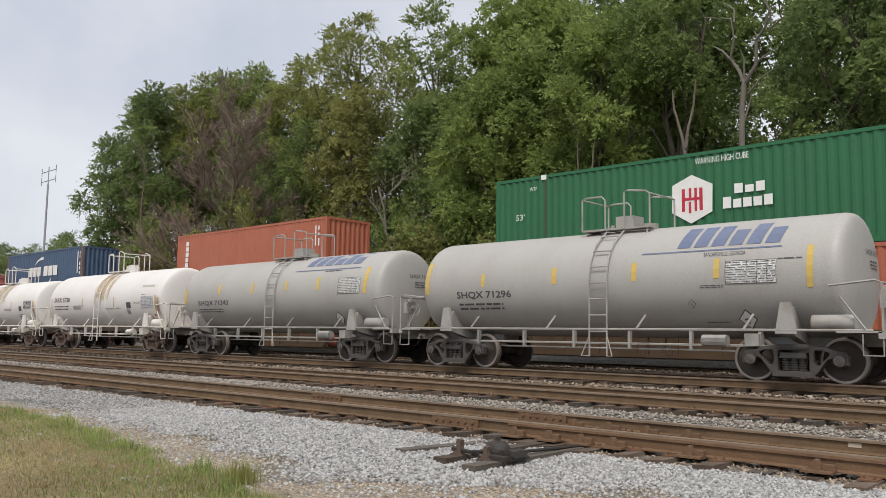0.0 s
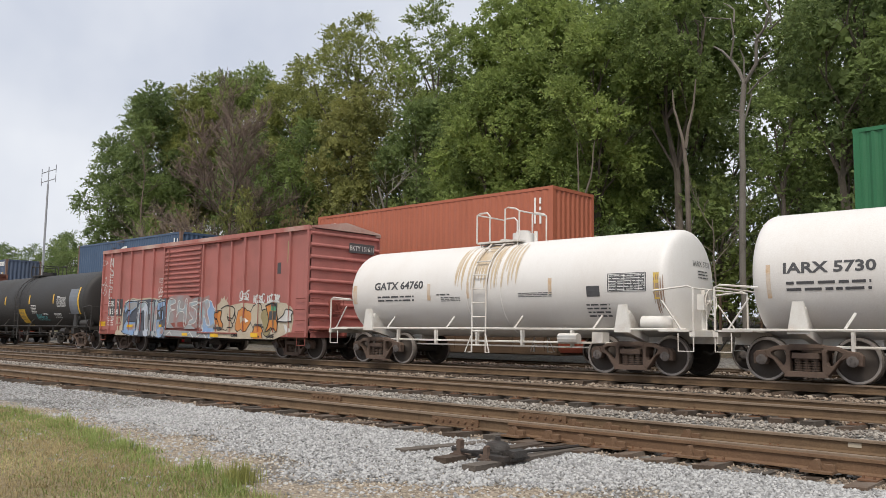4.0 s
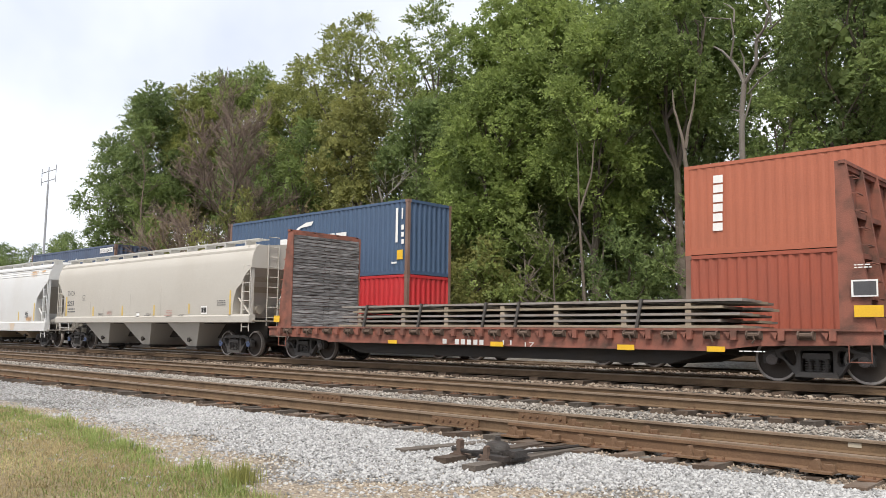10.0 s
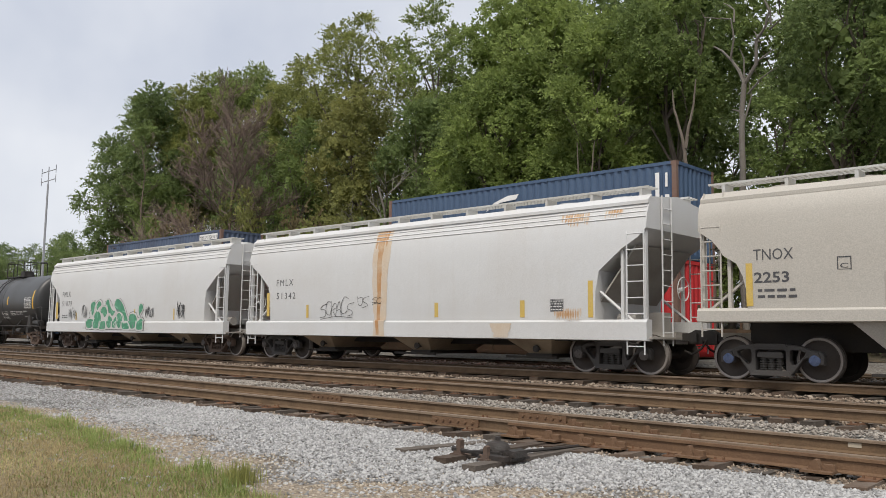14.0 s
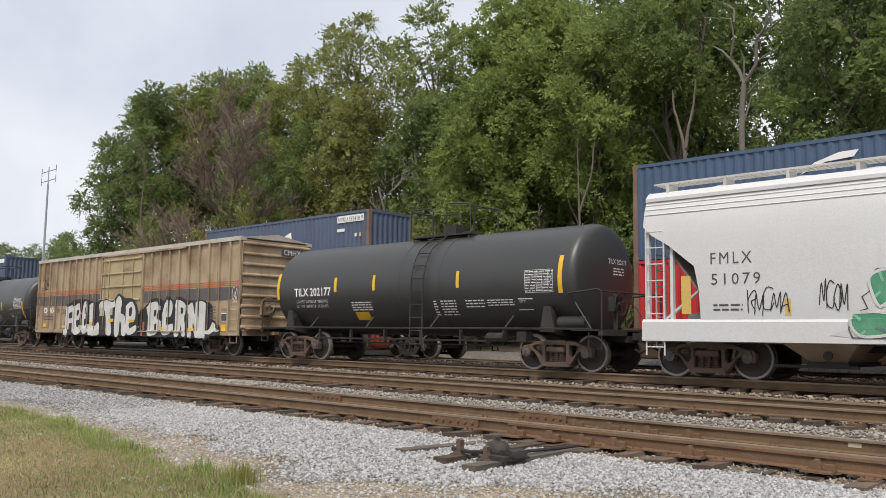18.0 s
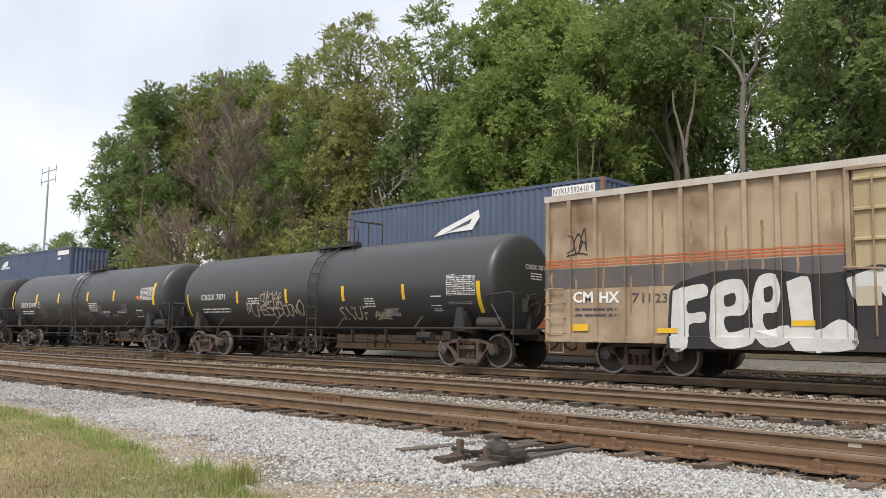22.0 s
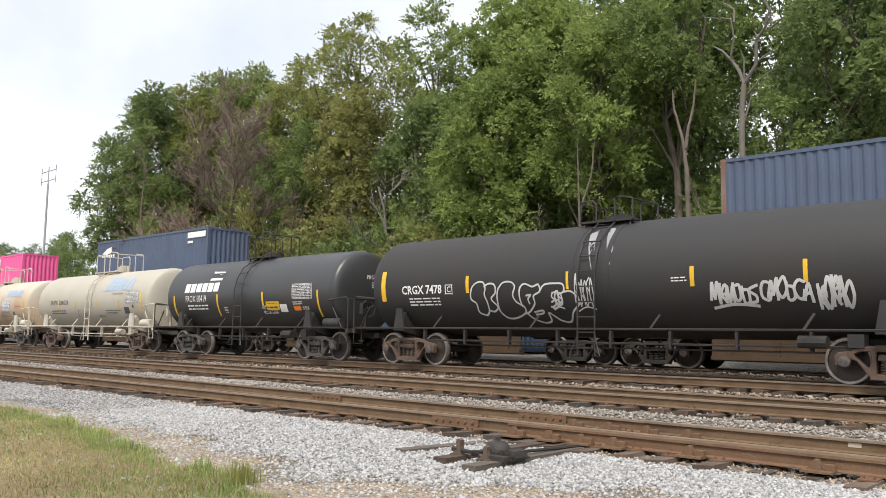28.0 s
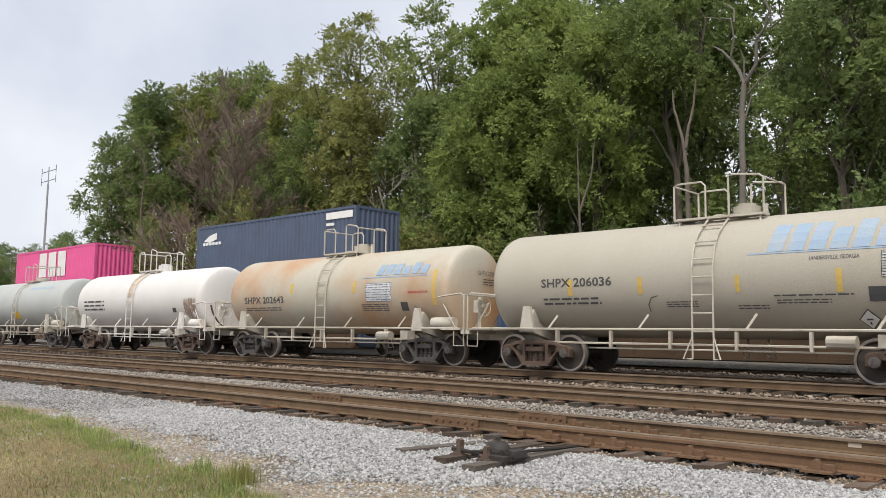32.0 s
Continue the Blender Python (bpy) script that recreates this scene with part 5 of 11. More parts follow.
forked_tree(-12.18, 28.6, [(0.05, 0, -0.6), (-0.1, 0, 3.0), (0, 0, 6.89), (-0.01, 0, 8.12), (0.01, 0, 8.99), (0.12, 0, 10.03)],
            [[(0.12, 0, 10.03), (-0.14, 0, 10.6), (-0.41, 0, 11.02), (-0.83, 0, 11.52), (-1.22, 0, 11.81)], [(0.12, 0, 9.95), (0.62, 0, 10.58), (0.68, 0, 11.4), (1.08, 0, 11.78), (1.27, 0, 12.23), (1.07, 0, 12.86)],
             [(0.0, 0, 8.5), (0.22, 0, 9.22), (0.27, 0, 9.56), (0.14, 0, 10.04)], [(-0.37, 0, 10.97), (-0.18, 0, 11.69), (-0.21, 0, 12.4), (-0.66, 0, 12.51), (-1.11, 0, 12.63)], [(-0.21, 0, 12.35), (-0.24, 0, 12.88), (-0.7, 0, 13.3)],
             [(0.14, 0, 10.1), (0.18, 0, 10.85), (0.08, 0, 11.25)], [(0.68, 0, 11.4), (0.59, 0, 11.63), (0.41, 0, 11.95)], [(1.08, 0, 11.78), (1.4, 0, 11.91), (1.68, 0, 12.0)], [(0.61, 0, 10.7), (0.89, 0, 10.94), (1.1, 0, 11.1)],
             [(0.25, 0, 9.6), (0.77, 0, 10.02), (1.39, 0, 10.26)], [(0.02, 0, 8.95), (-0.22, 0, 9.09), (-0.45, 0, 9.19)], [(1.14, 0, 11.91), (1.17, 0, 12.42), (0.91, 0, 13.01)]], 0.125, "bark_pale", "tall bare pale-barked tree with forked limbs", 0.72)
forked_tree(-14.24, 28.4, [(0.2, 0, -0.6), (0.1, 0, 3.5), (0.02, 0, 6.9), (-0.06, 0, 7.77), (-0.18, 0, 8.48), (-0.46, 0, 9.48), (-0.52, 0, 10.24)],
            [[(-0.03, 0, 7.9), (0.05, 0, 8.78), (0.2, 0, 9.55), (0.26, 0, 10.6)]], 0.12, "bark", "slender brown tree trunk leaning at the wood's edge")
forked_tree(-19.2, 28.9, [(0.3, 0, -0.6), (0.1, 0, 3), (-0.1, 0, 6.0), (-0.2, 0, 9.0)], [[(-0.1, 0, 6.0), (0.4, 0, 7.5), (0.5, 0, 9.0)]], 0.1, "bark", "thin brown trunk in the wood's shade")

# low trees far off beyond the open end of the wood, and the radio mast
for i, (x, y, s) in enumerate(((-196, 66, 0.85), (-186, 65, 0.8), (-176, 66, 0.78), (-166, 67, 0.72), (-157, 64, 0.8), (-150, 62, 0.8), (-142, 60, 0.7), (-205, 70, 0.88), (-240, 80, 1.0), (-275, 90, 1.05))):
    plant(DEEP[i % 2], x, y, "low green tree far off beside the railway", s=s, turn=rt.uniform(0, 360))
mast = thing("radio_mast", pose(-115.8, 45, ground_z(0, 45)), "slim grey radio mast with small yagi aerials", "mast")
mz = ground_z(0, 45)
bm = bmesh.new()
tube(bm, [(0, 0, 0), (0, 0, 20.6 - mz)], 0.17, 8, 0.12)
part("pole", bm, M["mast"], mast)
for z in (22.4 - mz, 21.1 - mz):
    bm = bmesh.new()
    tube(bm, [(-2.3, 0, z), (2.4, 0, z)], 0.06, 5)
    for x in (-2.3, 0.0, 2.4):
        tube(bm, [(x, 0, z - 0.5), (x, 0, z + 0.6)], 0.045, 4)
    part("aerial", bm, M["mast"], mast, "crosswise aerial")
bm = bmesh.new()
tube(bm, [(0, 0, 20.5 - mz), (0, 0, 22.9 - mz)], 0.07, 6)
part("mast_tip", bm, M["mast"], mast)


# ---- rolling stock: shared pieces ----
WR = 0.457


def plate(bm, outer, holes, y0, y1):
    """A thick plate in the xz plane with openings."""
    edges = []
    for loop in [outer] + holes:
        vs = [bm.verts.new((x, y0, z)) for x, z in loop]
        edges += [bm.edges.new((vs[k], vs[(k + 1) % len(vs)])) for k in range(len(vs))]
    got = bmesh.ops.triangle_fill(bm, use_beauty=True, use_dissolve=False, edges=edges, normal=(0, -1, 0))
    faces = [g for g in got["geom"] if isinstance(g, bmesh.types.BMFace)]
    more = bmesh.ops.extrude_face_region(bm, geom=faces)
    for g in more["geom"]:
        if isinstance(g, bmesh.types.BMVert):
            g.co.y = y1


def truck_meshes(mt, tag):
    out = {}
    bm = bmesh.new()
    y0, y1 = -0.085, 0.085
    flip = lambda pts: [(-x, z) for x, z in pts[::-1]]
    half = [(1.06, 0.36), (1.07, 0.56), (1.0, 0.63), (0.78, 0.66), (0.62, 0.73), (0.36, 0.76)]
    low = [(0.80, 0.36), (0.76, 0.50), (0.66, 0.46), (0.47, 0.20), (0.40, 0.13)]
    window = [(0.70, 0.60), (0.60, 0.645), (0.43, 0.65), (0.40, 0.60), (0.40, 0.42), (0.44, 0.35), (0.50, 0.35), (0.69, 0.55)]
    centre = [(-0.31, 0.62), (-0.28, 0.65), (0.28, 0.65), (0.31, 0.62), (0.31, 0.23), (-0.31, 0.23)]
    outer = half + flip(half) + flip(low)[::1] + low[::-1]
    outer = half[::1] + [(-x, z) for x, z in half[::-1]] + [(-x, z) for x, z in low] + low[::-1]
    plate(bm, outer, [window, flip(window), centre], y0, y1)
    prism(bm, [(-0.43, 0.12), (0.43, 0.12), (0.39, 0.22), (-0.39, 0.22)], y0 - 0.035, y1 + 0.035)
    prism(bm, [(-0.27, 0.49), (0.27, 0.49), (0.25, 0.60), (-0.25, 0.60)], y0 - 0.03, y1 + 0.03)
    prism(bm, [(-0.36, 0.70), (0.36, 0.70), (0.3, 0.775), (-0.3, 0.775)], y0 - 0.02, y1 + 0.02)
    for s in (-1, 1):
        prism(bm, [(s * 1.0, 0.50), (s * 0.96, 0.62), (s * 0.82, 0.62), (s * 0.78, 0.50)][::int(s)], y0 - 0.03, y1 + 0.004)
    out["side"] = finish("side_frame", bm, mt, bevel=0.014)
    bm = bmesh.new()
    for sx in (-0.165, 0.0, 0.165):
        for i in range(5):
            disc(bm, (sx, 0, 0.248 + 0.05 * i), "z", 0.085, 0.024, 10)
        disc(bm, (sx, 0, 0.23), "z", 0.035, 0.26, 8)
    out["spring"] = finish("spring_group", bm, mt)
    bm = bmesh.new()
    prism_x(bm, [(-1.02, 0.47), (-0.9, 0.44), (0.9, 0.44), (1.02, 0.47), (1.02, 0.55), (0.4, 0.68), (-0.4, 0.68), (-1.02, 0.55)], -0.2, 0.2)
    out["bolster"] = finish("bolster", bm, mt, bevel=0.01)
    bm = bmesh.new()
    prof = [(-0.80, 0.0), (-0.80, 0.12), (-0.765, 0.16), (-0.735, 0.30), (-0.76, 0.385), (-0.79, 0.39), (-0.79, 0.452), (-0.70, 0.459), (-0.685, 0.487), (-0.665, 0.487), (-0.655, 0.385), (-0.69, 0.37), (-0.70, 0.2), (-0.63, 0.14), (-0.60, 0.085), (0.0, 0.085)]
    turned(bm, prof, 0, 28)
    turned(bm, [(-y, r) for y, r in prof], 0, 28)
    out["wheel"] = finish("wheelset", bm, M["wheel"], True)
    bm = bmesh.new()
    for s in (-1,):
        rings(bm, [[(q * math.cos(math.pi * k / 14), s * y, q * math.sin(math.pi * k / 14)) for k in range(28)] for y, q in ((0.792, 0.40), (0.797, 0.415), (0.797, 0.448), (0.782, 0.4585), (0.70, 0.461))], caps=False)
    out["rim"] = finish("tyre_rim", bm, M["tread"], True)
    bm = bmesh.new()
    for s in (-1,):
        turned(bm, [(s * 0.9, 0.10), (s * 1.04, 0.115), (s * 1.09, 0.115), (s * 1.1, 0.09), (s * 1.1, 0.0)], 0, 14)
        for k in range(3):
            a = 2.094 * k
            disc(bm, (0.06 * math.cos(a), s * 1.1 - 0.012 + s * 0.012, 0.06 * math.sin(a)), "y", 0.02, 0.024 * s, 6)
    out["cap"] = finish("bearing_cap", bm, M["cap"], True)
    bm = bmesh.new()
    for s in (-1, 1):
        prism(bm, [(s * 0.40, 0.34), (s * 0.46, 0.30), (s * 0.46, 0.58), (s * 0.42, 0.6)][::int(s)], -0.78, -0.64)
        prism(bm, [(s * 0.40, 0.34), (s * 0.46, 0.30), (s * 0.46, 0.58), (s * 0.42, 0.6)][::int(s)], 0.64, 0.78)
        tube(bm, [(s * 0.4, -0.72, 0.4), (s * 0.3, 0, 0.36), (s * 0.4, 0.72, 0.4)], 0.035)
    out["brake"] = finish("brake_beam", bm, mt)
    return out


TRUCKS = {"grey": truck_meshes(M["truck_grey"], "grey"), "brown": truck_meshes(M["truck_brown"], "brown"), "dark": truck_meshes(M["under"], "dark")}
TRUCKS["blue_caps"] = dict(TRUCKS["grey"], cap=TRUCKS["grey"]["cap"].copy())
TRUCKS["blue_caps"]["cap"].materials[0] = M["cap_blue"]
NEAR_CARS, FAR_CARS, NEAR_WHEELS, FAR_WHEELS = [], [], [], []


def truck(car, x, tone, wheels):
    t = TRUCKS[tone]
    tr = place("truck", t["bolster"], car, pose(x, 0, 0), "cast steel railway truck with coil springs")
    for s in (-1, 1):
        place("side_frame", t["side"], tr, pose(0, s * 0.98, 0))
        tagged(place("spring_nest", t["spring"], tr, pose(0, s * 0.98, 0)), kind="stuff")
    place("brake_beam", t["brake"], tr)
    for s in (-1, 1):
        w = place("wheelset", t["wheel"], tr, pose(s * 0.889, 0, WR))
        for turn in (0, 180):
            place("tyre_rim", t["rim"], tr, pose(s * 0.889, 0, WR, 0, 0, turn))
        c = place("bearing_cap", t["cap"], tr, pose(s * 0.889, 0, WR))
        wheels.append((w, s * 0.889))
        wheels.append((c, s * 0.889))
    return tr


bm = bmesh.new()
box(bm, 0.0, 0.55, -0.09, 0.09, 0.80, 0.98)
prism(bm, [(0.55, 0.74), (0.70, 0.72), (0.86, 0.74), (0.88, 0.98), (0.72, 1.06), (0.55, 1.03)], -0.13, 0.10)
box(bm, 0.64, 0.74, 0.10, 0.2, 0.78, 0.98)
COUPLER = finish("coupler", bm, M["under"], bevel=0.015)
bm = bmesh.new()
tube(bm, [(0.35, 0.25, 0.85), (0.5, 0.27, 0.62), (0.75, 0.2, 0.5), (1.0, 0.05, 0.56)], 0.028, 6)
HOSE = finish("air_hose", bm, M["under"])


def couplers(car, half, half2=None):
    for s, h in ((1, half), (-1, half2 or half)):
        place("coupler", COUPLER, car, pose(s * h, 0, 0, 0, 0, 0 if s > 0 else 180))
        place("air_hose", HOSE, car, pose(s * h, 0, 0, 0, 0, 0 if s > 0 else 180))


def stirrup(bm, x, y, z, w=0.36, drop=0.4, r=0.016):
    tube(bm, [(x, y, z), (x, y, z - drop), (x + w, y, z - drop), (x + w, y, z)], r, 5)


def ladder(bm, x0, x1, z0, z1, fn, rungs, r=0.018, rail_r=0.022):
    """Ladder whose stiles follow fn(z) -> y."""
    n = 8
    for x in (x0, x1):
        tube(bm, [(x, fn(z0 + (z1 - z0) * i / n), z0 + (z1 - z0) * i / n) for i in range(n + 1)], rail_r, 5)
    for i in range(rungs):
        z = z0 + (z1 - z0) * (i + 0.5) / rungs
        tube(bm, [(x0, fn(z), z), (x1, fn(z), z)], r, 5)


bm = bmesh.new()
disc(bm, (-0.02, 0, 0), "x", 0.05, 0.1, 10)
for k in range(20):
    a, b = 2 * math.pi * k / 20, 2 * math.pi * (k + 1) / 20
    tube(bm, [(0.08, 0.28 * math.cos(a), 0.28 * math.sin(a)), (0.08, 0.28 * math.cos(b), 0.28 * math.sin(b))], 0.014, 4)
for k in range(4):
    a = math.pi * k / 2 + 0.4
    tube(bm, [(0.04, 0, 0), (0.08, 0.28 * math.cos(a), 0.28 * math.sin(a))], 0.012, 4)
BRAKE_WHEEL = bm


HEAD_CURVE = ((0.01, 0.0), (0.3, 0.03), (0.55, 0.11), (0.75, 0.22), (0.87, 0.33), (0.93, 0.43), (0.97, 0.57), (0.99, 0.74), (1.0, 0.95))


def head_side(r, zc, length):
    """The dished head that looks towards +x: marks in (y, z)."""
    def on(y, z, off):
        q = min(1.0, math.hypot(y, z - zc) / r)
        return (length / 2 - 0.24 - r * 0.27 * float(np.interp(q, [a for a, _ in HEAD_CURVE], [b for _, b in HEAD_CURVE])) + off, y, z)
    return on


def tank_car(cx, tc, length, r, zc, shell, steel, label, tone="grey", dome="bonnet", ladder_x=0.0, bands=(), rails="tall", plat=1.5, skirt=True, group="tank cars of the freight train", ends="rail", sump=False):
    car = thing("tank_car", pose(cx, NEAR_Y, 0), label, "tank car", group)
    NEAR_CARS.append((car, cx))
    half = length / 2
    # shell with dished heads
    bm = bmesh.new()
    seg, hd, sh = 48, r * 0.27, half - 0.24
    prof = [(-sh + hd * d, r * q) for q, d in HEAD_CURVE] + [(-sh + hd + 0.05, r)]
    full = prof + [(x, r) for x in (-half * 0.5, 0.0, half * 0.5)] + [(-x, q) for x, q in prof[::-1]]
    rings(bm, [[(x, q * math.cos(2 * math.pi * s / seg), zc + q * math.sin(2 * math.pi * s / seg)) for s in range(seg)] for x, q in full])
    me = finish("tank_shell", bm, shell, True)
    tank = place("tank_shell", me, car)
    for bx in bands:
        bm = bmesh.new()
        rings(bm, [[(bx + d, (r + q) * math.cos(2 * math.pi * s / seg), zc + (r + q) * math.sin(2 * math.pi * s / seg)) for s in range(seg)] for d, q in ((-0.07, 0.002), (-0.06, 0.014), (0.06, 0.014), (0.07, 0.002))], caps=False)
        part("weld_band", bm, shell, tank, smooth=True)
    on_y = lambda z, off=0.09: -math.sqrt(max(0.0, (r + off) ** 2 - (z - zc) ** 2)) if z >= zc else -(r + off)
    # top platform with handrails and fittings
    top = zc + r
    bm = bmesh.new()
    box(bm, ladder_x - plat / 2, ladder_x + plat / 2, -0.62, -0.3, top - 0.02, top + 0.03)
    box(bm, ladder_x - plat / 2, ladder_x + plat / 2, 0.3, 0.62, top - 0.02, top + 0.03)
    box(bm, ladder_x - plat / 2, ladder_x - plat / 2 + 0.3, -0.3, 0.3, top - 0.01, top + 0.035)
    for dx in (-plat / 2 + 0.1, plat / 2 - 0.1):
        for sy in (-1, 1):
            tube(bm, [(ladder_x + dx, sy * 0.55, top), (ladder_x + dx, sy * 0.62, top - 0.3)], 0.025, 5)
    part("top_platform", bm, steel, car)
    hh = 0.8 if rails == "tall" else 0.5
    a, b = ladder_x - plat / 2, ladder_x + plat / 2
    for sy in (-0.62, 0.62):
        bm = bmesh.new()
        lo_b = ladder_x - 0.28
        tube(bm, [(a, sy, top), (a, sy, top + hh), (a + 0.1, sy, top + hh + 0.04), (lo_b - 0.1, sy, top + hh + 0.04), (lo_b, sy, top + hh - 0.06), (lo_b, sy, top)], 0.024, 5)
        part("platform_handrail", bm, steel, car)
        bm = bmesh.new()
        tube(bm, [(ladder_x + 0.26, sy, top), (ladder_x + 0.26, sy, top + hh * 1.12), (ladder_x + 0.36, sy, top + hh * 1.16), (b - 0.1, sy, top + hh * 1.08), (b, sy, top + hh), (b, sy, top)], 0.024, 5)
        part("platform_handrail", bm, steel, car)
        for x in (a, b):
            bm = bmesh.new()
            tube(bm, [(x, sy, top + hh), (x, 0, top + hh)], 0.022, 5)
            part("cross_rail", bm, steel, car)
    bm, lid, vent = bmesh.new(), bmesh.new(), bmesh.new()
    if dome == "bonnet":
        disc(bm, (ladder_x + 0.42, 0, top - 0.08), "z", 0.3, 0.34, 18)
        disc(bm, (ladder_x + 0.42, 0, top + 0.26), "z", 0.2, 0.07, 18)
        disc(lid, (ladder_x - 0.25, 0.05, top - 0.06), "z", 0.16, 0.2, 12)
        tube(vent, [(ladder_x + 0.85, 0, top - 0.05), (ladder_x + 0.85, 0, top + 0.3)], 0.05, 8)
    elif dome == "box":
        box(bm, ladder_x - 0.2, ladder_x + 0.3, -0.25, 0.25, top - 0.02, top + 0.36)
        disc(lid, (ladder_x + 0.62, 0, top - 0.06), "z", 0.2, 0.2, 14)
        tube(vent, [(ladder_x - 0.5, 0.1, top - 0.05), (ladder_x - 0.5, 0.1, top + 0.2)], 0.05, 8)
    else:
        disc(bm, (ladder_x + 0.1, 0, top - 0.1), "z", 0.36, 0.24, 18)
        disc(bm, (ladder_x + 0.1, 0, top + 0.14), "z", 0.3, 0.05, 18)
        for k in range(6):
            q = k * 1.047
            disc(bm, (ladder_x + 0.1 + 0.3 * math.cos(q), 0.3 * math.sin(q), top + 0.1), "z", 0.04, 0.12, 6)
        disc(vent, (ladder_x - 0.5, 0, top - 0.05), "z", 0.1, 0.2, 10)
    part("safety_vent", vent, steel, car, smooth=True)
    if dome in ("bonnet", "box"):
        part("manway_lid", lid, steel, car, smooth=True)
    part("valve_dome", bm, shell if dome == "bonnet" else steel, car, "domed valve bonnet" if dome == "bonnet" else "round manway and valve dome", smooth=True)
    # side ladders
    zl = 0.42
    for sy in (-1, 1):
        bm = bmesh.new()
        ladder(bm, ladder_x - 0.24, ladder_x + 0.24, zl, top - 0.02, lambda z: sy * -(on_y(z)), 9 if r > 1.38 else 8)
        tube(bm, [(ladder_x - 0.24, -sy * on_y(0.9), 0.9), (ladder_x - 0.42, -sy * on_y(0.9) * 1.05, 0.42), (ladder_x - 0.24, -sy * on_y(0.9), 0.42)], 0.018, 5)
        tube(bm, [(ladder_x + 0.24, -sy * on_y(0.9), 0.9), (ladder_x + 0.42, -sy * on_y(0.9) * 1.05, 0.42), (ladder_x + 0.24, -sy * on_y(0.9), 0.42)], 0.018, 5)
        part("side_ladder", bm, steel, car)
    # long side handrail with braces
    yr = r + 0.08
    for sy in (-1, 1):
        bm = bmesh.new()
        tube(bm, [(-half - 0.2, sy * yr, 1.05), (half + 0.2, sy * yr, 1.05)], 0.028, 5)
        n = 4
        for k in range(n):
            x = -half * 0.62 + half * 1.24 * k / (n - 1)
            if abs(x - ladder_x) > 0.5:
                tube(bm, [(x, sy * yr, 1.05), (x + 0.16, sy * (r * 0.93), 1.38)], 0.03, 5)
        part("side_handrail", bm, steel, car)
    # end platforms, saddles, stub sills
    for s in (-1, 1):
        bm = bmesh.new()
        e = half + 0.42
        box(bm, *sorted((s * (half - 2.6), s * e)), -0.33, 0.33, 0.74, 1.0)
        box(bm, *sorted((s * (half - 0.45), s * (half + 0.36))), -1.45, 1.45, 1.005, 1.045)
        box(bm, *sorted((s * (half + 0.30), s * (half + 0.42))), -1.45, 1.45, 0.9, 1.03)
        part("end_sill", bm, M["under"] if steel in (M["black_steel"],) else steel, car, bevel=0.01)
        tcx = s * tc / 2
        bm = bmesh.new()
        for sy in (-1, 1):
            y0, y1 = sorted((sy * 1.34, sy * 1.42))
            prism(bm, [(tcx - 0.22, 0.98), (tcx + 0.22, 0.98), (tcx + 0.10, 1.62), (tcx - 0.10, 1.62)], y0, y1)
        prism_x(bm, [(-1.4, 1.0), (-0.5, 0.78), (0.5, 0.78), (1.4, 1.0), (1.2, zc - r * 0.5), (0.6, zc - r * 0.88), (-0.6, zc - r * 0.88), (-1.2, zc - r * 0.5)], tcx - 0.09, tcx + 0.09)
        part("saddle", bm, steel, car)
        bm = bmesh.new()
        xe = s * (half + 0.38)
        for sy in (-1, 1):
            y = sy * 1.42
            tube(bm, [(xe, y, 1.04), (xe, y, 1.95), (xe - s * 0.12, y, 2.0), (xe - s * 0.95, y, 1.92)], 0.024, 5)
            tube(bm, [(xe - s * 0.28, y, 1.04), (xe - s * 0.75, y, 1.7)], 0.02, 5)
            stirrup(bm, xe - s * 0.36 if s > 0 else xe, y, 0.98)
        tube(bm, [(xe, -1.42, 1.95), (xe, 1.42, 1.95)], 0.02, 5)
        part("end_handrail", bm, steel, car)
    # brake gear at the right-hand end and rigging below
    bm = bmesh.new()
    xb = half + 0.2
    tube(bm, [(xb, -0.55, 1.04), (xb, -0.55, 1.95)], 0.05, 6)
    box(bm, xb - 0.05, xb + 0.12, -0.75, -0.4, 1.5, 1.85)
    tube(bm, [(xb + 0.1, -0.6, 1.5), (xb + 0.1, -0.62, 1.05)], 0.02, 5)
    part("brake_housing", bm, steel, car)
    place("brake_wheel", WHEEL_MESH[steel.name], car, pose(xb + 0.12, -0.58, 1.68))
    bm = bmesh.new()
    tube(bm, [(-half + 1.9, -0.95, 0.72), (half - 1.9, -0.95, 0.72)], 0.028, 5)
    tube(bm, [(-half + 1.9, -0.5, 0.6), (half - 1.9, -0.5, 0.6)], 0.022, 5)
    k = -half + 2.2
    while k < half - 2.0:
        box(bm, k, k + 0.06, -1.0, -0.9, 0.62, 1.02)
        k += 1.55
    tube(bm, [(half - 3.3, -1.15, 0.82), (half - 2.75, -1.15, 0.82)], 0.13, 10)
    box(bm, half - 2.4, half - 2.1, -1.1, -0.8, 0.72, 0.98)
    part("brake_rigging", bm, steel, car)
    if skirt:
        bm = bmesh.new()
        tube(bm, [(half - 0.95, -1.2, 1.2), (half - 0.15, -1.2, 1.2)], 0.16, 12)
        part("air_reservoir", bm, steel, car, smooth=True)
    if sump:
        bm = bmesh.new()
        disc(bm, (0.2, 0, zc - r - 0.35), "z", 0.2, 0.5, 12)
        part("outlet_valve", bm, M["under"], car)
    couplers(car, half + 0.3)
    for s in (-1, 1):
        truck(car, s * tc / 2, tone, NEAR_WHEELS)
    return car, round_side(r, zc)


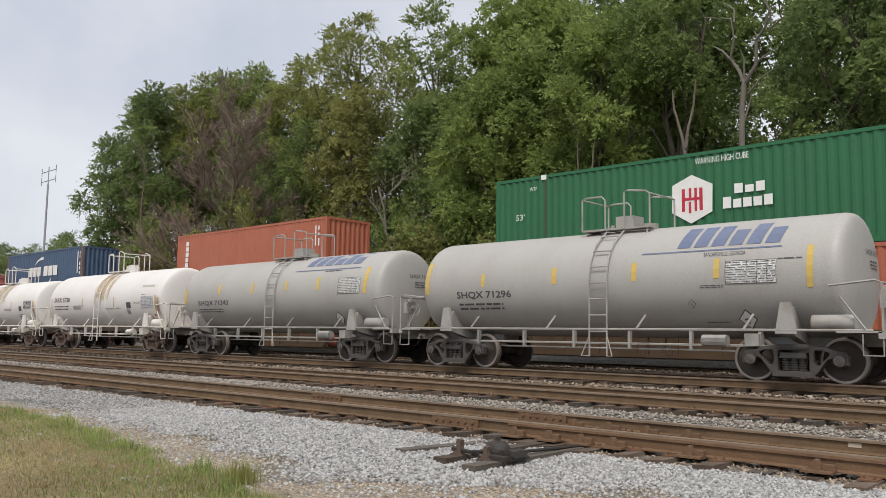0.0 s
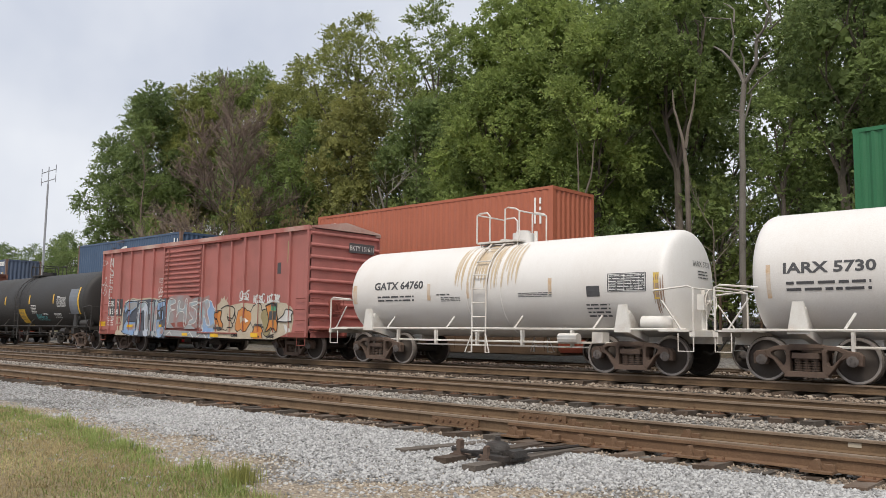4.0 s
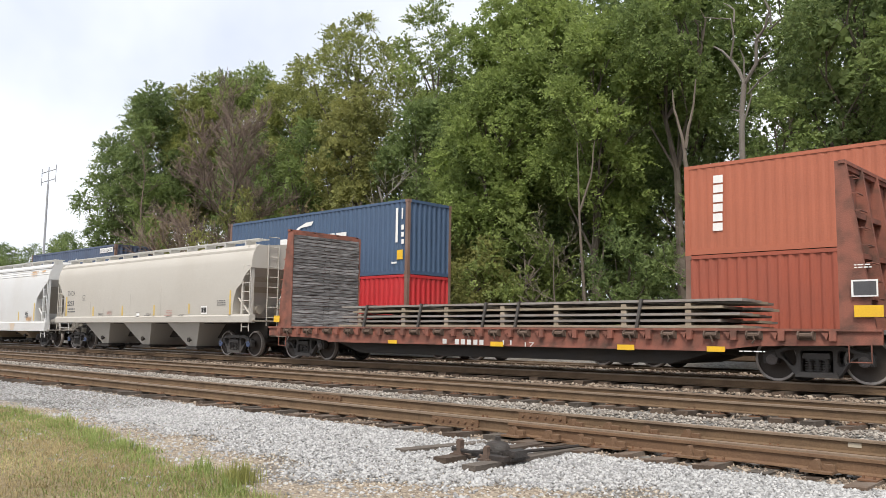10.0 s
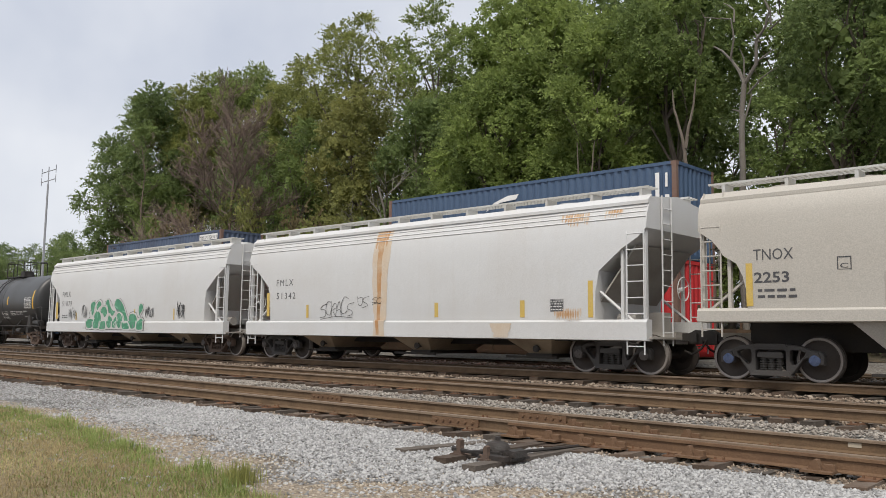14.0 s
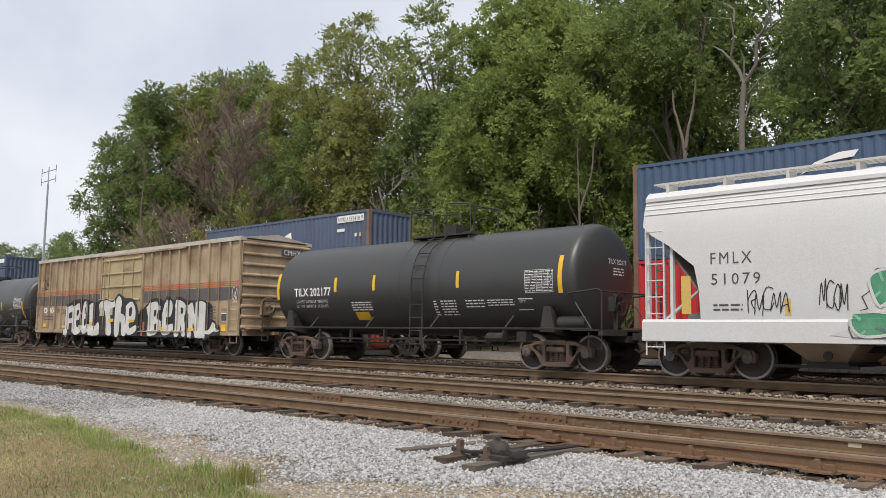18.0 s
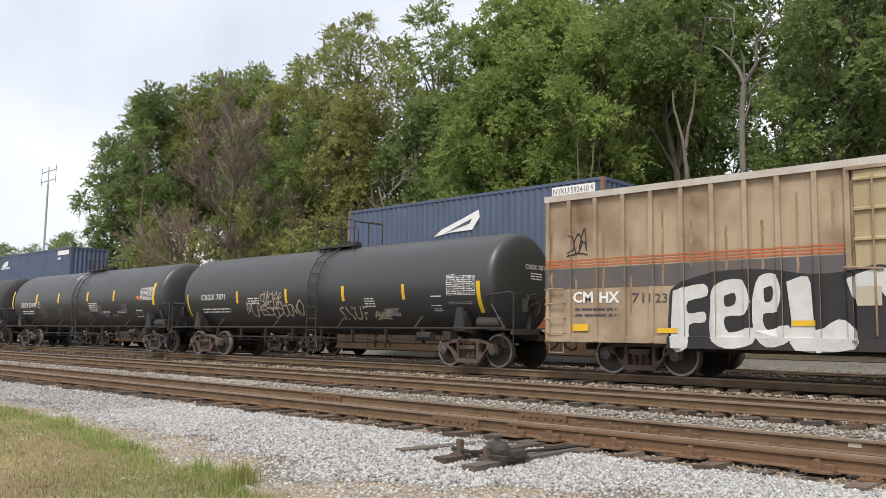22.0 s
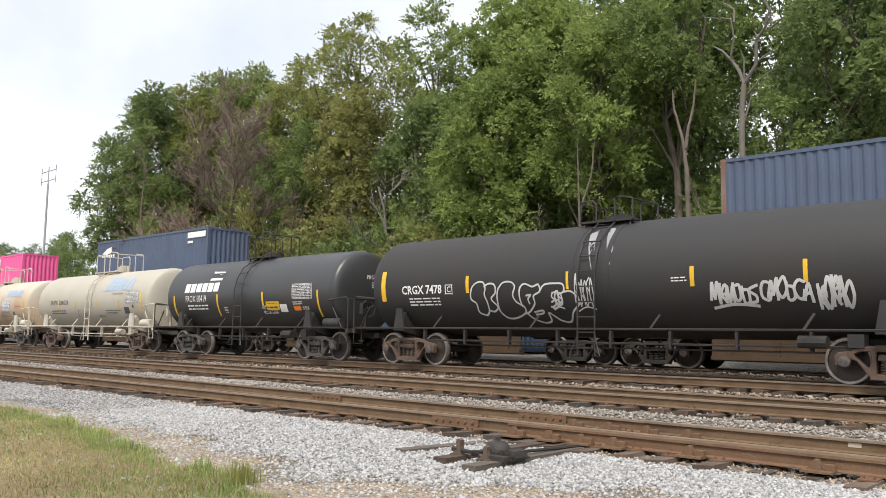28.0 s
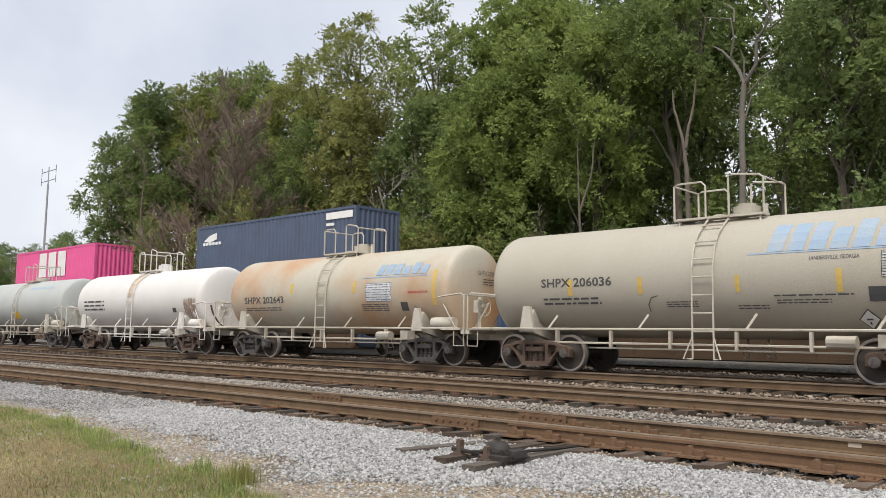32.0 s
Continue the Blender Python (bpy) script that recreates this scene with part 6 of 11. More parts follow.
WHEEL_MESH = {}
for key in ("grey_steel", "white_steel", "cream_steel", "black_steel", "box_red_dark", "box_tan", "flat_red", "hop_white", "hop_grey"):
    b2 = BRAKE_WHEEL.copy()
    WHEEL_MESH[M[key].name] = finish("brake_wheel", b2, M[key])
BRAKE_WHEEL.free()


def boxcar(cx, tc, x0, x1, eave, floor, skin, steel, label, door, ribs, roof, tone, door_mat, rib_w=0.09, horiz_ends=9, door_lines=14, stripes=False):
    """A ribbed boxcar; x0, x1 are the ends of the body from its middle."""
    car = thing("boxcar", pose(cx, NEAR_Y, 0), label, "boxcar", "boxcars of the freight train")
    NEAR_CARS.append((car, cx))
    ys = 1.5
    bm = bmesh.new()
    box(bm, x0 + 0.06, x1 - 0.06, -ys + 0.04, ys - 0.04, floor + 0.06, eave)
    body = part("body", bm, skin, car)
    for sy in (-1, 1):
        bm = bmesh.new()
        y0, y1 = sorted((sy * (ys - 0.045), sy * ys))
        box(bm, x0, x1, y0, y1, floor + 0.14, eave - 0.02)
        part("side_sheet", bm, skin, car)
        for rx_ in ribs:
            bm = bmesh.new()
            ya, yb = sorted((sy * ys, sy * (ys + 0.085)))
            box(bm, rx_ - rib_w / 2, rx_ + rib_w / 2, ya, yb, floor + 0.02, eave - 0.03)
            part("side_post", bm, skin, car, bevel=0.012)
        bm = bmesh.new()
        ya, yb = sorted((sy * (ys - 0.1), sy * (ys + 0.07)))
        box(bm, x0, x1, ya, yb, floor, floor + 0.16)
        box(bm, door[0] - 0.5, door[1] + 0.5, ya, yb, floor - 0.08, floor + 0.06)
        part("side_sill", bm, steel, car, bevel=0.012)
        bm = bmesh.new()
        ya, yb = sorted((sy * (ys - 0.15), sy * (ys + 0.09)))
        prism_x(bm, [(ya, eave - 0.05), (yb, eave - 0.05), (yb, eave + 0.07), (ya, eave + 0.10)], x0 - 0.02, x1 + 0.02)
        part("roof_edge", bm, roof, car)
        # door with pressed ridges
        bm = bmesh.new()
        prof = [(sy * (ys + 0.02), floor + 0.14), (sy * (ys + 0.07), floor + 0.14)]
        for i in range(door_lines):
            z = floor + 0.3 + (eave - floor - 0.6) * i / (door_lines - 1)
            prof += [(sy * (ys + 0.07), z - 0.05), (sy * (ys + 0.125), z - 0.028), (sy * (ys + 0.125), z + 0.012), (sy * (ys + 0.07), z + 0.04)]
        prof += [(sy * (ys + 0.07), eave - 0.13), (sy * (ys + 0.02), eave - 0.13)]
        prism_x(bm, prof, door[0], door[1])
        dr = part("sliding_door", bm, door_mat, car, "ridged sliding door")
        bm = bmesh.new()
        tube(bm, [(door[0] + 0.35, sy * (ys + 0.15), floor + 0.2), (door[0] + 0.35, sy * (ys + 0.15), eave - 0.2)], 0.022, 5)
        tube(bm, [(door[0] - 0.2, sy * (ys + 0.13), floor + 1.5), (door[0] + 0.5, sy * (ys + 0.16), floor + 1.45)], 0.025, 5)
        part("door_lock_bar", bm, steel, dr)
        if door_lines < 8:
            for q in (0.18, 0.55, 0.8):
                bm = bmesh.new()
                xq = door[0] + (door[1] - door[0]) * q
                tube(bm, [(xq, sy * (ys + 0.1), floor + 0.2), (xq, sy * (ys + 0.1), eave - 0.2)], 0.026, 6)
                part("lock_rod", bm, door_mat, dr)
        bm = bmesh.new()
        box(bm, door[0] - 0.1, door[1] * 2 - door[0], *sorted((sy * (ys + 0.03), sy * (ys + 0.12))), eave - 0.12, eave - 0.05)
        part("door_track", bm, steel, car)
        bm = bmesh.new()
        box(bm, door[0] - 0.1, door[1] * 2 - door[0], *sorted((sy * (ys + 0.03), sy * (ys + 0.12))), floor + 0.09, floor + 0.13)
        part("door_track", bm, steel, car)
    for s, xe in ((-1, x0), (1, x1)):
        bm = bmesh.new()
        xa, xb = sorted((xe, xe - s * 0.05))
        prof = [(xa if s > 0 else xb, floor), (xe, floor)]
        for i in range(horiz_ends):
            z = floor + 0.3 + (eave - floor - 0.45) * i / (horiz_ends - 1)
            prof += [(xe, z - 0.075), (xe + s * 0.05, z - 0.02), (xe + s * 0.05, z + 0.02), (xe, z + 0.075)]
        prof += [(xe, eave + 0.05), (xa if s > 0 else xb, eave + 0.05)]
        prism(bm, prof, -ys, ys)
        part("corrugated_end", bm, skin, car)
        for sy in (-1, 1):
            xl0, xl1 = (xe - s * 0.08, xe - s * 0.55)
            for i in range(4):
                z = floor + 0.2 + 0.36 * i
                for pts in ([(xl0, sy * ys, z), (xl0, sy * (ys + 0.1), z), (xl1, sy * (ys + 0.1), z), (xl1, sy * ys, z)],
                            [(xe, sy * (ys - 0.1), z), (xe + s * 0.14, sy * (ys - 0.1), z), (xe + s * 0.14, sy * (ys - 0.55), z), (xe, sy * (ys - 0.55), z)]):
                    bm = bmesh.new()
                    tube(bm, pts, 0.016, 5)
                    part("grab_iron", bm, steel, car)
            bm = bmesh.new()
            stirrup(bm, min(xl0, xl1), sy * (ys + 0.02), floor, 0.42, 0.26)
            part("stirrup_step", bm, steel, car)
        bm = bmesh.new()
        box(bm, *sorted((xe + s * 0.02, xe + s * 0.4)), -0.3, 0.3, 0.78, 1.02)
        box(bm, *sorted((xe + s * 0.02, xe + s * 0.3)), -1.3, 1.3, 0.98, 1.03)
        part("end_platform", bm, steel, car)
    bm = bmesh.new()
    box(bm, x1 + 0.02, x1 + 0.16, -0.7, -0.3, 1.5, 1.95)
    tube(bm, [(x1 + 0.1, -0.6, 1.5), (x1 + 0.1, -0.62, 1.0)], 0.02, 5)
    part("brake_housing", bm, steel, car)
    place("brake_wheel", WHEEL_MESH[steel.name], car, pose(x1 + 0.16, -0.5, 1.85))
    bm = bmesh.new()
    prism_x(bm, [(-ys - 0.02, eave + 0.05), (0, eave + 0.28), (ys + 0.02, eave + 0.05), (ys, eave), (-ys, eave)], x0, x1)
    k = x0 + 0.5
    while k < x1:
        prism_x(bm, [(-ys - 0.02, eave + 0.08), (0, eave + 0.32), (ys + 0.02, eave + 0.08), (ys, eave + 0.03), (-ys, eave + 0.03)], k, k + 0.06)
        k += 1.1
    part("roof", bm, roof, car)
    bm = bmesh.new()
    box(bm, x0 + 0.3, x1 - 0.3, -0.22, 0.22, 0.55, floor + 0.05)
    tube(bm, [(x0 + 3, -0.9, 0.6), (x1 - 3, -0.9, 0.6)], 0.03, 5)
    tube(bm, [(0.6, -0.8, 0.55), (1.4, -0.8, 0.55)], 0.16, 10)
    box(bm, -1.2, -0.7, -0.95, -0.6, 0.45, 0.75)
    part("underframe", bm, M["under"], car)
    couplers(car, x1 + 0.1, -x0 + 0.1)
    for s in (-1, 1):
        truck(car, s * tc / 2, tone, NEAR_WHEELS)
    on = flat_side(-ys - 0.002)
    RAISED[on] = [("x", q - rib_w / 2, q + rib_w / 2, 0.085) for q in ribs] + [("x", door[0], door[1], 0.124), ("z", floor - 0.1, floor + 0.16, 0.07)]
    return car, on


def hopper(cx, tc, x0, x1, skin, slope, label, tone, eave=4.1, sill=0.78, sill_top=1.27, cut_at=((0.0, 3.35), (0.2, 3.15), (0.62, 2.9), (1.23, 2.41), (1.33, 1.9), (1.36, 1.3)), chute=None, steel=None, creases=True):
    """A covered hopper with bowed sides cut away over the trucks, bottom chutes and a roof walk."""
    car = thing("covered_hopper", pose(cx, NEAR_Y, 0), label, "hopper car", "covered hoppers of the freight train")
    NEAR_CARS.append((car, cx))
    ys, chute = 1.58, chute or slope
    side = [(sill + 0.02, 1.55), (1.25, 1.57), (1.8, 1.585), (2.4, 1.59), (3.0, 1.58), (3.4, 1.55), (3.7, 1.49), (eave - 0.1, 1.36), (eave, 1.22)]
    bm = bmesh.new()
    xi0, xi1 = x0 + 1.5, x1 - 1.5
    ds, zs = [q for q, _ in cut_at], [q for _, q in cut_at]

    def wide(z):
        return float(np.interp(z, [a for a, _ in side], [b for _, b in side]))
    loops = []
    for x in [x0 + d for d in ds] + [x1 - d for d in ds[::-1]]:
        d = min(x - x0, x1 - x)
        c = float(np.interp(d, ds, zs)) if d < ds[-1] - 0.001 else sill_top - 0.1
        zz = [max(z, c + 0.001 * i) for i, (z, y) in enumerate(side)]
        loops.append([(x, -wide(z), z) for z in zz] + [(x, 0, eave + 0.14)] + [(x, wide(z), z) for z in zz[::-1]])
    rings(bm, loops)
    body = part("body", bm, skin, car, smooth=True)
    for sy in (-1, 1):
        bm = bmesh.new()
        lo_y, hi_y = sorted((sy * 1.36, sy * 1.615))
        prism_x(bm, [(sy * 1.36, sill), (sy * 1.615, sill + 0.02), (sy * 1.615, sill_top - 0.06), (sy * 1.56, sill_top), (sy * 1.36, sill_top)][::sy], x0 - 0.02, x1 + 0.02)
        part("side_sill", bm, skin, car, bevel=0.01)
        bm = bmesh.new()
        prism_x(bm, [(sy * 1.24, eave - 0.02), (sy * 1.43, eave - 0.17), (sy * 1.43, eave - 0.09), (sy * 1.27, eave + 0.05)][::sy], x0, x1)
        part("roof_rail", bm, skin, car)
        if creases:
            for z in (eave - 0.25, eave - 0.36, eave - 0.48):
                bm = bmesh.new()
                prism_x(bm, [(sy * (wide(z - 0.03) - 0.01), z - 0.03), (sy * (wide(z) + 0.022), z), (sy * (wide(z + 0.03) - 0.01), z + 0.03)][::sy], x0 + 0.03, x1 - 0.03)
                part("side_crease", bm, skin, car)
    for s, xe in ((-1, x0), (1, x1)):
        bm = bmesh.new()
        # slope sheet and end posts
        a = [bm.verts.new((xe - s * d, y, z)) for d, z in ((0.35, eave - 1.1), (1.95, sill + 0.1)) for y in (-1.34, 1.34)]
        b = [bm.verts.new((xe - s * (d + 0.05), y, z)) for d, z in ((0.35, eave - 1.1), (1.95, sill + 0.1)) for y in (-1.34, 1.34)]
        for f in ((a[0], a[1], a[3], a[2]), (b[0], b[2], b[3], b[1]), (a[0], a[2], b[2], b[0]), (a[1], b[1], b[3], a[3])):
            bm.faces.new(f)
        part("slope_sheet", bm, slope, car, "dusty end slope sheet, shade-toned on white hoppers")
        for sy in (-1, 1):
            for d in (0.04, 0.62):
                bm = bmesh.new()
                box(bm, *sorted((xe - s * d, xe - s * (d + 0.07))), *sorted((sy * 1.4, sy * 1.5)), sill + 0.1, eave - 0.5 if d < 0.1 else eave - 1.2)
                part("end_post", bm, steel or skin, car)
            bm = bmesh.new()
            ladder(bm, xe - s * 0.06, xe - s * 0.5, sill - 0.3, eave + 0.05, lambda z: sy * (1.56 if z < 3.3 else 1.56 - 0.3 * (z - 3.3)), 10, 0.015, 0.02)
            part("side_ladder", bm, steel or skin, car)
            bm = bmesh.new()
            tube(bm, [(xe - s * 0.1, sy * 1.4, sill + 0.2), (xe - s * 1.3, sy * 1.4, sill + 1.15)], 0.04, 5)
            part("end_brace", bm, steel or skin, car)
        bm = bmesh.new()
        for y in (-0.9, -0.45):
            tube(bm, [(xe + s * 0.05, y, sill - 0.1), (xe + s * 0.05, y, eave + 0.06)], 0.02, 5)
        for i in range(9):
            z = sill + 0.2 + 0.36 * i
            tube(bm, [(xe + s * 0.05, -0.9, z), (xe + s * 0.05, -0.45, z)], 0.015, 5)
        part("end_ladder", bm, steel or skin, car)
        bm = bmesh.new()
        box(bm, *sorted((xe + s * 0.1, xe - s * 0.55)), -1.5, 1.5, sill + 0.05, sill + 0.1)
        box(bm, *sorted((xe + s * 0.05, xe - s * 2.0)), -0.3, 0.3, 0.72, 1.0)
        tube(bm, [(xe - s * 0.7, -0.7, sill + 0.5), (xe - s * 1.2, -0.7, sill + 0.5)], 0.16, 10)
        box(bm, *sorted((xe - s * 0.5, xe - s * 0.9)), 0.1, 0.5, sill + 0.2, sill + 0.7)
        part("end_platform", bm, slope, car)
    place("brake_wheel", WHEEL_MESH[M["hop_white"].name], car, pose(x1 + 0.12, -0.2, 2.0))
    # chutes
    n = 3 if tc > 12.9 else 3
    span = (xi1 - xi0) / n
    for i in range(n):
        c = (-3.7, 0.0, 3.7)[i] if sill > 1 else (-4.07, 0.19, 4.42)[i]
        bm = bmesh.new()
        t, q = (1.25, 0.3) if sill > 1 else (0.74, 0.34)
        lo, hi = 0.3 if sill > 1 else 0.42, sill + 0.04
        yl = 1.05 if sill > 1 else 0.95
        a = [bm.verts.new(v) for v in ((c - t, -1.5, hi), (c + t, -1.5, hi), (c + t, 1.5, hi), (c - t, 1.5, hi))]
        b = [bm.verts.new(v) for v in ((c - q, -yl, lo), (c + q, -yl, lo), (c + q, yl, lo), (c - q, yl, lo))]
        for k in range(4):
            j = (k + 1) % 4
            bm.faces.new((a[k], a[j], b[j], b[k]))
        bm.faces.new(b)
        ch = part("discharge_chute", bm, chute, car)
        bm = bmesh.new()
        box(bm, c - q - 0.06, c + q + 0.06, -yl - 0.07, yl + 0.07, lo - 0.09, lo + 0.01)
        box(bm, c - q - 0.7, c + q + 0.25, -yl - 0.11, -yl - 0.03, lo - 0.12, lo - 0.06)
        tube(bm, [(c + 0.1, -1.25, 0.55), (c + 0.1, 1.25, 0.55)], 0.04, 6)
        disc(bm, (c + 0.1, -1.3, 0.55), "y", 0.09, 0.06, 10)
        part("outlet_gate", bm, M["under"], ch)
    bm = bmesh.new()
    box(bm, x0 + 0.6, x1 - 0.6, -0.34, 0.34, 0.62, sill + 0.1)
    box(bm, x0 + 1.9, x1 - 1.9, -1.3, 1.3, sill - 0.02, sill + 0.3)
    part("centre_sill", bm, M["under"], car)
    # roof walk, hatches
    for y in (-1.0, 1.0):
        bm = bmesh.new()
        for e in (-0.21, -0.07, 0.07, 0.21):
            box(bm, x0 + 0.1, x1 - 0.1, y + e - 0.012, y + e + 0.012, eave + 0.23, eave + 0.275)
        k = x0 + 0.12
        while k < x1 - 0.12:
            box(bm, k, k + 0.028, y - 0.198, y + 0.198, eave + 0.245, eave + 0.27)
            k += 0.11
        part("roof_walk", bm, M["walk"], car, "galvanised roof walkway grating")
        k = x0 + 0.4
        while k < x1:
            bm = bmesh.new()
            box(bm, k, k + 0.07, y - 0.215, y + 0.215, eave - 0.05, eave + 0.228)
            part("walk_bracket", bm, M["walk"], car)
            k += 1.35
    k = x0 + 1.4
    while k < x1 - 1.0:
        bm = bmesh.new()
        disc(bm, (k, 0, eave + 0.08), "z", 0.42, 0.16, 16)
        part("roof_hatch", bm, skin, car, smooth=True)
        k += 1.6
    couplers(car, x1 + 0.1, -x0 + 0.1)
    for s in (-1, 1):
        truck(car, s * tc / 2, tone, NEAR_WHEELS)
    on = lambda x, z, off: (x, -(wide(z) + off), z)
    RAISED[on] = [("z", sill - 0.1, sill_top, 0.062)]
    return car, on


def end_side(xe):
    """The end face that looks towards +x: marks in (y, z)."""
    return lambda x, z, off: (xe + off, x, z)


def bulkhead_flat(cx, tc, x0, x1, label):
    car = thing("bulkhead_flatcar", pose(cx, NEAR_Y, 0), label, "flatcar")
    NEAR_CARS.append((car, cx))
    st, ys = M["flat_red"], 1.5
    bm = bmesh.new()
    box(bm, x0, x1, -ys + 0.06, ys - 0.06, 0.98, 1.06)
    deck = part("deck", bm, M["plank"], car, "worn deck planks")
    for sy in (-1, 1):
        bm = bmesh.new()
        prism(bm, [(x0, 1.08), (x1, 1.08), (x1, 0.78), (x1 - 2.4, 0.72), (x1 - 3.4, 0.6), (x0 + 3.4, 0.6), (x0 + 2.4, 0.72), (x0, 0.78)], *sorted((sy * ys, sy * (ys - 0.06))))
        box(bm, x0, x1, *sorted((sy * ys, sy * (ys + 0.05))), 1.03, 1.08)
        box(bm, x0 + 3.2, x1 - 3.2, *sorted((sy * ys, sy * (ys + 0.05))), 0.6, 0.65)
        part("side_sill", bm, st, car)
        k = x0 + 0.7
        while k < x1 - 0.3:
            bm = bmesh.new()
            box(bm, k - 0.06, k + 0.06, *sorted((sy * ys, sy * (ys + 0.10))), 0.84, 1.03)
            part("stake_pocket", bm, st, car, bevel=0.01)
            bm = bmesh.new()
            prism(bm, [(k - 0.22, 1.0), (k - 0.12, 0.86), (k - 0.08, 1.0)], *sorted((sy * (ys + 0.0), sy * (ys + 0.06))))
            part("stake_gusset", bm, st, car)
            if sy < 0 and k < x1 - 1.2:
                rb = random.Random(int(k * 100))
                bm = bmesh.new()
                c = k + 0.48 + rb.uniform(-0.08, 0.08)
                tube(bm, [(c - 0.13, -ys - 0.06, 0.945), (c + 0.13, -ys - 0.06, 0.945)], 0.052, 8)
                disc(bm, (c - 0.15, -ys - 0.06, 0.945), "x", 0.085, 0.03, 8)
                disc(bm, (c + 0.12, -ys - 0.06, 0.945), "x", 0.085, 0.03, 8)
                box(bm, c - 0.17, c + 0.17, -ys - 0.02, -ys, 0.85, 1.02)
                if rb.random() < 0.55:
                    tube(bm, [(c, -ys - 0.11, 0.95), (c + 0.03, -ys - 0.10, 0.85), (c + rb.uniform(-0.08, 0.08), -ys - 0.08, 0.78)], 0.02, 5)
                part("tie_down_winch", bm, M["truck_brown"], car, "rusty tie-down winch")
            k += 0.98
    # bulkheads: ribbed steel frames
    top = 4.33
    for s, xe in ((-1, x0 + 1.1), (1, x1 - 0.75)):
        bm = bmesh.new()
        th = 0.14
        if s > 0:
            box(bm, xe, xe + 0.08, -1.5, 1.5, 1.06, top)
        bh = part("bulkhead", bm, st, car, "tall ribbed steel end bulkhead") if s > 0 else None
        if s < 0:
            box(bm, xe - 0.08, xe, -1.5, 1.5, 1.06, top - 0.06)
            bh = part("bulkhead", bm, st, car, "tall end bulkhead lined with grey planks")
            rp = random.Random(8)
            z = 1.08
            while z < top - 0.16:
                w = rp.uniform(0.085, 0.135)
                bm = bmesh.new()
                cut = [-1.46 + rp.uniform(0, 0.03)] + [-1.46 + 0.365 * k + rp.uniform(-0.06, 0.06) for k in range(1, 8)] + [1.46 - rp.uniform(0, 0.03)]
                rings(bm, [[(0.0, y, z + rp.uniform(0, 0.012)), (0.05 + rp.uniform(-0.01, 0.012), y, z + rp.uniform(0, 0.014)), (0.05 + rp.uniform(-0.01, 0.012), y, z + w - rp.uniform(0.004, 0.02)), (0.0, y, z + w - 0.006)] for y in cut])
                part("lining_plank", bm, M["weathered"], bh, m=pose(xe + 0.003, 0, 0))
                z += w
            for y in (-0.12, 0.12):
                bm = bmesh.new()
                z = 1.14
                while z < top - 0.2:
                    disc(bm, (xe + 0.055, y + rp.uniform(-0.03, 0.03), z), "x", 0.016, 0.014, 6)
                    z += rp.uniform(0.08, 0.16)
                tagged(part("plank_bolts", bm, M["under"], bh, "row of dark bolt heads"), kind="stuff")
            for y in (-1.5, 1.46):
                bm = bmesh.new()
                box(bm, xe + 0.002, xe + 0.075, y, y + 0.04, 1.07, top - 0.06)
                part("edge_angle", bm, st, bh)
        for y in (-1.5, -0.5, 0.5, 1.42):
            bm = bmesh.new()
            prism(bm, [(xe + s * 0.08, top), (xe + s * 0.2, top), (xe + s * 0.64, 1.06), (xe + s * 0.08, 1.06)][::int(s)], y, y + 0.08)
            part("bulkhead_gusset", bm, st, bh)
        bm = bmesh.new()
        for z in (1.7, 2.5, 3.3, top - 0.1):
            box(bm, *sorted((xe + s * 0.08, xe + s * (0.16 + (top - z) * 0.1))), -1.41, 1.41, z - 0.05, z + 0.05)
        box(bm, *sorted((xe + s * 0.08, xe + s * 0.2)), -1.53, 1.53, top - 0.06, top + 0.01)
        part("bulkhead_beam", bm, st, bh)
        for sy in (-1, 1):
            for i in range(9):
                bm = bmesh.new()
                z = 1.3 + 0.34 * i
                xx = xe + s * (0.16 + (top - z) * 0.17)
                tube(bm, [(xx, sy * 1.44, z), (xx + s * 0.1, sy * 1.47, z), (xx + s * 0.1, sy * 1.07, z), (xx, sy * 1.05, z)], 0.015, 5)
                part("grab_iron", bm, st, bh)
            bm = bmesh.new()
            stirrup(bm, xe + s * 0.35 - 0.2, sy * 1.5, 0.8, 0.4, 0.35)
            part("stirrup_step", bm, st, bh)
    bm = bmesh.new()
    box(bm, x0 + 0.2, x1 - 0.2, -0.4, 0.4, 0.5, 0.98)
    prism(bm, [(x0 + 3.2, 0.64), (x1 - 3.2, 0.64), (x1 - 4.4, 0.30), (x0 + 4.4, 0.30)], -1.25, 1.25)
    tube(bm, [(x0 + 3, -1.0, 0.66), (x1 - 3, -1.0, 0.66)], 0.03, 5)
    part("centre_sill", bm, M["under"], car)
    place("brake_wheel", WHEEL_MESH[M["flat_red"].name], car, pose(x1 + 0.05, -0.5, 1.9))
    couplers(car, x1 + 0.1, -x0 + 0.1)
    for s in (-1, 1):
        truck(car, s * tc / 2, "grey", NEAR_WHEELS)
    return car, flat_side(-ys - 0.054)


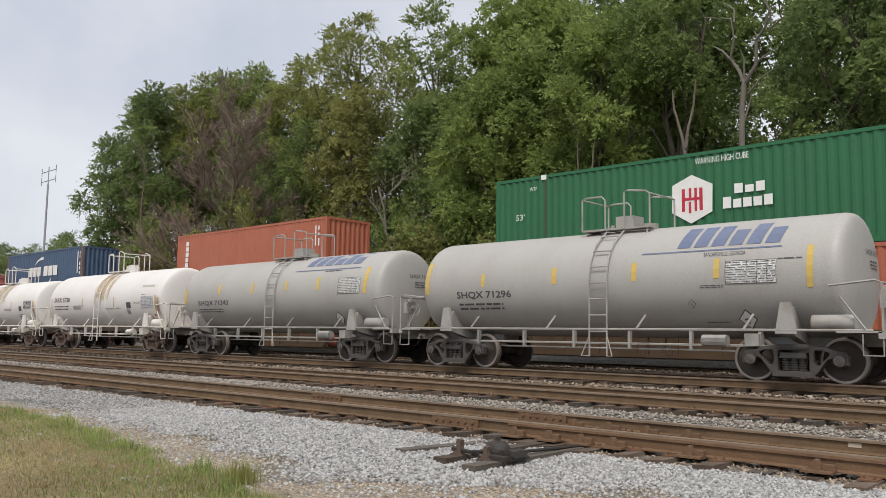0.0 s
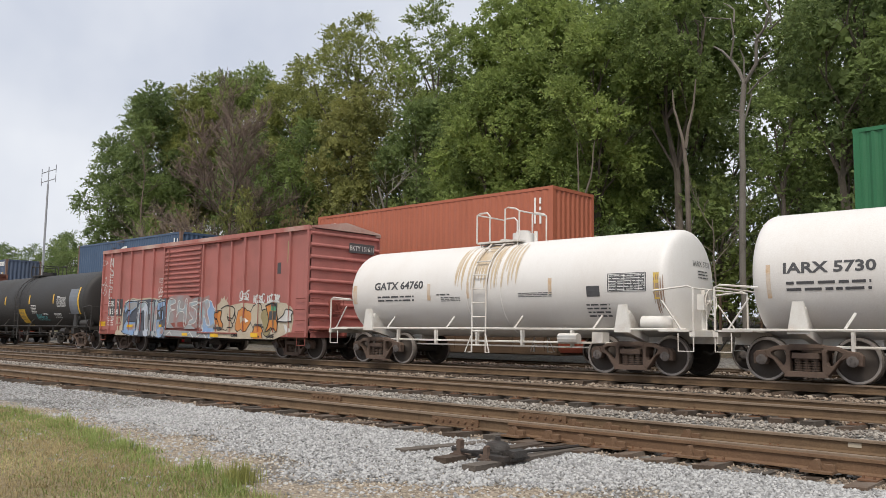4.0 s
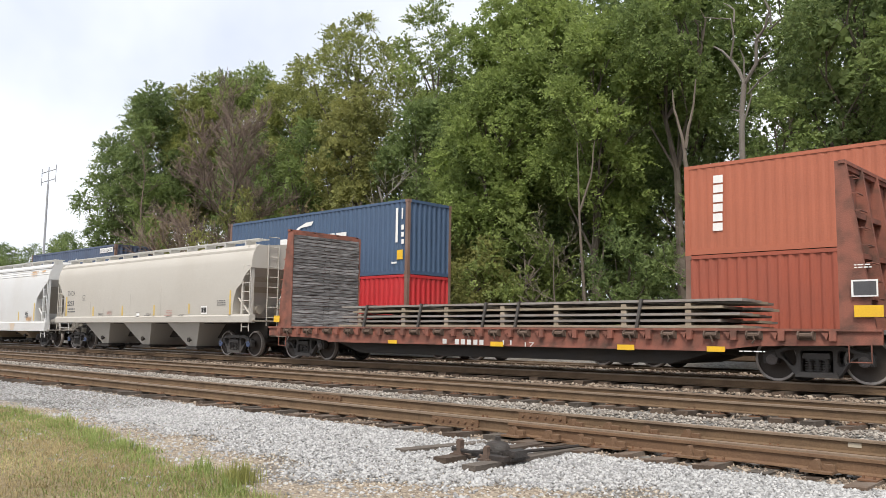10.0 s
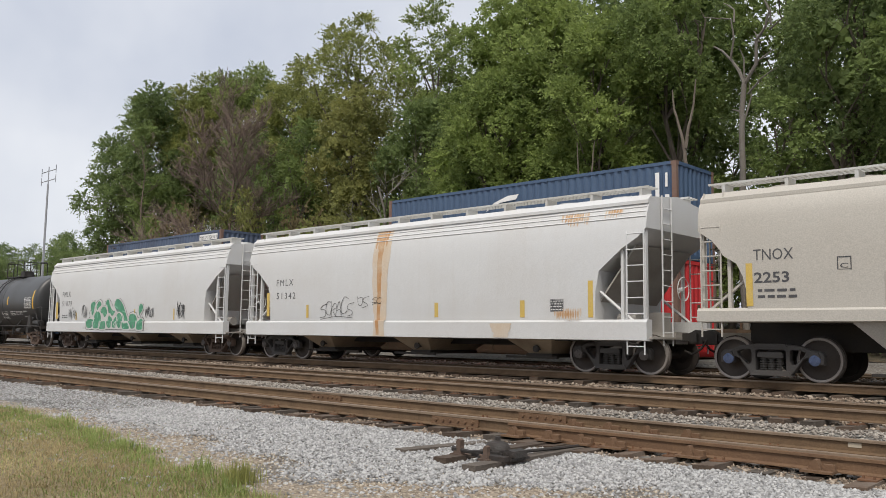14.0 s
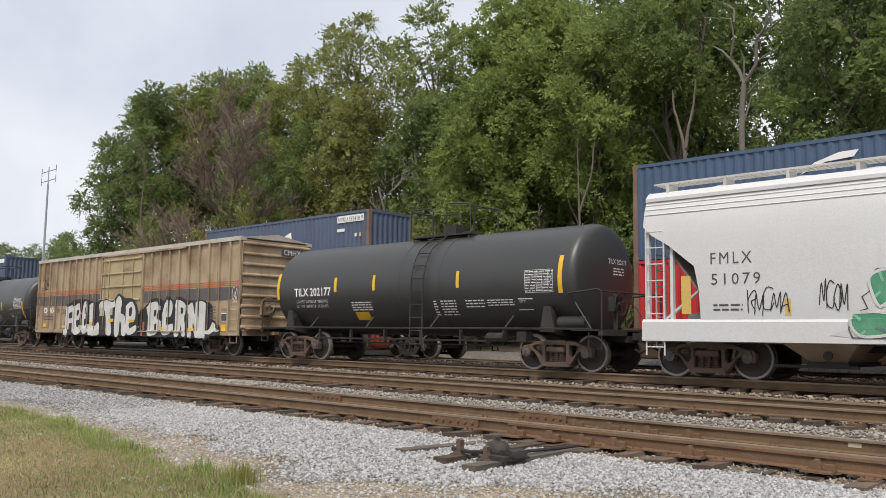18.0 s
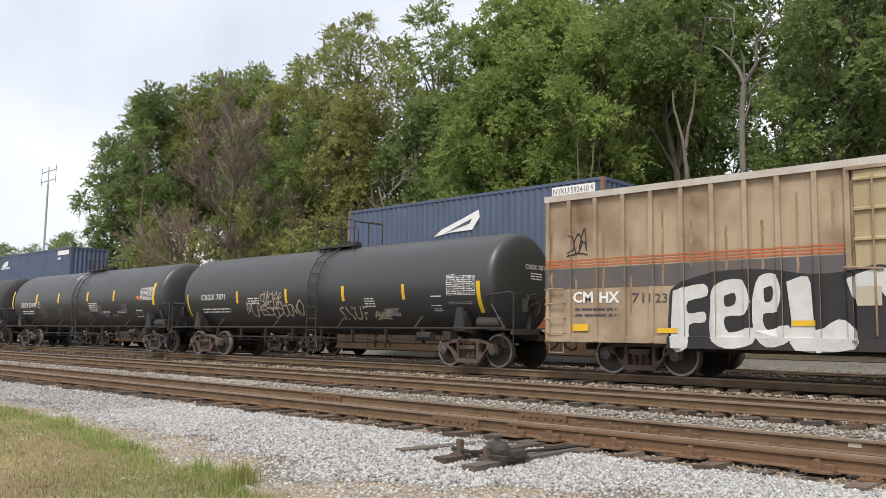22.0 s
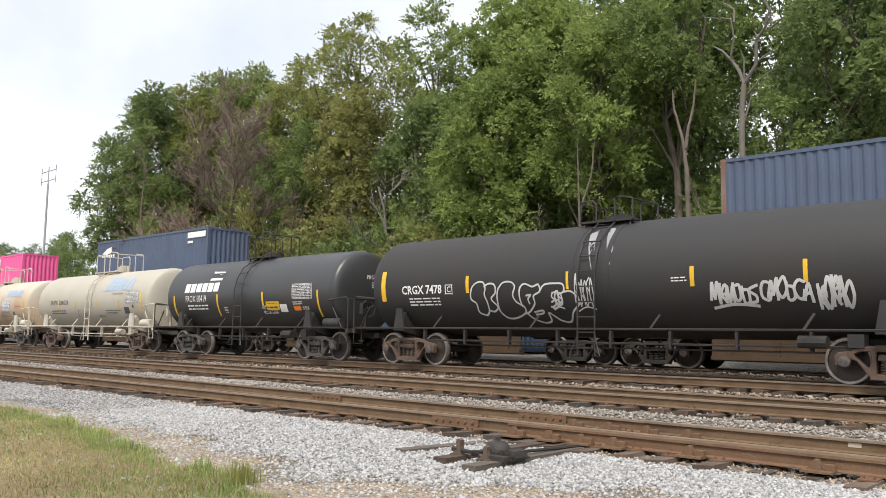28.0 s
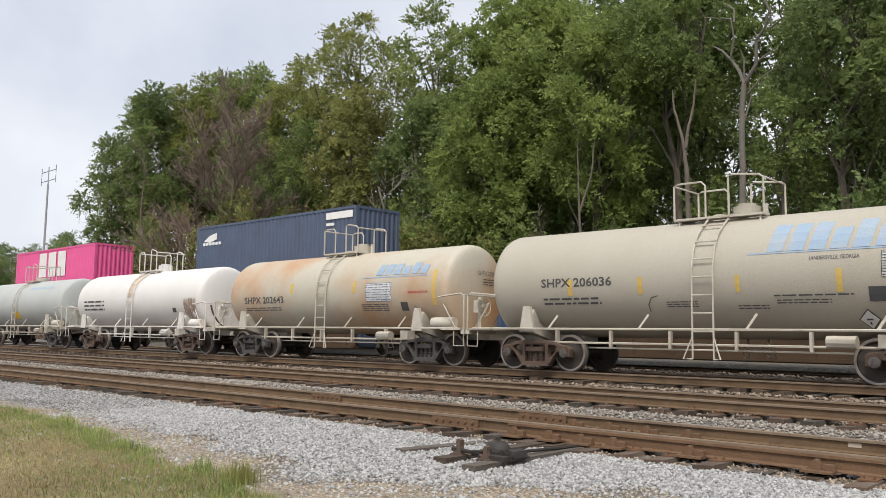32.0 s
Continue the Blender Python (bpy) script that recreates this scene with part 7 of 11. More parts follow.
# ---- containers and well cars of the rear train ----
def corrugated(bm, x0, x1, z0, z1, y, out, pitch=0.278, deep=0.036):
    """A sheet of upright trapezoid folds in the xz plane; out is the side it bulges to."""
    n = int(round((x1 - x0) / pitch))
    p = (x1 - x0) / n
    line = []
    for i in range(n):
        a = x0 + p * i
        line += [(a, y), (a + p * 0.26, y), (a + p * 0.5, y - out * deep), (a + p * 0.76, y - out * deep)]
    line.append((x1, y))
    lo = [bm.verts.new((x, yy, z0)) for x, yy in line]
    hi = [bm.verts.new((x, yy, z1)) for x, yy in line]
    for i in range(len(line) - 1):
        bm.faces.new((lo[i], lo[i + 1], hi[i + 1], hi[i]))


def container_parts(length, height, skin, post, smooth_side=False):
    L2, W = length / 2, 1.219
    out = []
    for sy in (-1, 1):
        bm = bmesh.new()
        if smooth_side:
            corrugated(bm, -L2 + 0.15, L2 - 0.15, 0.16, height - 0.1, sy * (W - 0.012), sy, 0.278, 0.016)
        else:
            corrugated(bm, -L2 + 0.15, L2 - 0.15, 0.16, height - 0.1, sy * (W - 0.012), sy)
        out.append(("side_panel", finish("side_panel", bm, skin)))
    for s in (-1, 1):
        bm = bmesh.new()
        n = 8
        yy = [-W + 0.12 + (2 * W - 0.24) * i / (n * 4) for i in range(n * 4 + 1)]
        lo = [bm.verts.new((s * (L2 - (0.012 if i % 4 < 2 else 0.05)), y, 0.16)) for i, y in enumerate(yy)]
        hi = [bm.verts.new((s * (L2 - (0.012 if i % 4 < 2 else 0.05)), y, height - 0.1)) for i, y in enumerate(yy)]
        for i in range(len(yy) - 1):
            bm.faces.new((lo[i], lo[i + 1], hi[i + 1], hi[i]))
        out.append(("end_panel", finish("end_panel", bm, skin)))
    bm = bmesh.new()
    box(bm, -L2 + 0.05, L2 - 0.05, -W + 0.05, W - 0.05, height - 0.07, height - 0.03)
    out.append(("roof_sheet", finish("roof_sheet", bm, skin)))
    for s in (-1, 1):
        for sy in (-1, 1):
            bm = bmesh.new()
            box(bm, *sorted((s * L2, s * (L2 - 0.15))), *sorted((sy * W, sy * (W - 0.13))), 0.0, height)
            for z in (0, height - 0.118):
                box(bm, *sorted((s * (L2 + 0.004), s * (L2 - 0.178))), *sorted((sy * (W + 0.004), sy * (W - 0.162))), z - 0.002 + 0.004, z + 0.116)
            out.append(("corner_post", finish("corner_post", bm, post)))
    for sy in (-1, 1):
        bm = bmesh.new()
        box(bm, -L2 + 0.15, L2 - 0.15, *sorted((sy * W, sy * (W - 0.06))), height - 0.10, height)
        out.append(("top_rail", finish("top_rail", bm, skin)))
        bm = bmesh.new()
        box(bm, -L2 + 0.15, L2 - 0.15, *sorted((sy * W, sy * (W - 0.06))), 0.02, 0.17)
        out.append(("bottom_rail", finish("bottom_rail", bm, skin)))
    for s in (-1, 1):
        bm = bmesh.new()
        box(bm, *sorted((s * L2, s * (L2 - 0.06))), -W + 0.13, W - 0.13, height - 0.11, height)
        out.append(("end_rail", finish("end_rail", bm, skin)))
        bm = bmesh.new()
        box(bm, *sorted((s * L2, s * (L2 - 0.06))), -W + 0.13, W - 0.13, 0.02, 0.17)
        out.append(("end_sill", finish("end_sill", bm, skin)))
    bm = bmesh.new()
    box(bm, -L2 + 0.1, L2 - 0.1, -W + 0.06, W - 0.06, 0.06, 0.15)
    out.append(("floor", finish("floor", bm, M["under"])))
    return out


def container(cx, z0, length, height, skin, label, post=None, smooth_side=False):
    c = thing("shipping_container", pose(cx, FAR_Y, z0), label, "container", "containers of the rear train")
    FAR_CARS.append((c, cx, z0))
    for nm, me in container_parts(length, height, skin, post or skin, smooth_side):
        place(nm, me, c)
    return c, flat_side(-1.219 - 0.002)


def well_car(cx, well, label, ends="well"):
    """A sunken-floor container car: well is the length between its end platforms."""
    car = thing("well_car", pose(cx, FAR_Y, 0), label, "well car", "well cars of the rear train")
    FAR_CARS.append((car, cx, 0.0))
    h = well / 2
    for sy in (-1, 1):
        bm = bmesh.new()
        box(bm, -h, h, *sorted((sy * 1.30, sy * 1.38)), 0.36, 1.06)
        box(bm, -h - 0.3, h + 0.3, *sorted((sy * 1.28, sy * 1.46)), 1.02, 1.14)
        box(bm, -h, h, *sorted((sy * 1.2, sy * 1.46)), 0.30, 0.4)
        k = -h + 0.5
        while k < h:
            box(bm, k, k + 0.08, *sorted((sy * 1.38, sy * 1.44)), 0.4, 1.02)
            k += 1.3
        part("side_girder", bm, M["well"], car)
    bm = bmesh.new()
    box(bm, -h, h, -1.2, 1.2, 0.26, 0.31)
    part("well_floor", bm, M["well"], car)
    for s in (-1, 1):
        bm = bmesh.new()
        prism_x(bm, [(-1.46, 1.14), (1.46, 1.14), (1.46, 1.0), (0.6, 0.78), (-0.6, 0.78), (-1.46, 1.0)], *sorted((s * h, s * (h + 1.2))))
        box(bm, *sorted((s * (h + 1.2), s * (h + 3.3))), -0.75, 0.75, 0.85, 1.12)
        box(bm, *sorted((s * (h + 2.9), s * (h + 3.3))), -1.4, 1.4, 0.95, 1.12)
        part("end_platform", bm, M["well"], car)
        bm = bmesh.new()
        for sy in (-1, 1):
            for dx in (0.4, 3.25):
                box(bm, *sorted((s * (h + dx), s * (h + dx + 0.06))), *sorted((sy * 1.36, sy * 1.42)), 1.1, 2.05 if dx > 1 else 1.8)
            for z in (1.35, 1.65, 1.9):
                tube(bm, [(s * (h + 3.28), sy * 1.39, z), (s * (h + 3.28), sy * 0.95, z)], 0.016, 5)
        part("end_ladder", bm, M[ends], car)
        truck(car, s * (h + 1.9), "dark", FAR_WHEELS)
    couplers(car, h + 3.3)
    return car


# ---- the freight train, from its right-hand end ----
g1, s1 = tank_car(-11.05, 9.27, 12.1, 1.32, 2.19, M["grey_tank"], M["grey_steel"], "light grey tank car with a long blue name and yellow reflectors", "grey", "box", ladder_x=0.25, plat=1.9)
g2, s2 = tank_car(-24.25, 9.15, 12.1, 1.32, 2.19, M["grey_tank"], M["grey_steel"], "light grey tank car with a blue name beside a matching car", "grey", "box", ladder_x=0.25, plat=1.9)
w3, s3 = tank_car(-37.2, 9.0, 11.7, 1.36, 2.2, M["white_tank"], M["white_steel"], "white tank car with brown stains under its dome", "brown", "bonnet", bands=(-0.6, 0.6))
w4, s4 = tank_car(-50.05, 8.75, 11.5, 1.30, 2.14, M["white_tank"], M["white_steel"], "white tank car with stained ends beside a red boxcar", "brown", "bonnet", bands=(-0.6, 0.6))
b5, s5 = boxcar(-64.62, 12.0, -7.4, 7.4, 4.30, 0.72, M["box_red"], M["box_red_dark"], "faded red boxcar with colourful graffiti along its sill", (-1.8, 0.83), [-7.35, -6.55, -5.65, -4.75, -3.75, -2.85, 1.99, 2.88, 3.74, 4.63, 5.51, 6.38, 7.35, -1.95, 0.97], M["red_edge"], "brown", M["box_red"], door_lines=18)
k6, s6 = tank_car(-81.84, 13.8, 16.4, 1.44, 2.29, M["black_matt"], M["black_steel"], "matt black tank car with yellow reflectors and a grey patch", "brown", "valves", ladder_x=0.0, bands=(-0.75, 0.75), rails="low")
f7, s7 = bulkhead_flat(-101.1, 16.5, -9.6, 9.6, "rusty red bulkhead flatcar carrying stacked steel panels")
h8, s8 = hopper(-120.1, 13.3, -7.95, 8.3, M["hop_grey"], M["slope_brown"], "beige grey covered hopper with a roof walk", "blue_caps", eave=3.95, sill=1.2, sill_top=1.5, cut_at=((0.0, 3.15), (0.3, 2.95), (0.5, 2.72), (0.56, 2.6), (0.85, 2.42), (0.98, 2.15), (1.05, 1.85), (1.07, 1.5)), chute=M["hop_grey"], creases=False)
h9, s9 = hopper(-137.1, 13.1, -7.8, 7.8, M["hop_white"], M["hop_shaded"], "white covered hopper with a rust streak down its side", "grey", chute=M["chute_tan"])
h10, s10 = hopper(-154.2, 13.1, -7.8, 7.8, M["hop_white"], M["hop_shaded"], "white covered hopper with green graffiti", "brown", chute=M["chute_tan"])
k11, s11 = tank_car(-170.02, 10.5, 12.9, 1.46, 2.31, M["black_tank"], M["black_steel"], "satin black tank car with an orange placard", "brown", "box", ladder_x=0.8, bands=(-0.1, 1.5), plat=2.4)
n12, s12 = boxcar(-187.11, 13.4, -9.0, 9.0, 4.22, 0.74, M["box_tan"], M["box_tan"], "weathered tan boxcar with large white graffiti letters", (-1.8, 1.72), [-8.93, -8.3, -7.56, -6.81, -6.1, -5.36, -4.65, -3.93, -3.25, -2.52, -1.92, 1.84, 2.56, 3.27, 4.0, 4.72, 5.46, 6.19, 6.9, 7.6, 8.3, 8.93], M["galv"], "brown", M["tan_door"], door_lines=6, rib_w=0.1)
k13, s13 = tank_car(-205.8, 13.4, 16.4, 1.44, 2.29, M["black_tank"], M["black_steel"], "black tank car with pale scrawled graffiti", "brown", "valves", ladder_x=0.4, plat=1.9, bands=(0.4,))
k14, s14 = tank_car(-223.2, 13.7, 16.4, 1.44, 2.29, M["black_tank"], M["black_steel"], "black tank car with an orange strip beside another black car", "grey", "valves", rails="low", bands=(-0.7, 0.7))
k15, s15 = tank_car(-240.7, 13.0, 16.2, 1.44, 2.29, M["black_matt"], M["black_steel"], "matt black tank car with large white outline graffiti", "brown", "valves", rails="low", bands=(-0.5, 0.5))
p16, s16 = tank_car(-255.5, 8.0, 11.3, 1.38, 2.24, M["black_tank"], M["black_steel"], "short black tank car with a white name and orange labels", "grey", "valves")
c17, s17 = tank_car(-268.05, 8.9, 12.1, 1.36, 2.22, M["cream_tank"], M["cream_steel"], "cream tank car with a faded blue name", "brown", "bonnet", ladder_x=0.3, plat=2.1)
c18, s18 = tank_car(-280.8, 8.75, 11.6, 1.32, 2.18, M["rusty_cream"], M["cream_steel"], "rust stained cream tank car with a faded name", "grey", "bonnet", plat=1.7)
w19, s19 = tank_car(-293.8, 8.7, 11.6, 1.30, 2.16, M["white_tank"], M["white_steel"], "white tank car with grimy end behind a rusty car", "brown", "bonnet")
v20, s20 = tank_car(-306.7, 8.7, 11.6, 1.30, 2.16, M["pale_tank"], M["cream_steel"], "pale grey green tank car at the end of the view", "grey", "valves")

# ---- the container train ----
WELLS = ((23.93, "c_orange", "orange container in the bottom of a well car", 3.284), (0.53, "c_rust", "brownish red container in the bottom of a well car", 3.209), (-23.02, "c_red", "bright red container in the bottom of a well car", 3.154),
         (-47.12, "c_rust", "brownish red container in the bottom of a well car", 3.279), (-66.5, "c_blue", "single blue container in a well car", 2.91), (-85.95, "c_navy", "dark blue container in the bottom of a well car", 3.204), (-109.7, "c_rust", "red container in the bottom of a well car", 3.224), (-134.0, "c_navy", "dark blue container in the bottom of a well car", 3.1))
for cx, low, lowlab, top in WELLS:
    well_car(cx, 16.6 if cx > 20 else 12.75, "brown well car of the container train", "ochre" if cx == -47.12 else "well")
    container(cx, 0.312, 12.192, top - 0.315, M[low], lowlab, M["c_post"])
hub, hs = container(23.93, 3.284, 16.154, 2.896, M["c_green"], "green high-cube container with a white hexagon badge")
tri, ts = container(0.53, 3.209, 12.192, 2.591, M["c_orange"], "orange brown container with white upright letters", smooth_side=True)
cma, cs = container(-23.02, 3.154, 12.192, 2.896, M["c_blue"], "blue container with white marks on a red container", M["c_post"])
nyk, ns = container(-47.12, 3.279, 12.192, 2.591, M["c_navy"], "dark blue container with white number strips", M["c_post"])
nyk2, ns2 = container(-85.95, 3.204, 12.192, 2.896, M["c_navy"], "dark blue container stacked behind the tank cars")
one, os_ = container(-109.7, 3.224, 12.192, 2.896, M["c_pink"], "magenta container with a white mark")
last, ls = container(-134.0, 3.1, 12.192, 2.896, M["c_navy"], "dark blue container at the tail of the view")


# ---- load of the flatcar ----
def stack_load(cx):
    st = thing("panel_stack", pose(cx, NEAR_Y, 0), "strapped stack of long flat steel and timber panels", "panel stack")
    NEAR_CARS.append((st, cx))
    for i, (z, a, b) in enumerate(((1.09, -6.1, 6.9), (1.22, -5.95, 6.7), (1.36, -6.05, 6.85), (1.51, -5.9, 6.75), (1.66, -6.2, 6.9))):
        for k in range(4):
            bm = bmesh.new()
            y0 = -1.38 + 0.7 * k
            box(bm, a + 0.12 * ((k * 7 + i * 3) % 5), b - 0.14 * ((k * 5 + i * 2) % 4), y0, y0 + 0.64, z, z + 0.055)
            part("panel", bm, M["panel" if (i + k) % 3 else "slat"], st, bevel=0.008)
        if i < 4:
            for x in (-5.2, -3.3, -1.6, 0.4, 2.1, 4.0, 5.6):
                bm = bmesh.new()
                box(bm, x, x + 0.14, -1.36, 1.36, z + 0.057, z + 0.12)
                part("spacer", bm, M["slat"], st)
    for x in (-4.8, -2.5, -0.1, 1.0, 4.5):
        bm = bmesh.new()
        for sy in (-1, 1):
            tube(bm, [(x - 0.06, sy * 1.45, 1.03), (x, sy * 1.43, 1.4), (x + 0.05, sy * 1.4, 1.74)], 0.045, 5)
        box(bm, x + 0.02, x + 0.1, -1.42, 1.42, 1.722, 1.735)
        part("strap", bm, M["truck_grey"], st, "steel tie-down strap")


stack_load(-101.1)


# ---- markings on the cars and containers ----
def strips(parent, side, mt, name, rows, off=0.006, label=""):
    for x0, x1, z0, z1 in rows:
        mark(parent, name, [bar(x0, x1, z0, z1)], side, M[mt], off, label)


def green_letter(parent, side, pts):
    """One rounded green letter with its white edge."""
    edge = soft_line(pts, 3)
    mark(parent, "graffiti_shape", [edge[:-1]], side, M["spray_green"], 0.01)
    mark(parent, "graffiti_line", ribbon(edge, 0.055), side, M["spray_white"], 0.016)


def rust_runs(parent, side, mt, x0, x1, z0, z1, n, seed, off):
    """Rust that has run down a side: narrow ragged runs of uneven length."""
    rnd = random.Random(seed)
    polys, x, step = [], x0, (x1 - x0) / n
    for i in range(n):
        w = step * rnd.uniform(0.6, 0.98)
        a = x0 + step * i + rnd.uniform(0, step - w)
        mid = 1 - abs(2 * (i + 0.5) / n - 1)
        top = z1 - (z1 - z0) * rnd.uniform(0, 0.1) * (1.3 - mid)
        low = top - (top - z0) * min(1.0, rnd.uniform(0.5, 0.95) + 0.4 * mid)
        k = [low + (top - low) * q for q in (0.12, 0.5, 0.92)]
        rows = [(a + w * 0.42, a + w * 0.55, low), (a + w * rnd.uniform(0.1, 0.35), a + w * rnd.uniform(0.6, 0.9), k[0]), (a, a + w, k[1]), (a + w * rnd.uniform(0, 0.3), a + w * rnd.uniform(0.7, 1), k[2]), (a + w * 0.35, a + w * 0.6, top)]
        polys += [[(p[0], p[2]), (p[1], p[2]), (q[1], q[2]), (q[0], q[2])] for p, q in zip(rows, rows[1:])]
    mark(parent, "rust_streak", polys, side, M[mt], off)


def rust_wash(parent, side, mt, x0, x1, z0, z1, seed, off):
    """One long stain that wanders and narrows as it runs down a side."""
    rnd = random.Random(seed)
    n = 22
    edge = []
    for i in range(n + 1):
        k = i / n
        w = (x1 - x0) / 2 * (1 - 0.35 * k + 0.2 * noise.noise((k * 5, seed, 0)))
        c = (x0 + x1) / 2 + 0.10 * (x1 - x0) * noise.noise((k * 3, seed, 7)) + rnd.uniform(-0.01, 0.01)
        edge.append((c - w, c + w, z1 + (z0 - z1) * k))
    mark(parent, "rust_streak", [[(b[0], b[2]), (b[1], b[2]), (a[1], a[2]), (a[0], a[2])] for a, b in zip(edge, edge[1:])], side, M[mt], off)


def chart(parent, side, x0, x1, z0, z1, bg, fg, rows):
    """A printed inspection table: a panel, a frame and rows of print."""
    if bg:
        mark(parent, "table_panel", [bar(x0, x1, z0, z1)], side, M[bg], 0.006, "printed inspection table")
    w = (x1 - x0) * 0.011
    fr = [bar(x0, x1, z0, z0 + w), bar(x0, x1, z1 - w, z1), bar(x0, x0 + w, z0, z1), bar(x1 - w, x1, z0, z1)]
    for k in (0.42, 0.62, 0.82):
        fr.append(bar(x0 + (x1 - x0) * k, x0 + (x1 - x0) * k + w * 0.8, z0, z1))
    for i in range(1, rows):
        z = z0 + (z1 - z0) * i / rows
        fr.append(bar(x0, x1, z - w * 0.15, z + w * 0.15))
    mark(parent, "table_print", fr + lines(x0 + w, x1 - w, z0 + w, z1 - w, rows, 5, 3, 0.28), side, M[fg], 0.010)


def placard(parent, side, x, z, h, bg, fg):
    d = lambda k: [(x - h * k, z), (x, z - h * k), (x + h * k, z), (x, z + h * k)]
    mark(parent, "placard", [d(1.0)], side, M[fg], 0.012, "diamond hazard placard")
    mark(parent, "placard_face", [d(0.86)], side, M[bg], 0.018)
    mark(parent, "placard_print", [bar(x - h * 0.3, x + h * 0.3, z - h * 0.06, z + h * 0.1), bar(x - h * 0.08, x + h * 0.08, z - h * 0.45, z - h * 0.2)], side, M[fg], 0.022)


def name_blocks(parent, side, x0, x1, z0, z1, heights, mt, slant, gap):
    """A company mark as plain slanted blocks in its colour."""
    n = len(heights)
    w = (x1 - x0) / n
    for i, h in enumerate(heights):
        mark(parent, "name_mark", [bar(x0 + w * i + w * gap / 2, x0 + w * (i + 1) - w * gap / 2, z0, z0 + (z1 - z0) * h, slant * h)], side, M[mt], 0.009, "plain block of a company mark")


def throw_up(parent, side, x, z, rx, rz, seed, mt, edge, off, rough):
    """A sprayed bubble with an outline."""
    if edge:
        mark(parent, "graffiti_outline", [bubble(x, z, rx * 1.0 + 0.035, rz * 1.0 + 0.035, seed, 20, rough)], side, M[edge], off)
    mark(parent, "graffiti_fill", [bubble(x, z, rx, rz, seed, 20, rough)], side, M[mt], off + 0.003)


strips(g1, s1, "ochre", "reflector", ((-5.53, -5.39, 2.00, 2.89), (-3.46, -3.34, 2.16, 2.50), (-1.16, -1.02, 2.16, 2.56), (1.09, 1.22, 2.16, 2.58), (3.09, 3.22, 2.15, 2.58), (5.04, 5.16, 1.91, 2.76),))
words(g1, 'SHQX 71296', -4.35, 1.83, 0.22, s1, M["charcoal"], 1.90, bold=0.02)
mark(g1, "fine_print", lines(-4.30, -2.75, 1.53, 1.76, 2, 5, 1), s1, M["charcoal"])
name_blocks(g1, s1, 2.12, 4.50, 2.86, 3.33, [1.0, 1.0, 1.0, 0.76, 1.0, 0.76], "logo_blue", 0.12, 0.22)
strips(g1, s1, "logo_blue", "name_underline", ((1.31, 4.52, 2.76, 2.79),))
words(g1, 'SANDERSVILLE, GEORGIA', 2.84, 2.62, 0.10, s1, M["charcoal"], 0.93)
chart(g1, s1, 3.35, 4.44, 2.02, 2.51, "white", "charcoal", 9)
mark(g1, "fine_print", lines(4.46, 4.96, 2.48, 2.54, 1, 2, 1), s1, M["charcoal"])
mark(g1, "fine_print", lines(2.77, 3.30, 1.94, 2.02, 2, 4, 1), s1, M["charcoal"])
mark(g1, "fine_print", lines(2.75, 3.27, 1.20, 1.25, 1, 4, 1), s1, M["charcoal"])
placard(g1, s1, 3.69, 1.29, 0.21, "white", "charcoal")
placard(g1, s1, 2.53, 1.62, 0.10, "grey_tank", "charcoal")
strips(g2, s2, "ochre", "reflector", ((-5.50, -5.34, 1.95, 2.49), (-3.16, -3.01, 2.27, 2.62), (-1.04, -0.88, 2.26, 2.60), (0.96, 1.09, 2.30, 2.62), (2.66, 2.81, 2.27, 2.68), (4.97, 5.13, 2.11, 2.92),))
words(g2, 'SHQX 71343', -4.53, 1.83, 0.21, s2, M["charcoal"], 2.06, bold=0.02)
mark(g2, "fine_print", lines(-4.49, -2.86, 1.58, 1.76, 2, 5, 1), s2, M["charcoal"])
name_blocks(g2, s2, 1.67, 4.51, 3.08, 3.57, [1.0, 1.0, 1.0, 0.76, 1.0, 0.76], "logo_blue", 0.12, 0.22)
strips(g2, s2, "logo_blue", "name_underline", ((1.30, 4.61, 2.92, 2.95),))
mark(g2, "fine_print", lines(2.92, 3.74, 2.84, 2.92, 1, 3, 1), s2, M["charcoal"])
chart(g2, s2, 3.77, 4.82, 2.12, 2.62, "white", "charcoal", 9)
placard(g2, s2, 3.63, 1.38, 0.20, "white", "charcoal")
strips(w3, s3, "rust_run", "reflector", ((-5.14, -5.05, 1.70, 2.38), (-1.72, -1.61, 1.91, 2.35), (1.43, 1.52, 1.91, 2.33),))
strips(w3, s3, "ochre", "reflector", ((5.09, 5.18, 1.49, 2.35),))
words(w3, 'IARX 5730', -4.79, 2.18, 0.23, s3, M["charcoal"], 1.75, bold=0.03)
mark(w3, "fine_print", lines(-4.74, -3.14, 1.80, 2.06, 2, 5, 1), s3, M["charcoal"])
mark(w3, "fine_print", lines(-2.69, -1.69, 1.96, 2.03, 1, 3, 1), s3, M["charcoal"])
mark(w3, "fine_print", lines(-2.65, -1.81, 1.82, 1.96, 3, 6, 1), s3, M["charcoal"])
mark(w3, "fine_print", lines(0.57, 1.50, 1.80, 1.86, 2, 6, 1), s3, M["charcoal"])
mark(w3, "fine_print", lines(1.65, 2.15, 1.82, 1.87, 2, 4, 1), s3, M["charcoal"])
strips(w3, s3, "charcoal", "data_plate", ((2.64, 3.04, 1.84, 2.09),))
mark(w3, "fine_print", lines(2.62, 2.94, 1.58, 1.82, 5, 3, 1), s3, M["charcoal"])
words(w3, 'FRA AIP', 3.33, 2.01, 0.09, s3, M["charcoal"], 0.53)
chart(w3, s3, 3.95, 4.98, 1.82, 2.31, "", "logo_blue", 8)
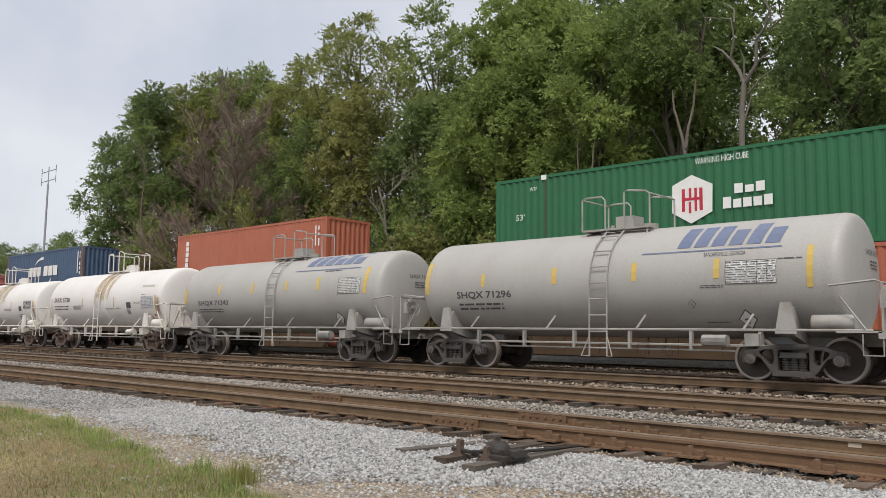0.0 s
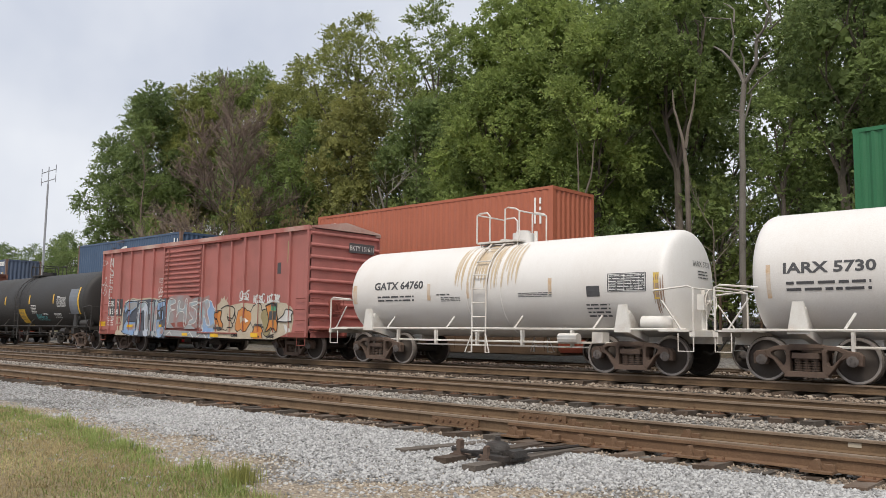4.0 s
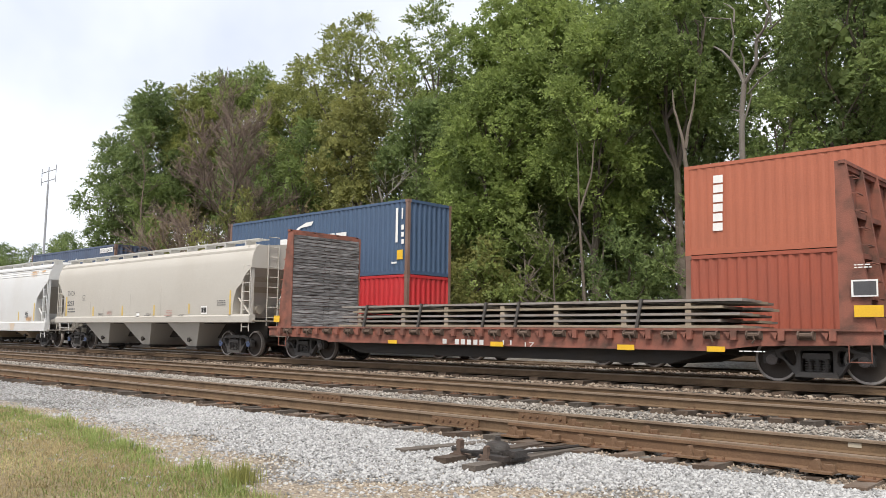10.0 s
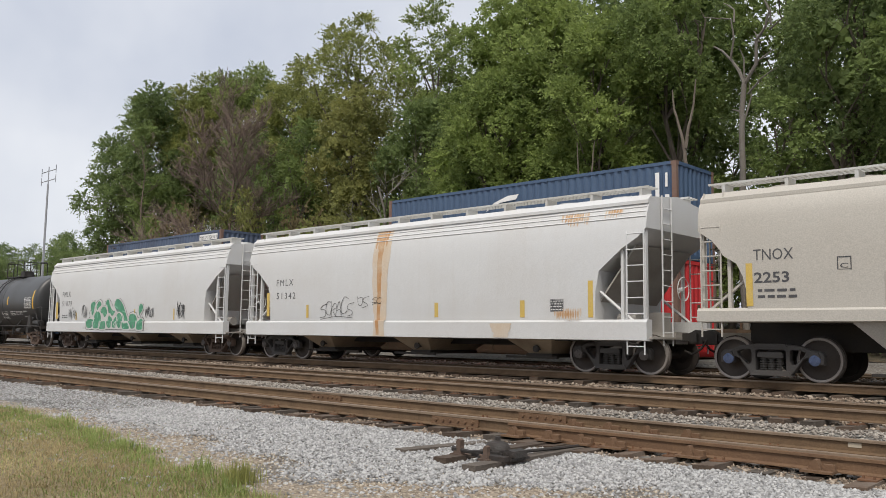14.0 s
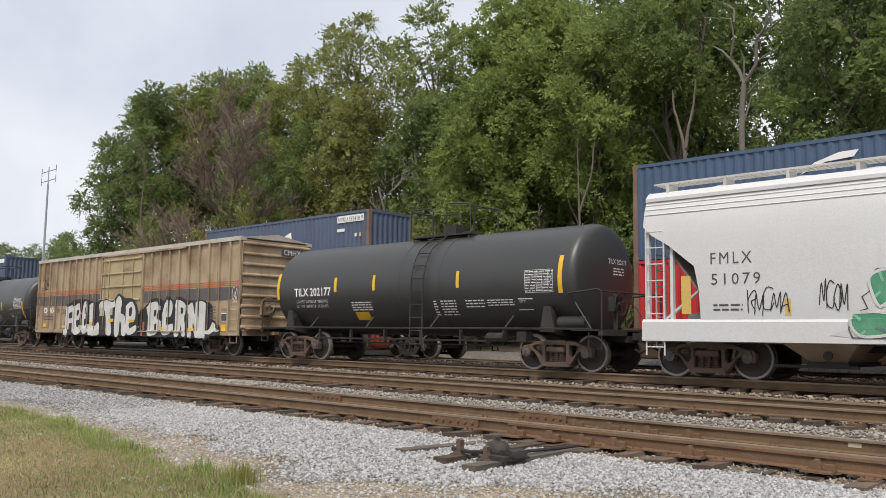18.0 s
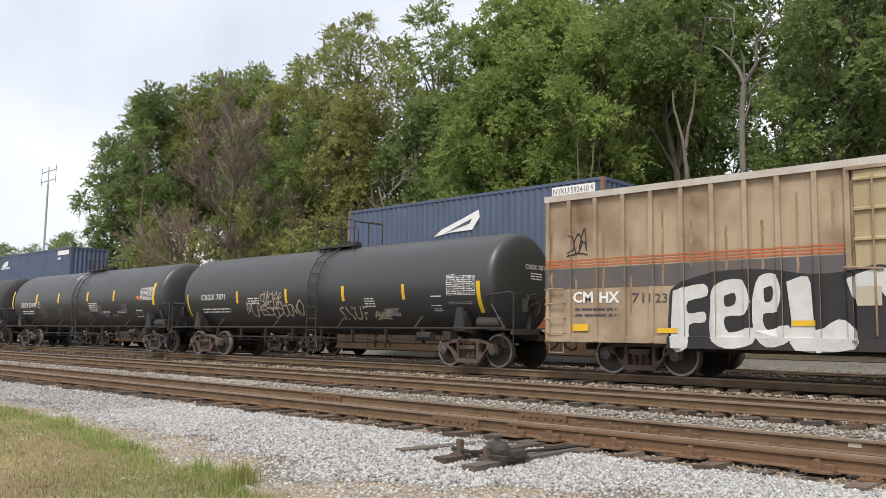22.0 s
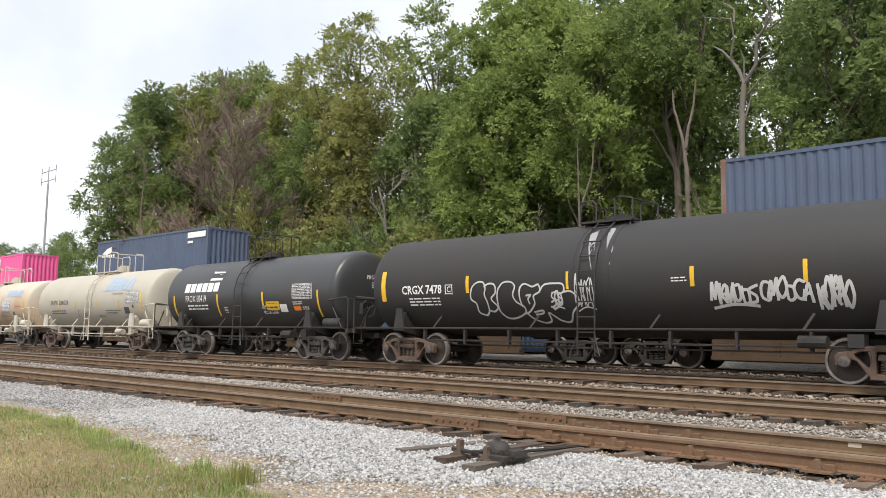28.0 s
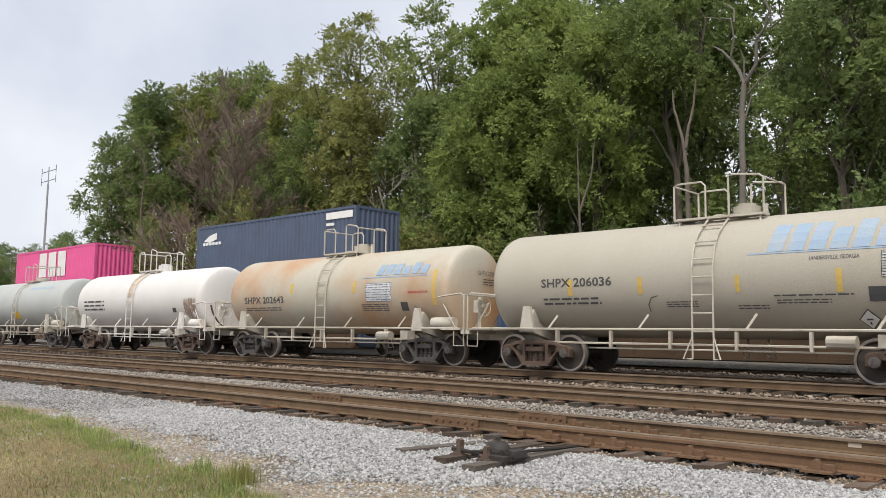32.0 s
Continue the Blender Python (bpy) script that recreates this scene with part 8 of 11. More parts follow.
mark(w3, "fine_print", lines(3.95, 4.33, 2.36, 2.41, 1, 2, 1), s3, M["charcoal"])
strips(w3, s3, "hop_grey", "patch", ((3.85, 4.91, 2.70, 2.79),))
placard(w3, s3, 4.49, 1.38, 0.22, "white", "crimson")
strips(w3, s3, "crimson", "label_plate", ((4.90, 5.04, 1.50, 1.57),))
rust_runs(w3, s3, "rust_drip", -0.62, 0.95, 2.15, 3.42, 15, 41, 0.005)
rust_runs(w3, s3, "rust_drip", -0.42, 0.25, 2.55, 3.46, 7, 42, 0.007)
rust_runs(w3, s3, "rust_brown", 5.16, 5.46, 1.42, 2.3, 5, 43, 0.006)
rust_runs(w3, s3, "rust_drip", 4.1, 5.3, 0.98, 1.32, 14, 44, 0.004)
rust_runs(w3, s3, "rust_wash", -2.6, 2.4, 0.95, 1.16, 34, 45, 0.004)
rust_runs(w4, s4, "rust_drip", -1.0, 1.2, 2.1, 3.36, 19, 46, 0.005)
rust_runs(w4, s4, "rust_drip", -0.35, 0.75, 2.5, 3.4, 9, 47, 0.007)
rust_wash(w19, s19, "rust_wash", -0.55, 0.2, 2.3, 3.3, 49, 0.005)
rust_runs(w19, s19, "rust_brown", 4.3, 5.2, 1.3, 2.2, 14, 50, 0.006)
rust_runs(w4, s4, "rust_brown", 5.1, 5.38, 1.4, 2.3, 5, 48, 0.006)
strips(w4, s4, "rust_run", "reflector", ((-5.21, -5.04, 1.78, 2.34), (-2.03, -1.90, 1.84, 2.30), (-0.57, -0.45, 1.86, 2.30), (2.19, 2.30, 1.92, 2.32),))
strips(w4, s4, "ochre", "reflector", ((5.11, 5.25, 1.74, 2.34),))
words(w4, 'GATX 64760', -4.24, 2.17, 0.24, s4, M["charcoal"], 2.05, bold=0.03)
mark(w4, "fine_print", lines(-4.10, -2.56, 1.81, 2.02, 2, 5, 1), s4, M["charcoal"])
mark(w4, "fine_print", lines(-1.66, -1.15, 1.95, 2.03, 1, 2, 1), s4, M["charcoal"])
mark(w4, "fine_print", lines(-1.50, -0.77, 1.79, 1.93, 3, 4, 1), s4, M["charcoal"])
mark(w4, "fine_print", lines(1.24, 2.31, 1.85, 1.98, 3, 5, 1), s4, M["charcoal"])
strips(w4, s4, "charcoal", "data_plate", ((3.32, 3.69, 1.83, 2.08),))
strips(w4, s4, "charcoal", "table_panel", ((3.91, 4.93, 1.93, 2.36),))
chart(w4, s4, 3.94, 4.91, 1.94, 2.34, "", "white", 6)
mark(w4, "fine_print", lines(3.27, 3.92, 1.33, 1.68, 4, 3, 1), s4, M["charcoal"])
strips(b5, s5, "charcoal", "number_panel", ((-6.78, -6.17, 1.51, 2.25), (-5.99, -5.44, 1.50, 2.22),))
es5 = end_side(7.46)
strips(b5, es5, "charcoal", "number_panel", ((0.1, 1.25, 3.62, 3.95),))
words(b5, "BKTY 151611", 0.14, 3.70, 0.17, es5, M["white"], 1.06, off=0.012)
words(b5, 'BK', -6.59, 1.92, 0.24, s5, M["white"], 0.36, off=0.011)
words(b5, 'TY', -5.95, 1.91, 0.24, s5, M["white"], 0.35, off=0.011)
words(b5, '151', -6.52, 1.57, 0.25, s5, M["white"], 0.33, off=0.011)
words(b5, '611', -5.97, 1.56, 0.24, s5, M["white"], 0.47, off=0.05)
mark(b5, "fine_print", lines(-6.77, -6.26, 1.07, 1.34, 3, 3, 1), s5, M["white"])
mark(b5, "graffiti_tag", scrawl(-6.84, -6.17, 1.34, 1.51, 5, 5, 0.022), s5, M["spray_white"], 0.008, "sprayed graffiti tag")
mark(b5, "graffiti_tag", scrawl(-5.99, -5.49, 1.17, 1.48, 6, 6, 0.022), s5, M["spray_tan"], 0.008, "sprayed graffiti tag")
strips(b5, s5, "spray_white", "notice_frame", ((-2.43, -1.83, 2.61, 2.62), (-2.44, -1.84, 2.21, 2.22), (-2.43, -2.42, 2.21, 2.62), (-1.84, -1.83, 2.19, 2.58), (-2.38, -1.91, 2.98, 2.99), (-2.38, -1.91, 2.82, 2.83), (-2.38, -2.37, 2.82, 2.99), (-1.91, -1.91, 2.79, 2.96),))
mark(b5, "fine_print", lines(-2.34, -1.95, 2.86, 2.95, 2, 2, 1), s5, M["spray_white"])
words(b5, 'SECURE', -2.28, 2.49, 0.08, s5, M["white"], 0.31)
words(b5, 'BOTH HASPS', -2.39, 2.38, 0.09, s5, M["white"], 0.52)
mark(b5, "fine_print", lines(-2.37, -1.91, 2.24, 2.34, 2, 2, 1), s5, M["white"])
mark(b5, "fine_print", lines(-2.23, -2.10, 2.74, 2.77, 1, 1, 1), s5, M["spray_white"])
strips(b5, s5, "yellow", "reflector", ((-7.35, -6.97, 1.06, 1.26),), off=0.012)
strips(b5, s5, "yellow", "reflector", ((-4.77, -4.42, 1.02, 1.13), (-2.22, -1.88, 1.03, 1.13), (-0.20, 0.22, 0.71, 0.81), (1.71, 2.25, 0.68, 0.83), (4.31, 4.74, 0.70, 0.84),), off=0.03)
mark(b5, "graffiti_line", ribbon(soft_line([(-6.77, 3.68), (-6.74, 4.07), (-6.63, 3.74), (-6.50, 4.02), (-6.48, 3.65)], 3), 0.05), s5, M["spray_white"], 0.012)
mark(b5, "graffiti_line", ribbon(soft_line([(-6.77, 3.24), (-6.61, 3.60), (-6.42, 3.28), (-6.70, 3.38)], 3), 0.05), s5, M["spray_white"], 0.012)
mark(b5, "graffiti_line", ribbon(soft_line([(-6.47, 3.20), (-6.75, 3.18), (-6.49, 3.05), (-6.75, 3.03)], 3), 0.05), s5, M["spray_white"], 0.012)
mark(b5, "graffiti_line", ribbon(soft_line([(-6.45, 2.95), (-6.73, 2.91), (-6.47, 2.74), (-6.56, 2.63), (-6.78, 2.66)], 3), 0.05), s5, M["spray_white"], 0.012)
mark(b5, "graffiti_line", ribbon(soft_line([(-6.49, 2.54), (-6.76, 2.56), (-6.73, 2.28), (-6.49, 2.29)], 3), 0.05), s5, M["spray_white"], 0.012)
mark(b5, "graffiti_line", ribbon([(-6.75, 2.42), (-6.56, 2.43)], 0.05), s5, M["spray_white"], 0.012)
mark(b5, "graffiti_line", ribbon(soft_line([(-7.23, 3.15), (-7.15, 3.24), (-7.07, 3.09), (-7.18, 2.99), (-7.29, 2.90), (-7.34, 2.66), (-7.26, 2.45), (-7.14, 2.42), (-7.00, 2.59), (-7.04, 2.84), (-7.17, 2.99)], 3), 0.022), s5, M["spray_white"], 0.012)
mark(b5, "graffiti_line", ribbon([(-7.35, 2.91), (-6.89, 2.80)], 0.022), s5, M["spray_white"], 0.012)
mark(b5, "graffiti_line", ribbon(soft_line([(-7.29, 2.80), (-7.21, 2.60), (-7.16, 2.79), (-7.07, 2.57)], 3), 0.022), s5, M["spray_white"], 0.012)
mark(b5, "graffiti_line", ribbon(soft_line([(-7.33, 3.79), (-7.31, 3.97), (-7.23, 3.80), (-7.20, 3.96)], 3), 0.018), s5, M["spray_white"], 0.012)
mark(b5, "graffiti_line", ribbon([(-7.17, 3.79), (-7.10, 3.93), (-7.03, 3.78)], 0.018), s5, M["spray_white"], 0.012)
mark(b5, "graffiti_line", ribbon([(-7.33, 3.75), (-6.97, 3.85)], 0.018), s5, M["spray_white"], 0.012)
mark(b5, "graffiti_shape", [[(-5.89, 0.68), (-5.78, 0.99), (-5.52, 1.13), (-5.41, 1.75), (-5.21, 2.13), (-4.55, 2.25), (-4.10, 2.19), (-3.48, 2.23), (-2.90, 2.23), (-2.46, 2.17), (-2.34, 2.15), (-2.15, 2.35), (-1.94, 2.14), (-1.44, 2.18), (-1.49, 0.72)]], s5, M["spray_tan"], 0.004)
mark(b5, "graffiti_shadow", [soft_line([(-5.36, 1.40), (-5.33, 1.81), (-5.15, 2.08), (-4.56, 2.19), (-4.10, 2.14), (-3.48, 2.16), (-2.90, 2.17), (-2.34, 2.10), (-2.14, 2.24), (-1.96, 2.08), (-1.44, 2.12), (-1.50, 0.69), (-1.93, 0.66), (-3.11, 0.65), (-4.13, 0.65), (-5.25, 0.77), (-5.36, 1.08), (-5.36, 1.40)], 3)[:-1]], s5, M["spray_slate"], 0.007)
mark(b5, "graffiti_shape", [soft_line([(-5.21, 1.78), (-5.03, 2.05), (-4.56, 2.10), (-4.12, 2.08), (-4.20, 1.83), (-4.55, 1.66), (-4.76, 1.40), (-4.74, 1.26), (-4.26, 1.24), (-4.19, 1.13), (-4.20, 0.70), (-4.73, 0.72), (-5.17, 0.80), (-5.22, 1.08), (-4.95, 1.38), (-4.70, 1.72), (-4.94, 1.76), (-5.16, 1.62), (-5.21, 1.78)], 3)[:-1]], s5, M["spray_blue"], 0.012)
mark(b5, "graffiti_shape", [soft_line([(-4.14, 0.70), (-4.05, 1.48), (-3.91, 1.89), (-3.57, 2.06), (-3.28, 1.96), (-3.16, 1.64), (-3.13, 1.05), (-2.96, 0.69), (-3.37, 0.68), (-3.46, 1.13), (-3.50, 1.63), (-3.62, 1.70), (-3.73, 1.51), (-3.72, 1.05), (-3.83, 0.69), (-4.14, 0.70)], 3)[:-1]], s5, M["spray_pale"], 0.012)
mark(b5, "graffiti_shape", [soft_line([(-3.11, 1.13), (-3.08, 1.70), (-2.95, 1.97), (-2.69, 2.03), (-2.74, 1.13), (-2.80, 0.69), (-2.93, 0.69), (-3.05, 0.88), (-3.11, 1.13)], 3)[:-1]], s5, M["spray_grey"], 0.012)
mark(b5, "graffiti_shape", [soft_line([(-2.69, 0.69), (-2.63, 1.99), (-2.45, 2.02), (-2.50, 0.70), (-2.69, 0.69)], 3)[:-1]], s5, M["spray_ice"], 0.012)
mark(b5, "graffiti_shape", [soft_line([(-2.41, 2.00), (-1.65, 2.05), (-1.63, 1.85), (-2.11, 1.81), (-2.17, 1.68), (-1.74, 1.67), (-1.72, 1.31), (-2.14, 1.28), (-2.18, 1.06), (-1.63, 1.04), (-1.68, 0.71), (-2.40, 0.68), (-2.41, 2.00)], 3)[:-1]], s5, M["spray_blue"], 0.012)
mark(b5, "graffiti_shape", [soft_line([(-5.05, 1.98), (-4.56, 2.06), (-4.16, 2.04), (-4.23, 1.87), (-4.60, 1.75), (-4.94, 1.81), (-5.05, 1.98)], 3)[:-1]], s5, M["spray_grey"], 0.017)
mark(b5, "graffiti_shape", [soft_line([(-4.86, 1.09), (-4.25, 1.18), (-4.23, 0.96), (-4.77, 0.93), (-4.86, 1.09)], 3)[:-1]], s5, M["spray_ice"], 0.017)
mark(b5, "graffiti_shape", [soft_line([(-4.05, 1.31), (-3.89, 1.84), (-3.59, 2.01), (-3.53, 1.90), (-3.83, 1.68), (-3.93, 1.22), (-4.01, 0.82), (-4.05, 1.31)], 3)[:-1]], s5, M["spray_ice"], 0.017)
mark(b5, "graffiti_shape", [soft_line([(-3.40, 1.39), (-3.28, 1.71), (-3.18, 1.39), (-3.15, 0.97), (-3.33, 0.97), (-3.40, 1.39)], 3)[:-1]], s5, M["spray_grey"], 0.017)
mark(b5, "graffiti_shape", [soft_line([(-2.97, 1.88), (-2.69, 1.99), (-2.80, 1.70), (-2.94, 1.38), (-2.93, 1.01), (-3.04, 1.13), (-2.97, 1.88)], 3)[:-1]], s5, M["spray_ice"], 0.017)
mark(b5, "graffiti_shape", [soft_line([(-2.37, 1.22), (-2.20, 1.23), (-2.23, 0.73), (-2.37, 0.73), (-2.37, 1.22)], 3)[:-1]], s5, M["spray_grey"], 0.017)
mark(b5, "graffiti_shape", [soft_line([(-2.15, 0.98), (-1.66, 0.98), (-1.71, 0.76), (-2.11, 0.77), (-2.15, 0.98)], 3)[:-1]], s5, M["spray_ice"], 0.017)
mark(b5, "graffiti_line", ribbon(soft_line([(-5.21, 1.78), (-5.03, 2.05), (-4.56, 2.10), (-4.12, 2.08), (-4.20, 1.83), (-4.55, 1.66), (-4.76, 1.40), (-4.74, 1.26), (-4.26, 1.24), (-4.19, 1.13), (-4.20, 0.70), (-4.73, 0.72), (-5.17, 0.80), (-5.22, 1.08), (-4.95, 1.38), (-4.70, 1.72), (-4.94, 1.76), (-5.16, 1.62), (-5.21, 1.78)], 3), 0.022), s5, M["spray_black"], 0.022)
mark(b5, "graffiti_line", ribbon(soft_line([(-4.14, 0.70), (-4.05, 1.48), (-3.91, 1.89), (-3.57, 2.06), (-3.28, 1.96), (-3.16, 1.64), (-3.13, 1.05), (-2.96, 0.69), (-3.37, 0.68), (-3.46, 1.13), (-3.50, 1.63), (-3.62, 1.70), (-3.73, 1.51), (-3.72, 1.05), (-3.83, 0.69), (-4.14, 0.70)], 3), 0.022), s5, M["spray_black"], 0.022)
mark(b5, "graffiti_line", ribbon(soft_line([(-3.11, 1.13), (-3.08, 1.70), (-2.95, 1.97), (-2.69, 2.03), (-2.74, 1.13), (-2.80, 0.69), (-2.93, 0.69), (-3.05, 0.88), (-3.11, 1.13)], 3), 0.022), s5, M["spray_black"], 0.022)
mark(b5, "graffiti_line", ribbon(soft_line([(-2.41, 2.00), (-1.65, 2.05), (-1.63, 1.85), (-2.11, 1.81), (-2.17, 1.68), (-1.74, 1.67), (-1.72, 1.31), (-2.14, 1.28), (-2.18, 1.06), (-1.63, 1.04), (-1.68, 0.71), (-2.40, 0.68), (-2.41, 2.00)], 3), 0.022), s5, M["spray_black"], 0.022)
mark(b5, "graffiti_line", ribbon(soft_line([(-5.25, 1.75), (-5.05, 2.09), (-4.56, 2.14), (-4.10, 2.12)], 3), 0.022), s5, M["spray_white"], 0.026)
mark(b5, "graffiti_line", ribbon(soft_line([(-4.10, 1.39), (-3.94, 1.93), (-3.57, 2.10), (-3.23, 1.99)], 3), 0.022), s5, M["spray_white"], 0.026)
mark(b5, "graffiti_line", ribbon([(-3.11, 1.70), (-2.97, 2.00), (-2.68, 2.06)], 0.022), s5, M["spray_white"], 0.026)
mark(b5, "graffiti_line", ribbon([(-2.47, 0.70), (-2.42, 2.03), (-1.63, 2.09)], 0.022), s5, M["spray_white"], 0.026)
mark(b5, "graffiti_line", ribbon([(-4.12, 2.08), (-4.18, 1.83)], 0.022), s5, M["spray_white"], 0.026)
mark(b5, "graffiti_line", ribbon([(-5.23, 0.80), (-4.73, 0.69), (-4.19, 0.67)], 0.022), s5, M["spray_white"], 0.026)
mark(b5, "graffiti_line", ribbon([(-2.42, 0.78), (-2.39, 0.68), (-2.31, 0.67)], 0.022), s5, M["spray_white"], 0.026)
mark(b5, "graffiti_line", ribbon([(-2.29, 0.77), (-2.20, 0.72), (-2.30, 0.67)], 0.022), s5, M["spray_white"], 0.026)
strips(b5, s5, "charcoal", "placard_board", ((-2.42, -1.83, 1.33, 1.72), (-3.15, -2.82, 1.32, 1.57),), off=0.03)
mark(b5, "graffiti_shape", [[(-1.58, 2.16), (-0.94, 2.27), (0.11, 2.26), (0.41, 2.10), (0.87, 2.18), (1.07, 2.14), (1.40, 2.24), (1.62, 1.78), (1.59, 1.13), (1.06, 1.01), (-1.78, 1.03), (-1.75, 1.80)]], s5, M["spray_haze"], 0.006)
mark(b5, "graffiti_shape", [[(-1.50, 1.42), (-1.32, 2.08), (-0.87, 2.11), (-0.80, 1.97), (-1.18, 1.88), (-1.12, 1.74), (-0.80, 1.71), (-1.18, 1.61), (-1.30, 1.14)]], s5, M["spray_ice"], 0.011)
mark(b5, "graffiti_line", ribbon(soft_line([(-1.50, 1.42), (-1.32, 2.08), (-0.87, 2.11), (-0.80, 1.97), (-1.18, 1.88), (-1.12, 1.74), (-0.80, 1.71), (-1.18, 1.61), (-1.30, 1.14), (-1.50, 1.42)], 3), 0.03), s5, M["spray_white"], 0.016)
mark(b5, "graffiti_shape", [[(-0.67, 1.42), (-0.59, 2.01), (-0.43, 2.01), (-0.46, 1.76), (-0.12, 1.75), (-0.06, 2.04), (0.09, 2.06), (0.03, 1.14), (-0.13, 1.14), (-0.12, 1.59), (-0.51, 1.60)]], s5, M["spray_ice"], 0.011)
mark(b5, "graffiti_line", ribbon(soft_line([(-0.67, 1.42), (-0.59, 2.01), (-0.43, 2.01), (-0.46, 1.76), (-0.12, 1.75), (-0.06, 2.04), (0.09, 2.06), (0.03, 1.14), (-0.13, 1.14), (-0.12, 1.59), (-0.51, 1.60), (-0.67, 1.42)], 3), 0.03), s5, M["spray_white"], 0.016)
mark(b5, "graffiti_shape", [[(0.24, 1.95), (0.76, 2.00), (0.80, 1.89), (0.42, 1.81), (0.77, 1.67), (0.74, 1.23), (0.25, 1.14), (0.31, 1.28), (0.54, 1.36), (0.27, 1.59)]], s5, M["spray_ice"], 0.011)
mark(b5, "graffiti_line", ribbon(soft_line([(0.24, 1.95), (0.76, 2.00), (0.80, 1.89), (0.42, 1.81), (0.77, 1.67), (0.74, 1.23), (0.25, 1.14), (0.31, 1.28), (0.54, 1.36), (0.27, 1.59), (0.24, 1.95)], 3), 0.03), s5, M["spray_white"], 0.016)
mark(b5, "graffiti_shape", [[(0.99, 1.97), (1.33, 2.08), (1.49, 1.83), (1.33, 1.62), (1.55, 1.14), (1.33, 1.14), (1.11, 1.49), (1.05, 1.14), (0.92, 1.14)]], s5, M["spray_ice"], 0.011)
mark(b5, "graffiti_line", ribbon(soft_line([(0.99, 1.97), (1.33, 2.08), (1.49, 1.83), (1.33, 1.62), (1.55, 1.14), (1.33, 1.14), (1.11, 1.49), (1.05, 1.14), (0.92, 1.14), (0.99, 1.97)], 3), 0.03), s5, M["spray_white"], 0.016)
mark(b5, "graffiti_shape", [[(-1.75, 1.00), (-1.17, 1.23), (-0.85, 1.00)]], s5, M["spray_grey"], 0.012)
mark(b5, "graffiti_shape", [[(-0.11, 0.96), (0.25, 1.19), (0.74, 0.97)]], s5, M["spray_grey"], 0.012)
mark(b5, "graffiti_shape", [[(1.39, 1.02), (1.82, 1.19), (2.14, 0.98)]], s5, M["spray_grey"], 0.012)
mark(b5, "graffiti_shape", [[(-0.60, 1.21), (-0.11, 1.25), (0.15, 1.12), (-0.11, 1.03), (-0.57, 1.05)]], s5, M["box_red_dark"], 0.013)
mark(b5, "graffiti_shape", [[(-1.11, 1.19), (-0.79, 1.21), (-0.75, 1.05), (-1.04, 1.03)]], s5, M["box_red_dark"], 0.013)
mark(b5, "graffiti_shape", [[(2.35, 2.05), (2.45, 2.19), (2.50, 2.02)]], s5, M["spray_tan"], 0.006)
mark(b5, "graffiti_shape", [[(2.55, 2.04), (2.67, 2.14), (2.60, 1.97)]], s5, M["spray_tan"], 0.006)
mark(b5, "graffiti_shape", [[(2.19, 2.03), (2.26, 2.13), (2.35, 1.98)]], s5, M["spray_tan"], 0.006)
mark(b5, "graffiti_shape", [[(2.03, 1.86), (2.14, 1.92), (2.29, 1.81)]], s5, M["spray_tan"], 0.006)
throw_up(b5, s5, 1.50, 1.35, 0.41, 0.71, 31, "spray_blue", 'spray_white', 0.008, 0.22)
mark(b5, "graffiti_shape", [[(-1.66, 0.93), (1.42, 0.86), (1.93, 0.79), (1.86, 0.63), (-1.66, 0.70)]], s5, M["spray_grey"], 0.007)
mark(b5, "graffiti_line", ribbon([(-1.42, 0.72), (-1.16, 0.85), (-0.98, 0.72)], 0.04), s5, M["spray_white"], 0.014)
mark(b5, "graffiti_line", ribbon([(0.11, 0.71), (0.35, 0.84), (0.58, 0.66)], 0.04), s5, M["spray_white"], 0.014)
mark(b5, "graffiti_line", ribbon([(0.82, 0.69), (1.20, 0.83), (1.42, 0.65)], 0.04), s5, M["spray_white"], 0.014)
mark(b5, "graffiti_shape", [[(1.79, 0.66), (2.01, 1.85), (2.37, 2.12), (2.84, 1.83), (3.62, 1.91), (4.48, 1.85), (5.17, 1.89), (5.72, 1.90), (6.34, 1.83), (6.58, 1.64), (6.62, 1.32), (6.53, 0.89), (5.68, 0.64), (3.47, 0.64)]], s5, M["spray_tan"], 0.004)
throw_up(b5, s5, 2.50, 1.34, 0.51, 0.47, 41, "spray_tan", 'spray_black', 0.008, 0.22)
mark(b5, "graffiti_shape", [[(1.94, 1.50), (2.15, 1.65), (2.32, 1.59), (2.26, 1.34), (2.45, 1.12), (2.28, 0.97), (2.03, 1.15)]], s5, M["spray_orange"], 0.016)
mark(b5, "graffiti_shape", [[(2.29, 1.72), (2.71, 1.83), (3.17, 1.70), (3.03, 1.34), (2.70, 1.52), (3.09, 1.09), (2.76, 1.03)]], s5, M["spray_tan"], 0.015)
throw_up(b5, s5, 3.68, 1.31, 0.44, 0.48, 42, "spray_orange", 'spray_black', 0.008, 0.22)
throw_up(b5, s5, 3.64, 1.31, 0.17, 0.14, 43, "spray_tan", None, 0.016, 0.22)
mark(b5, "graffiti_shape", [[(3.80, 1.38), (4.06, 1.26), (3.84, 1.19)]], s5, M["white"], 0.02)
throw_up(b5, s5, 4.53, 1.33, 0.39, 0.46, 44, "spray_tan", 'spray_black', 0.008, 0.22)
mark(b5, "graffiti_shape", [[(4.34, 0.87), (4.46, 1.16), (4.86, 1.04), (5.02, 0.67), (4.45, 0.64)]], s5, M["spray_orange"], 0.014)
throw_up(b5, s5, 5.26, 1.27, 0.43, 0.52, 45, "spray_mud", 'spray_black', 0.008, 0.22)
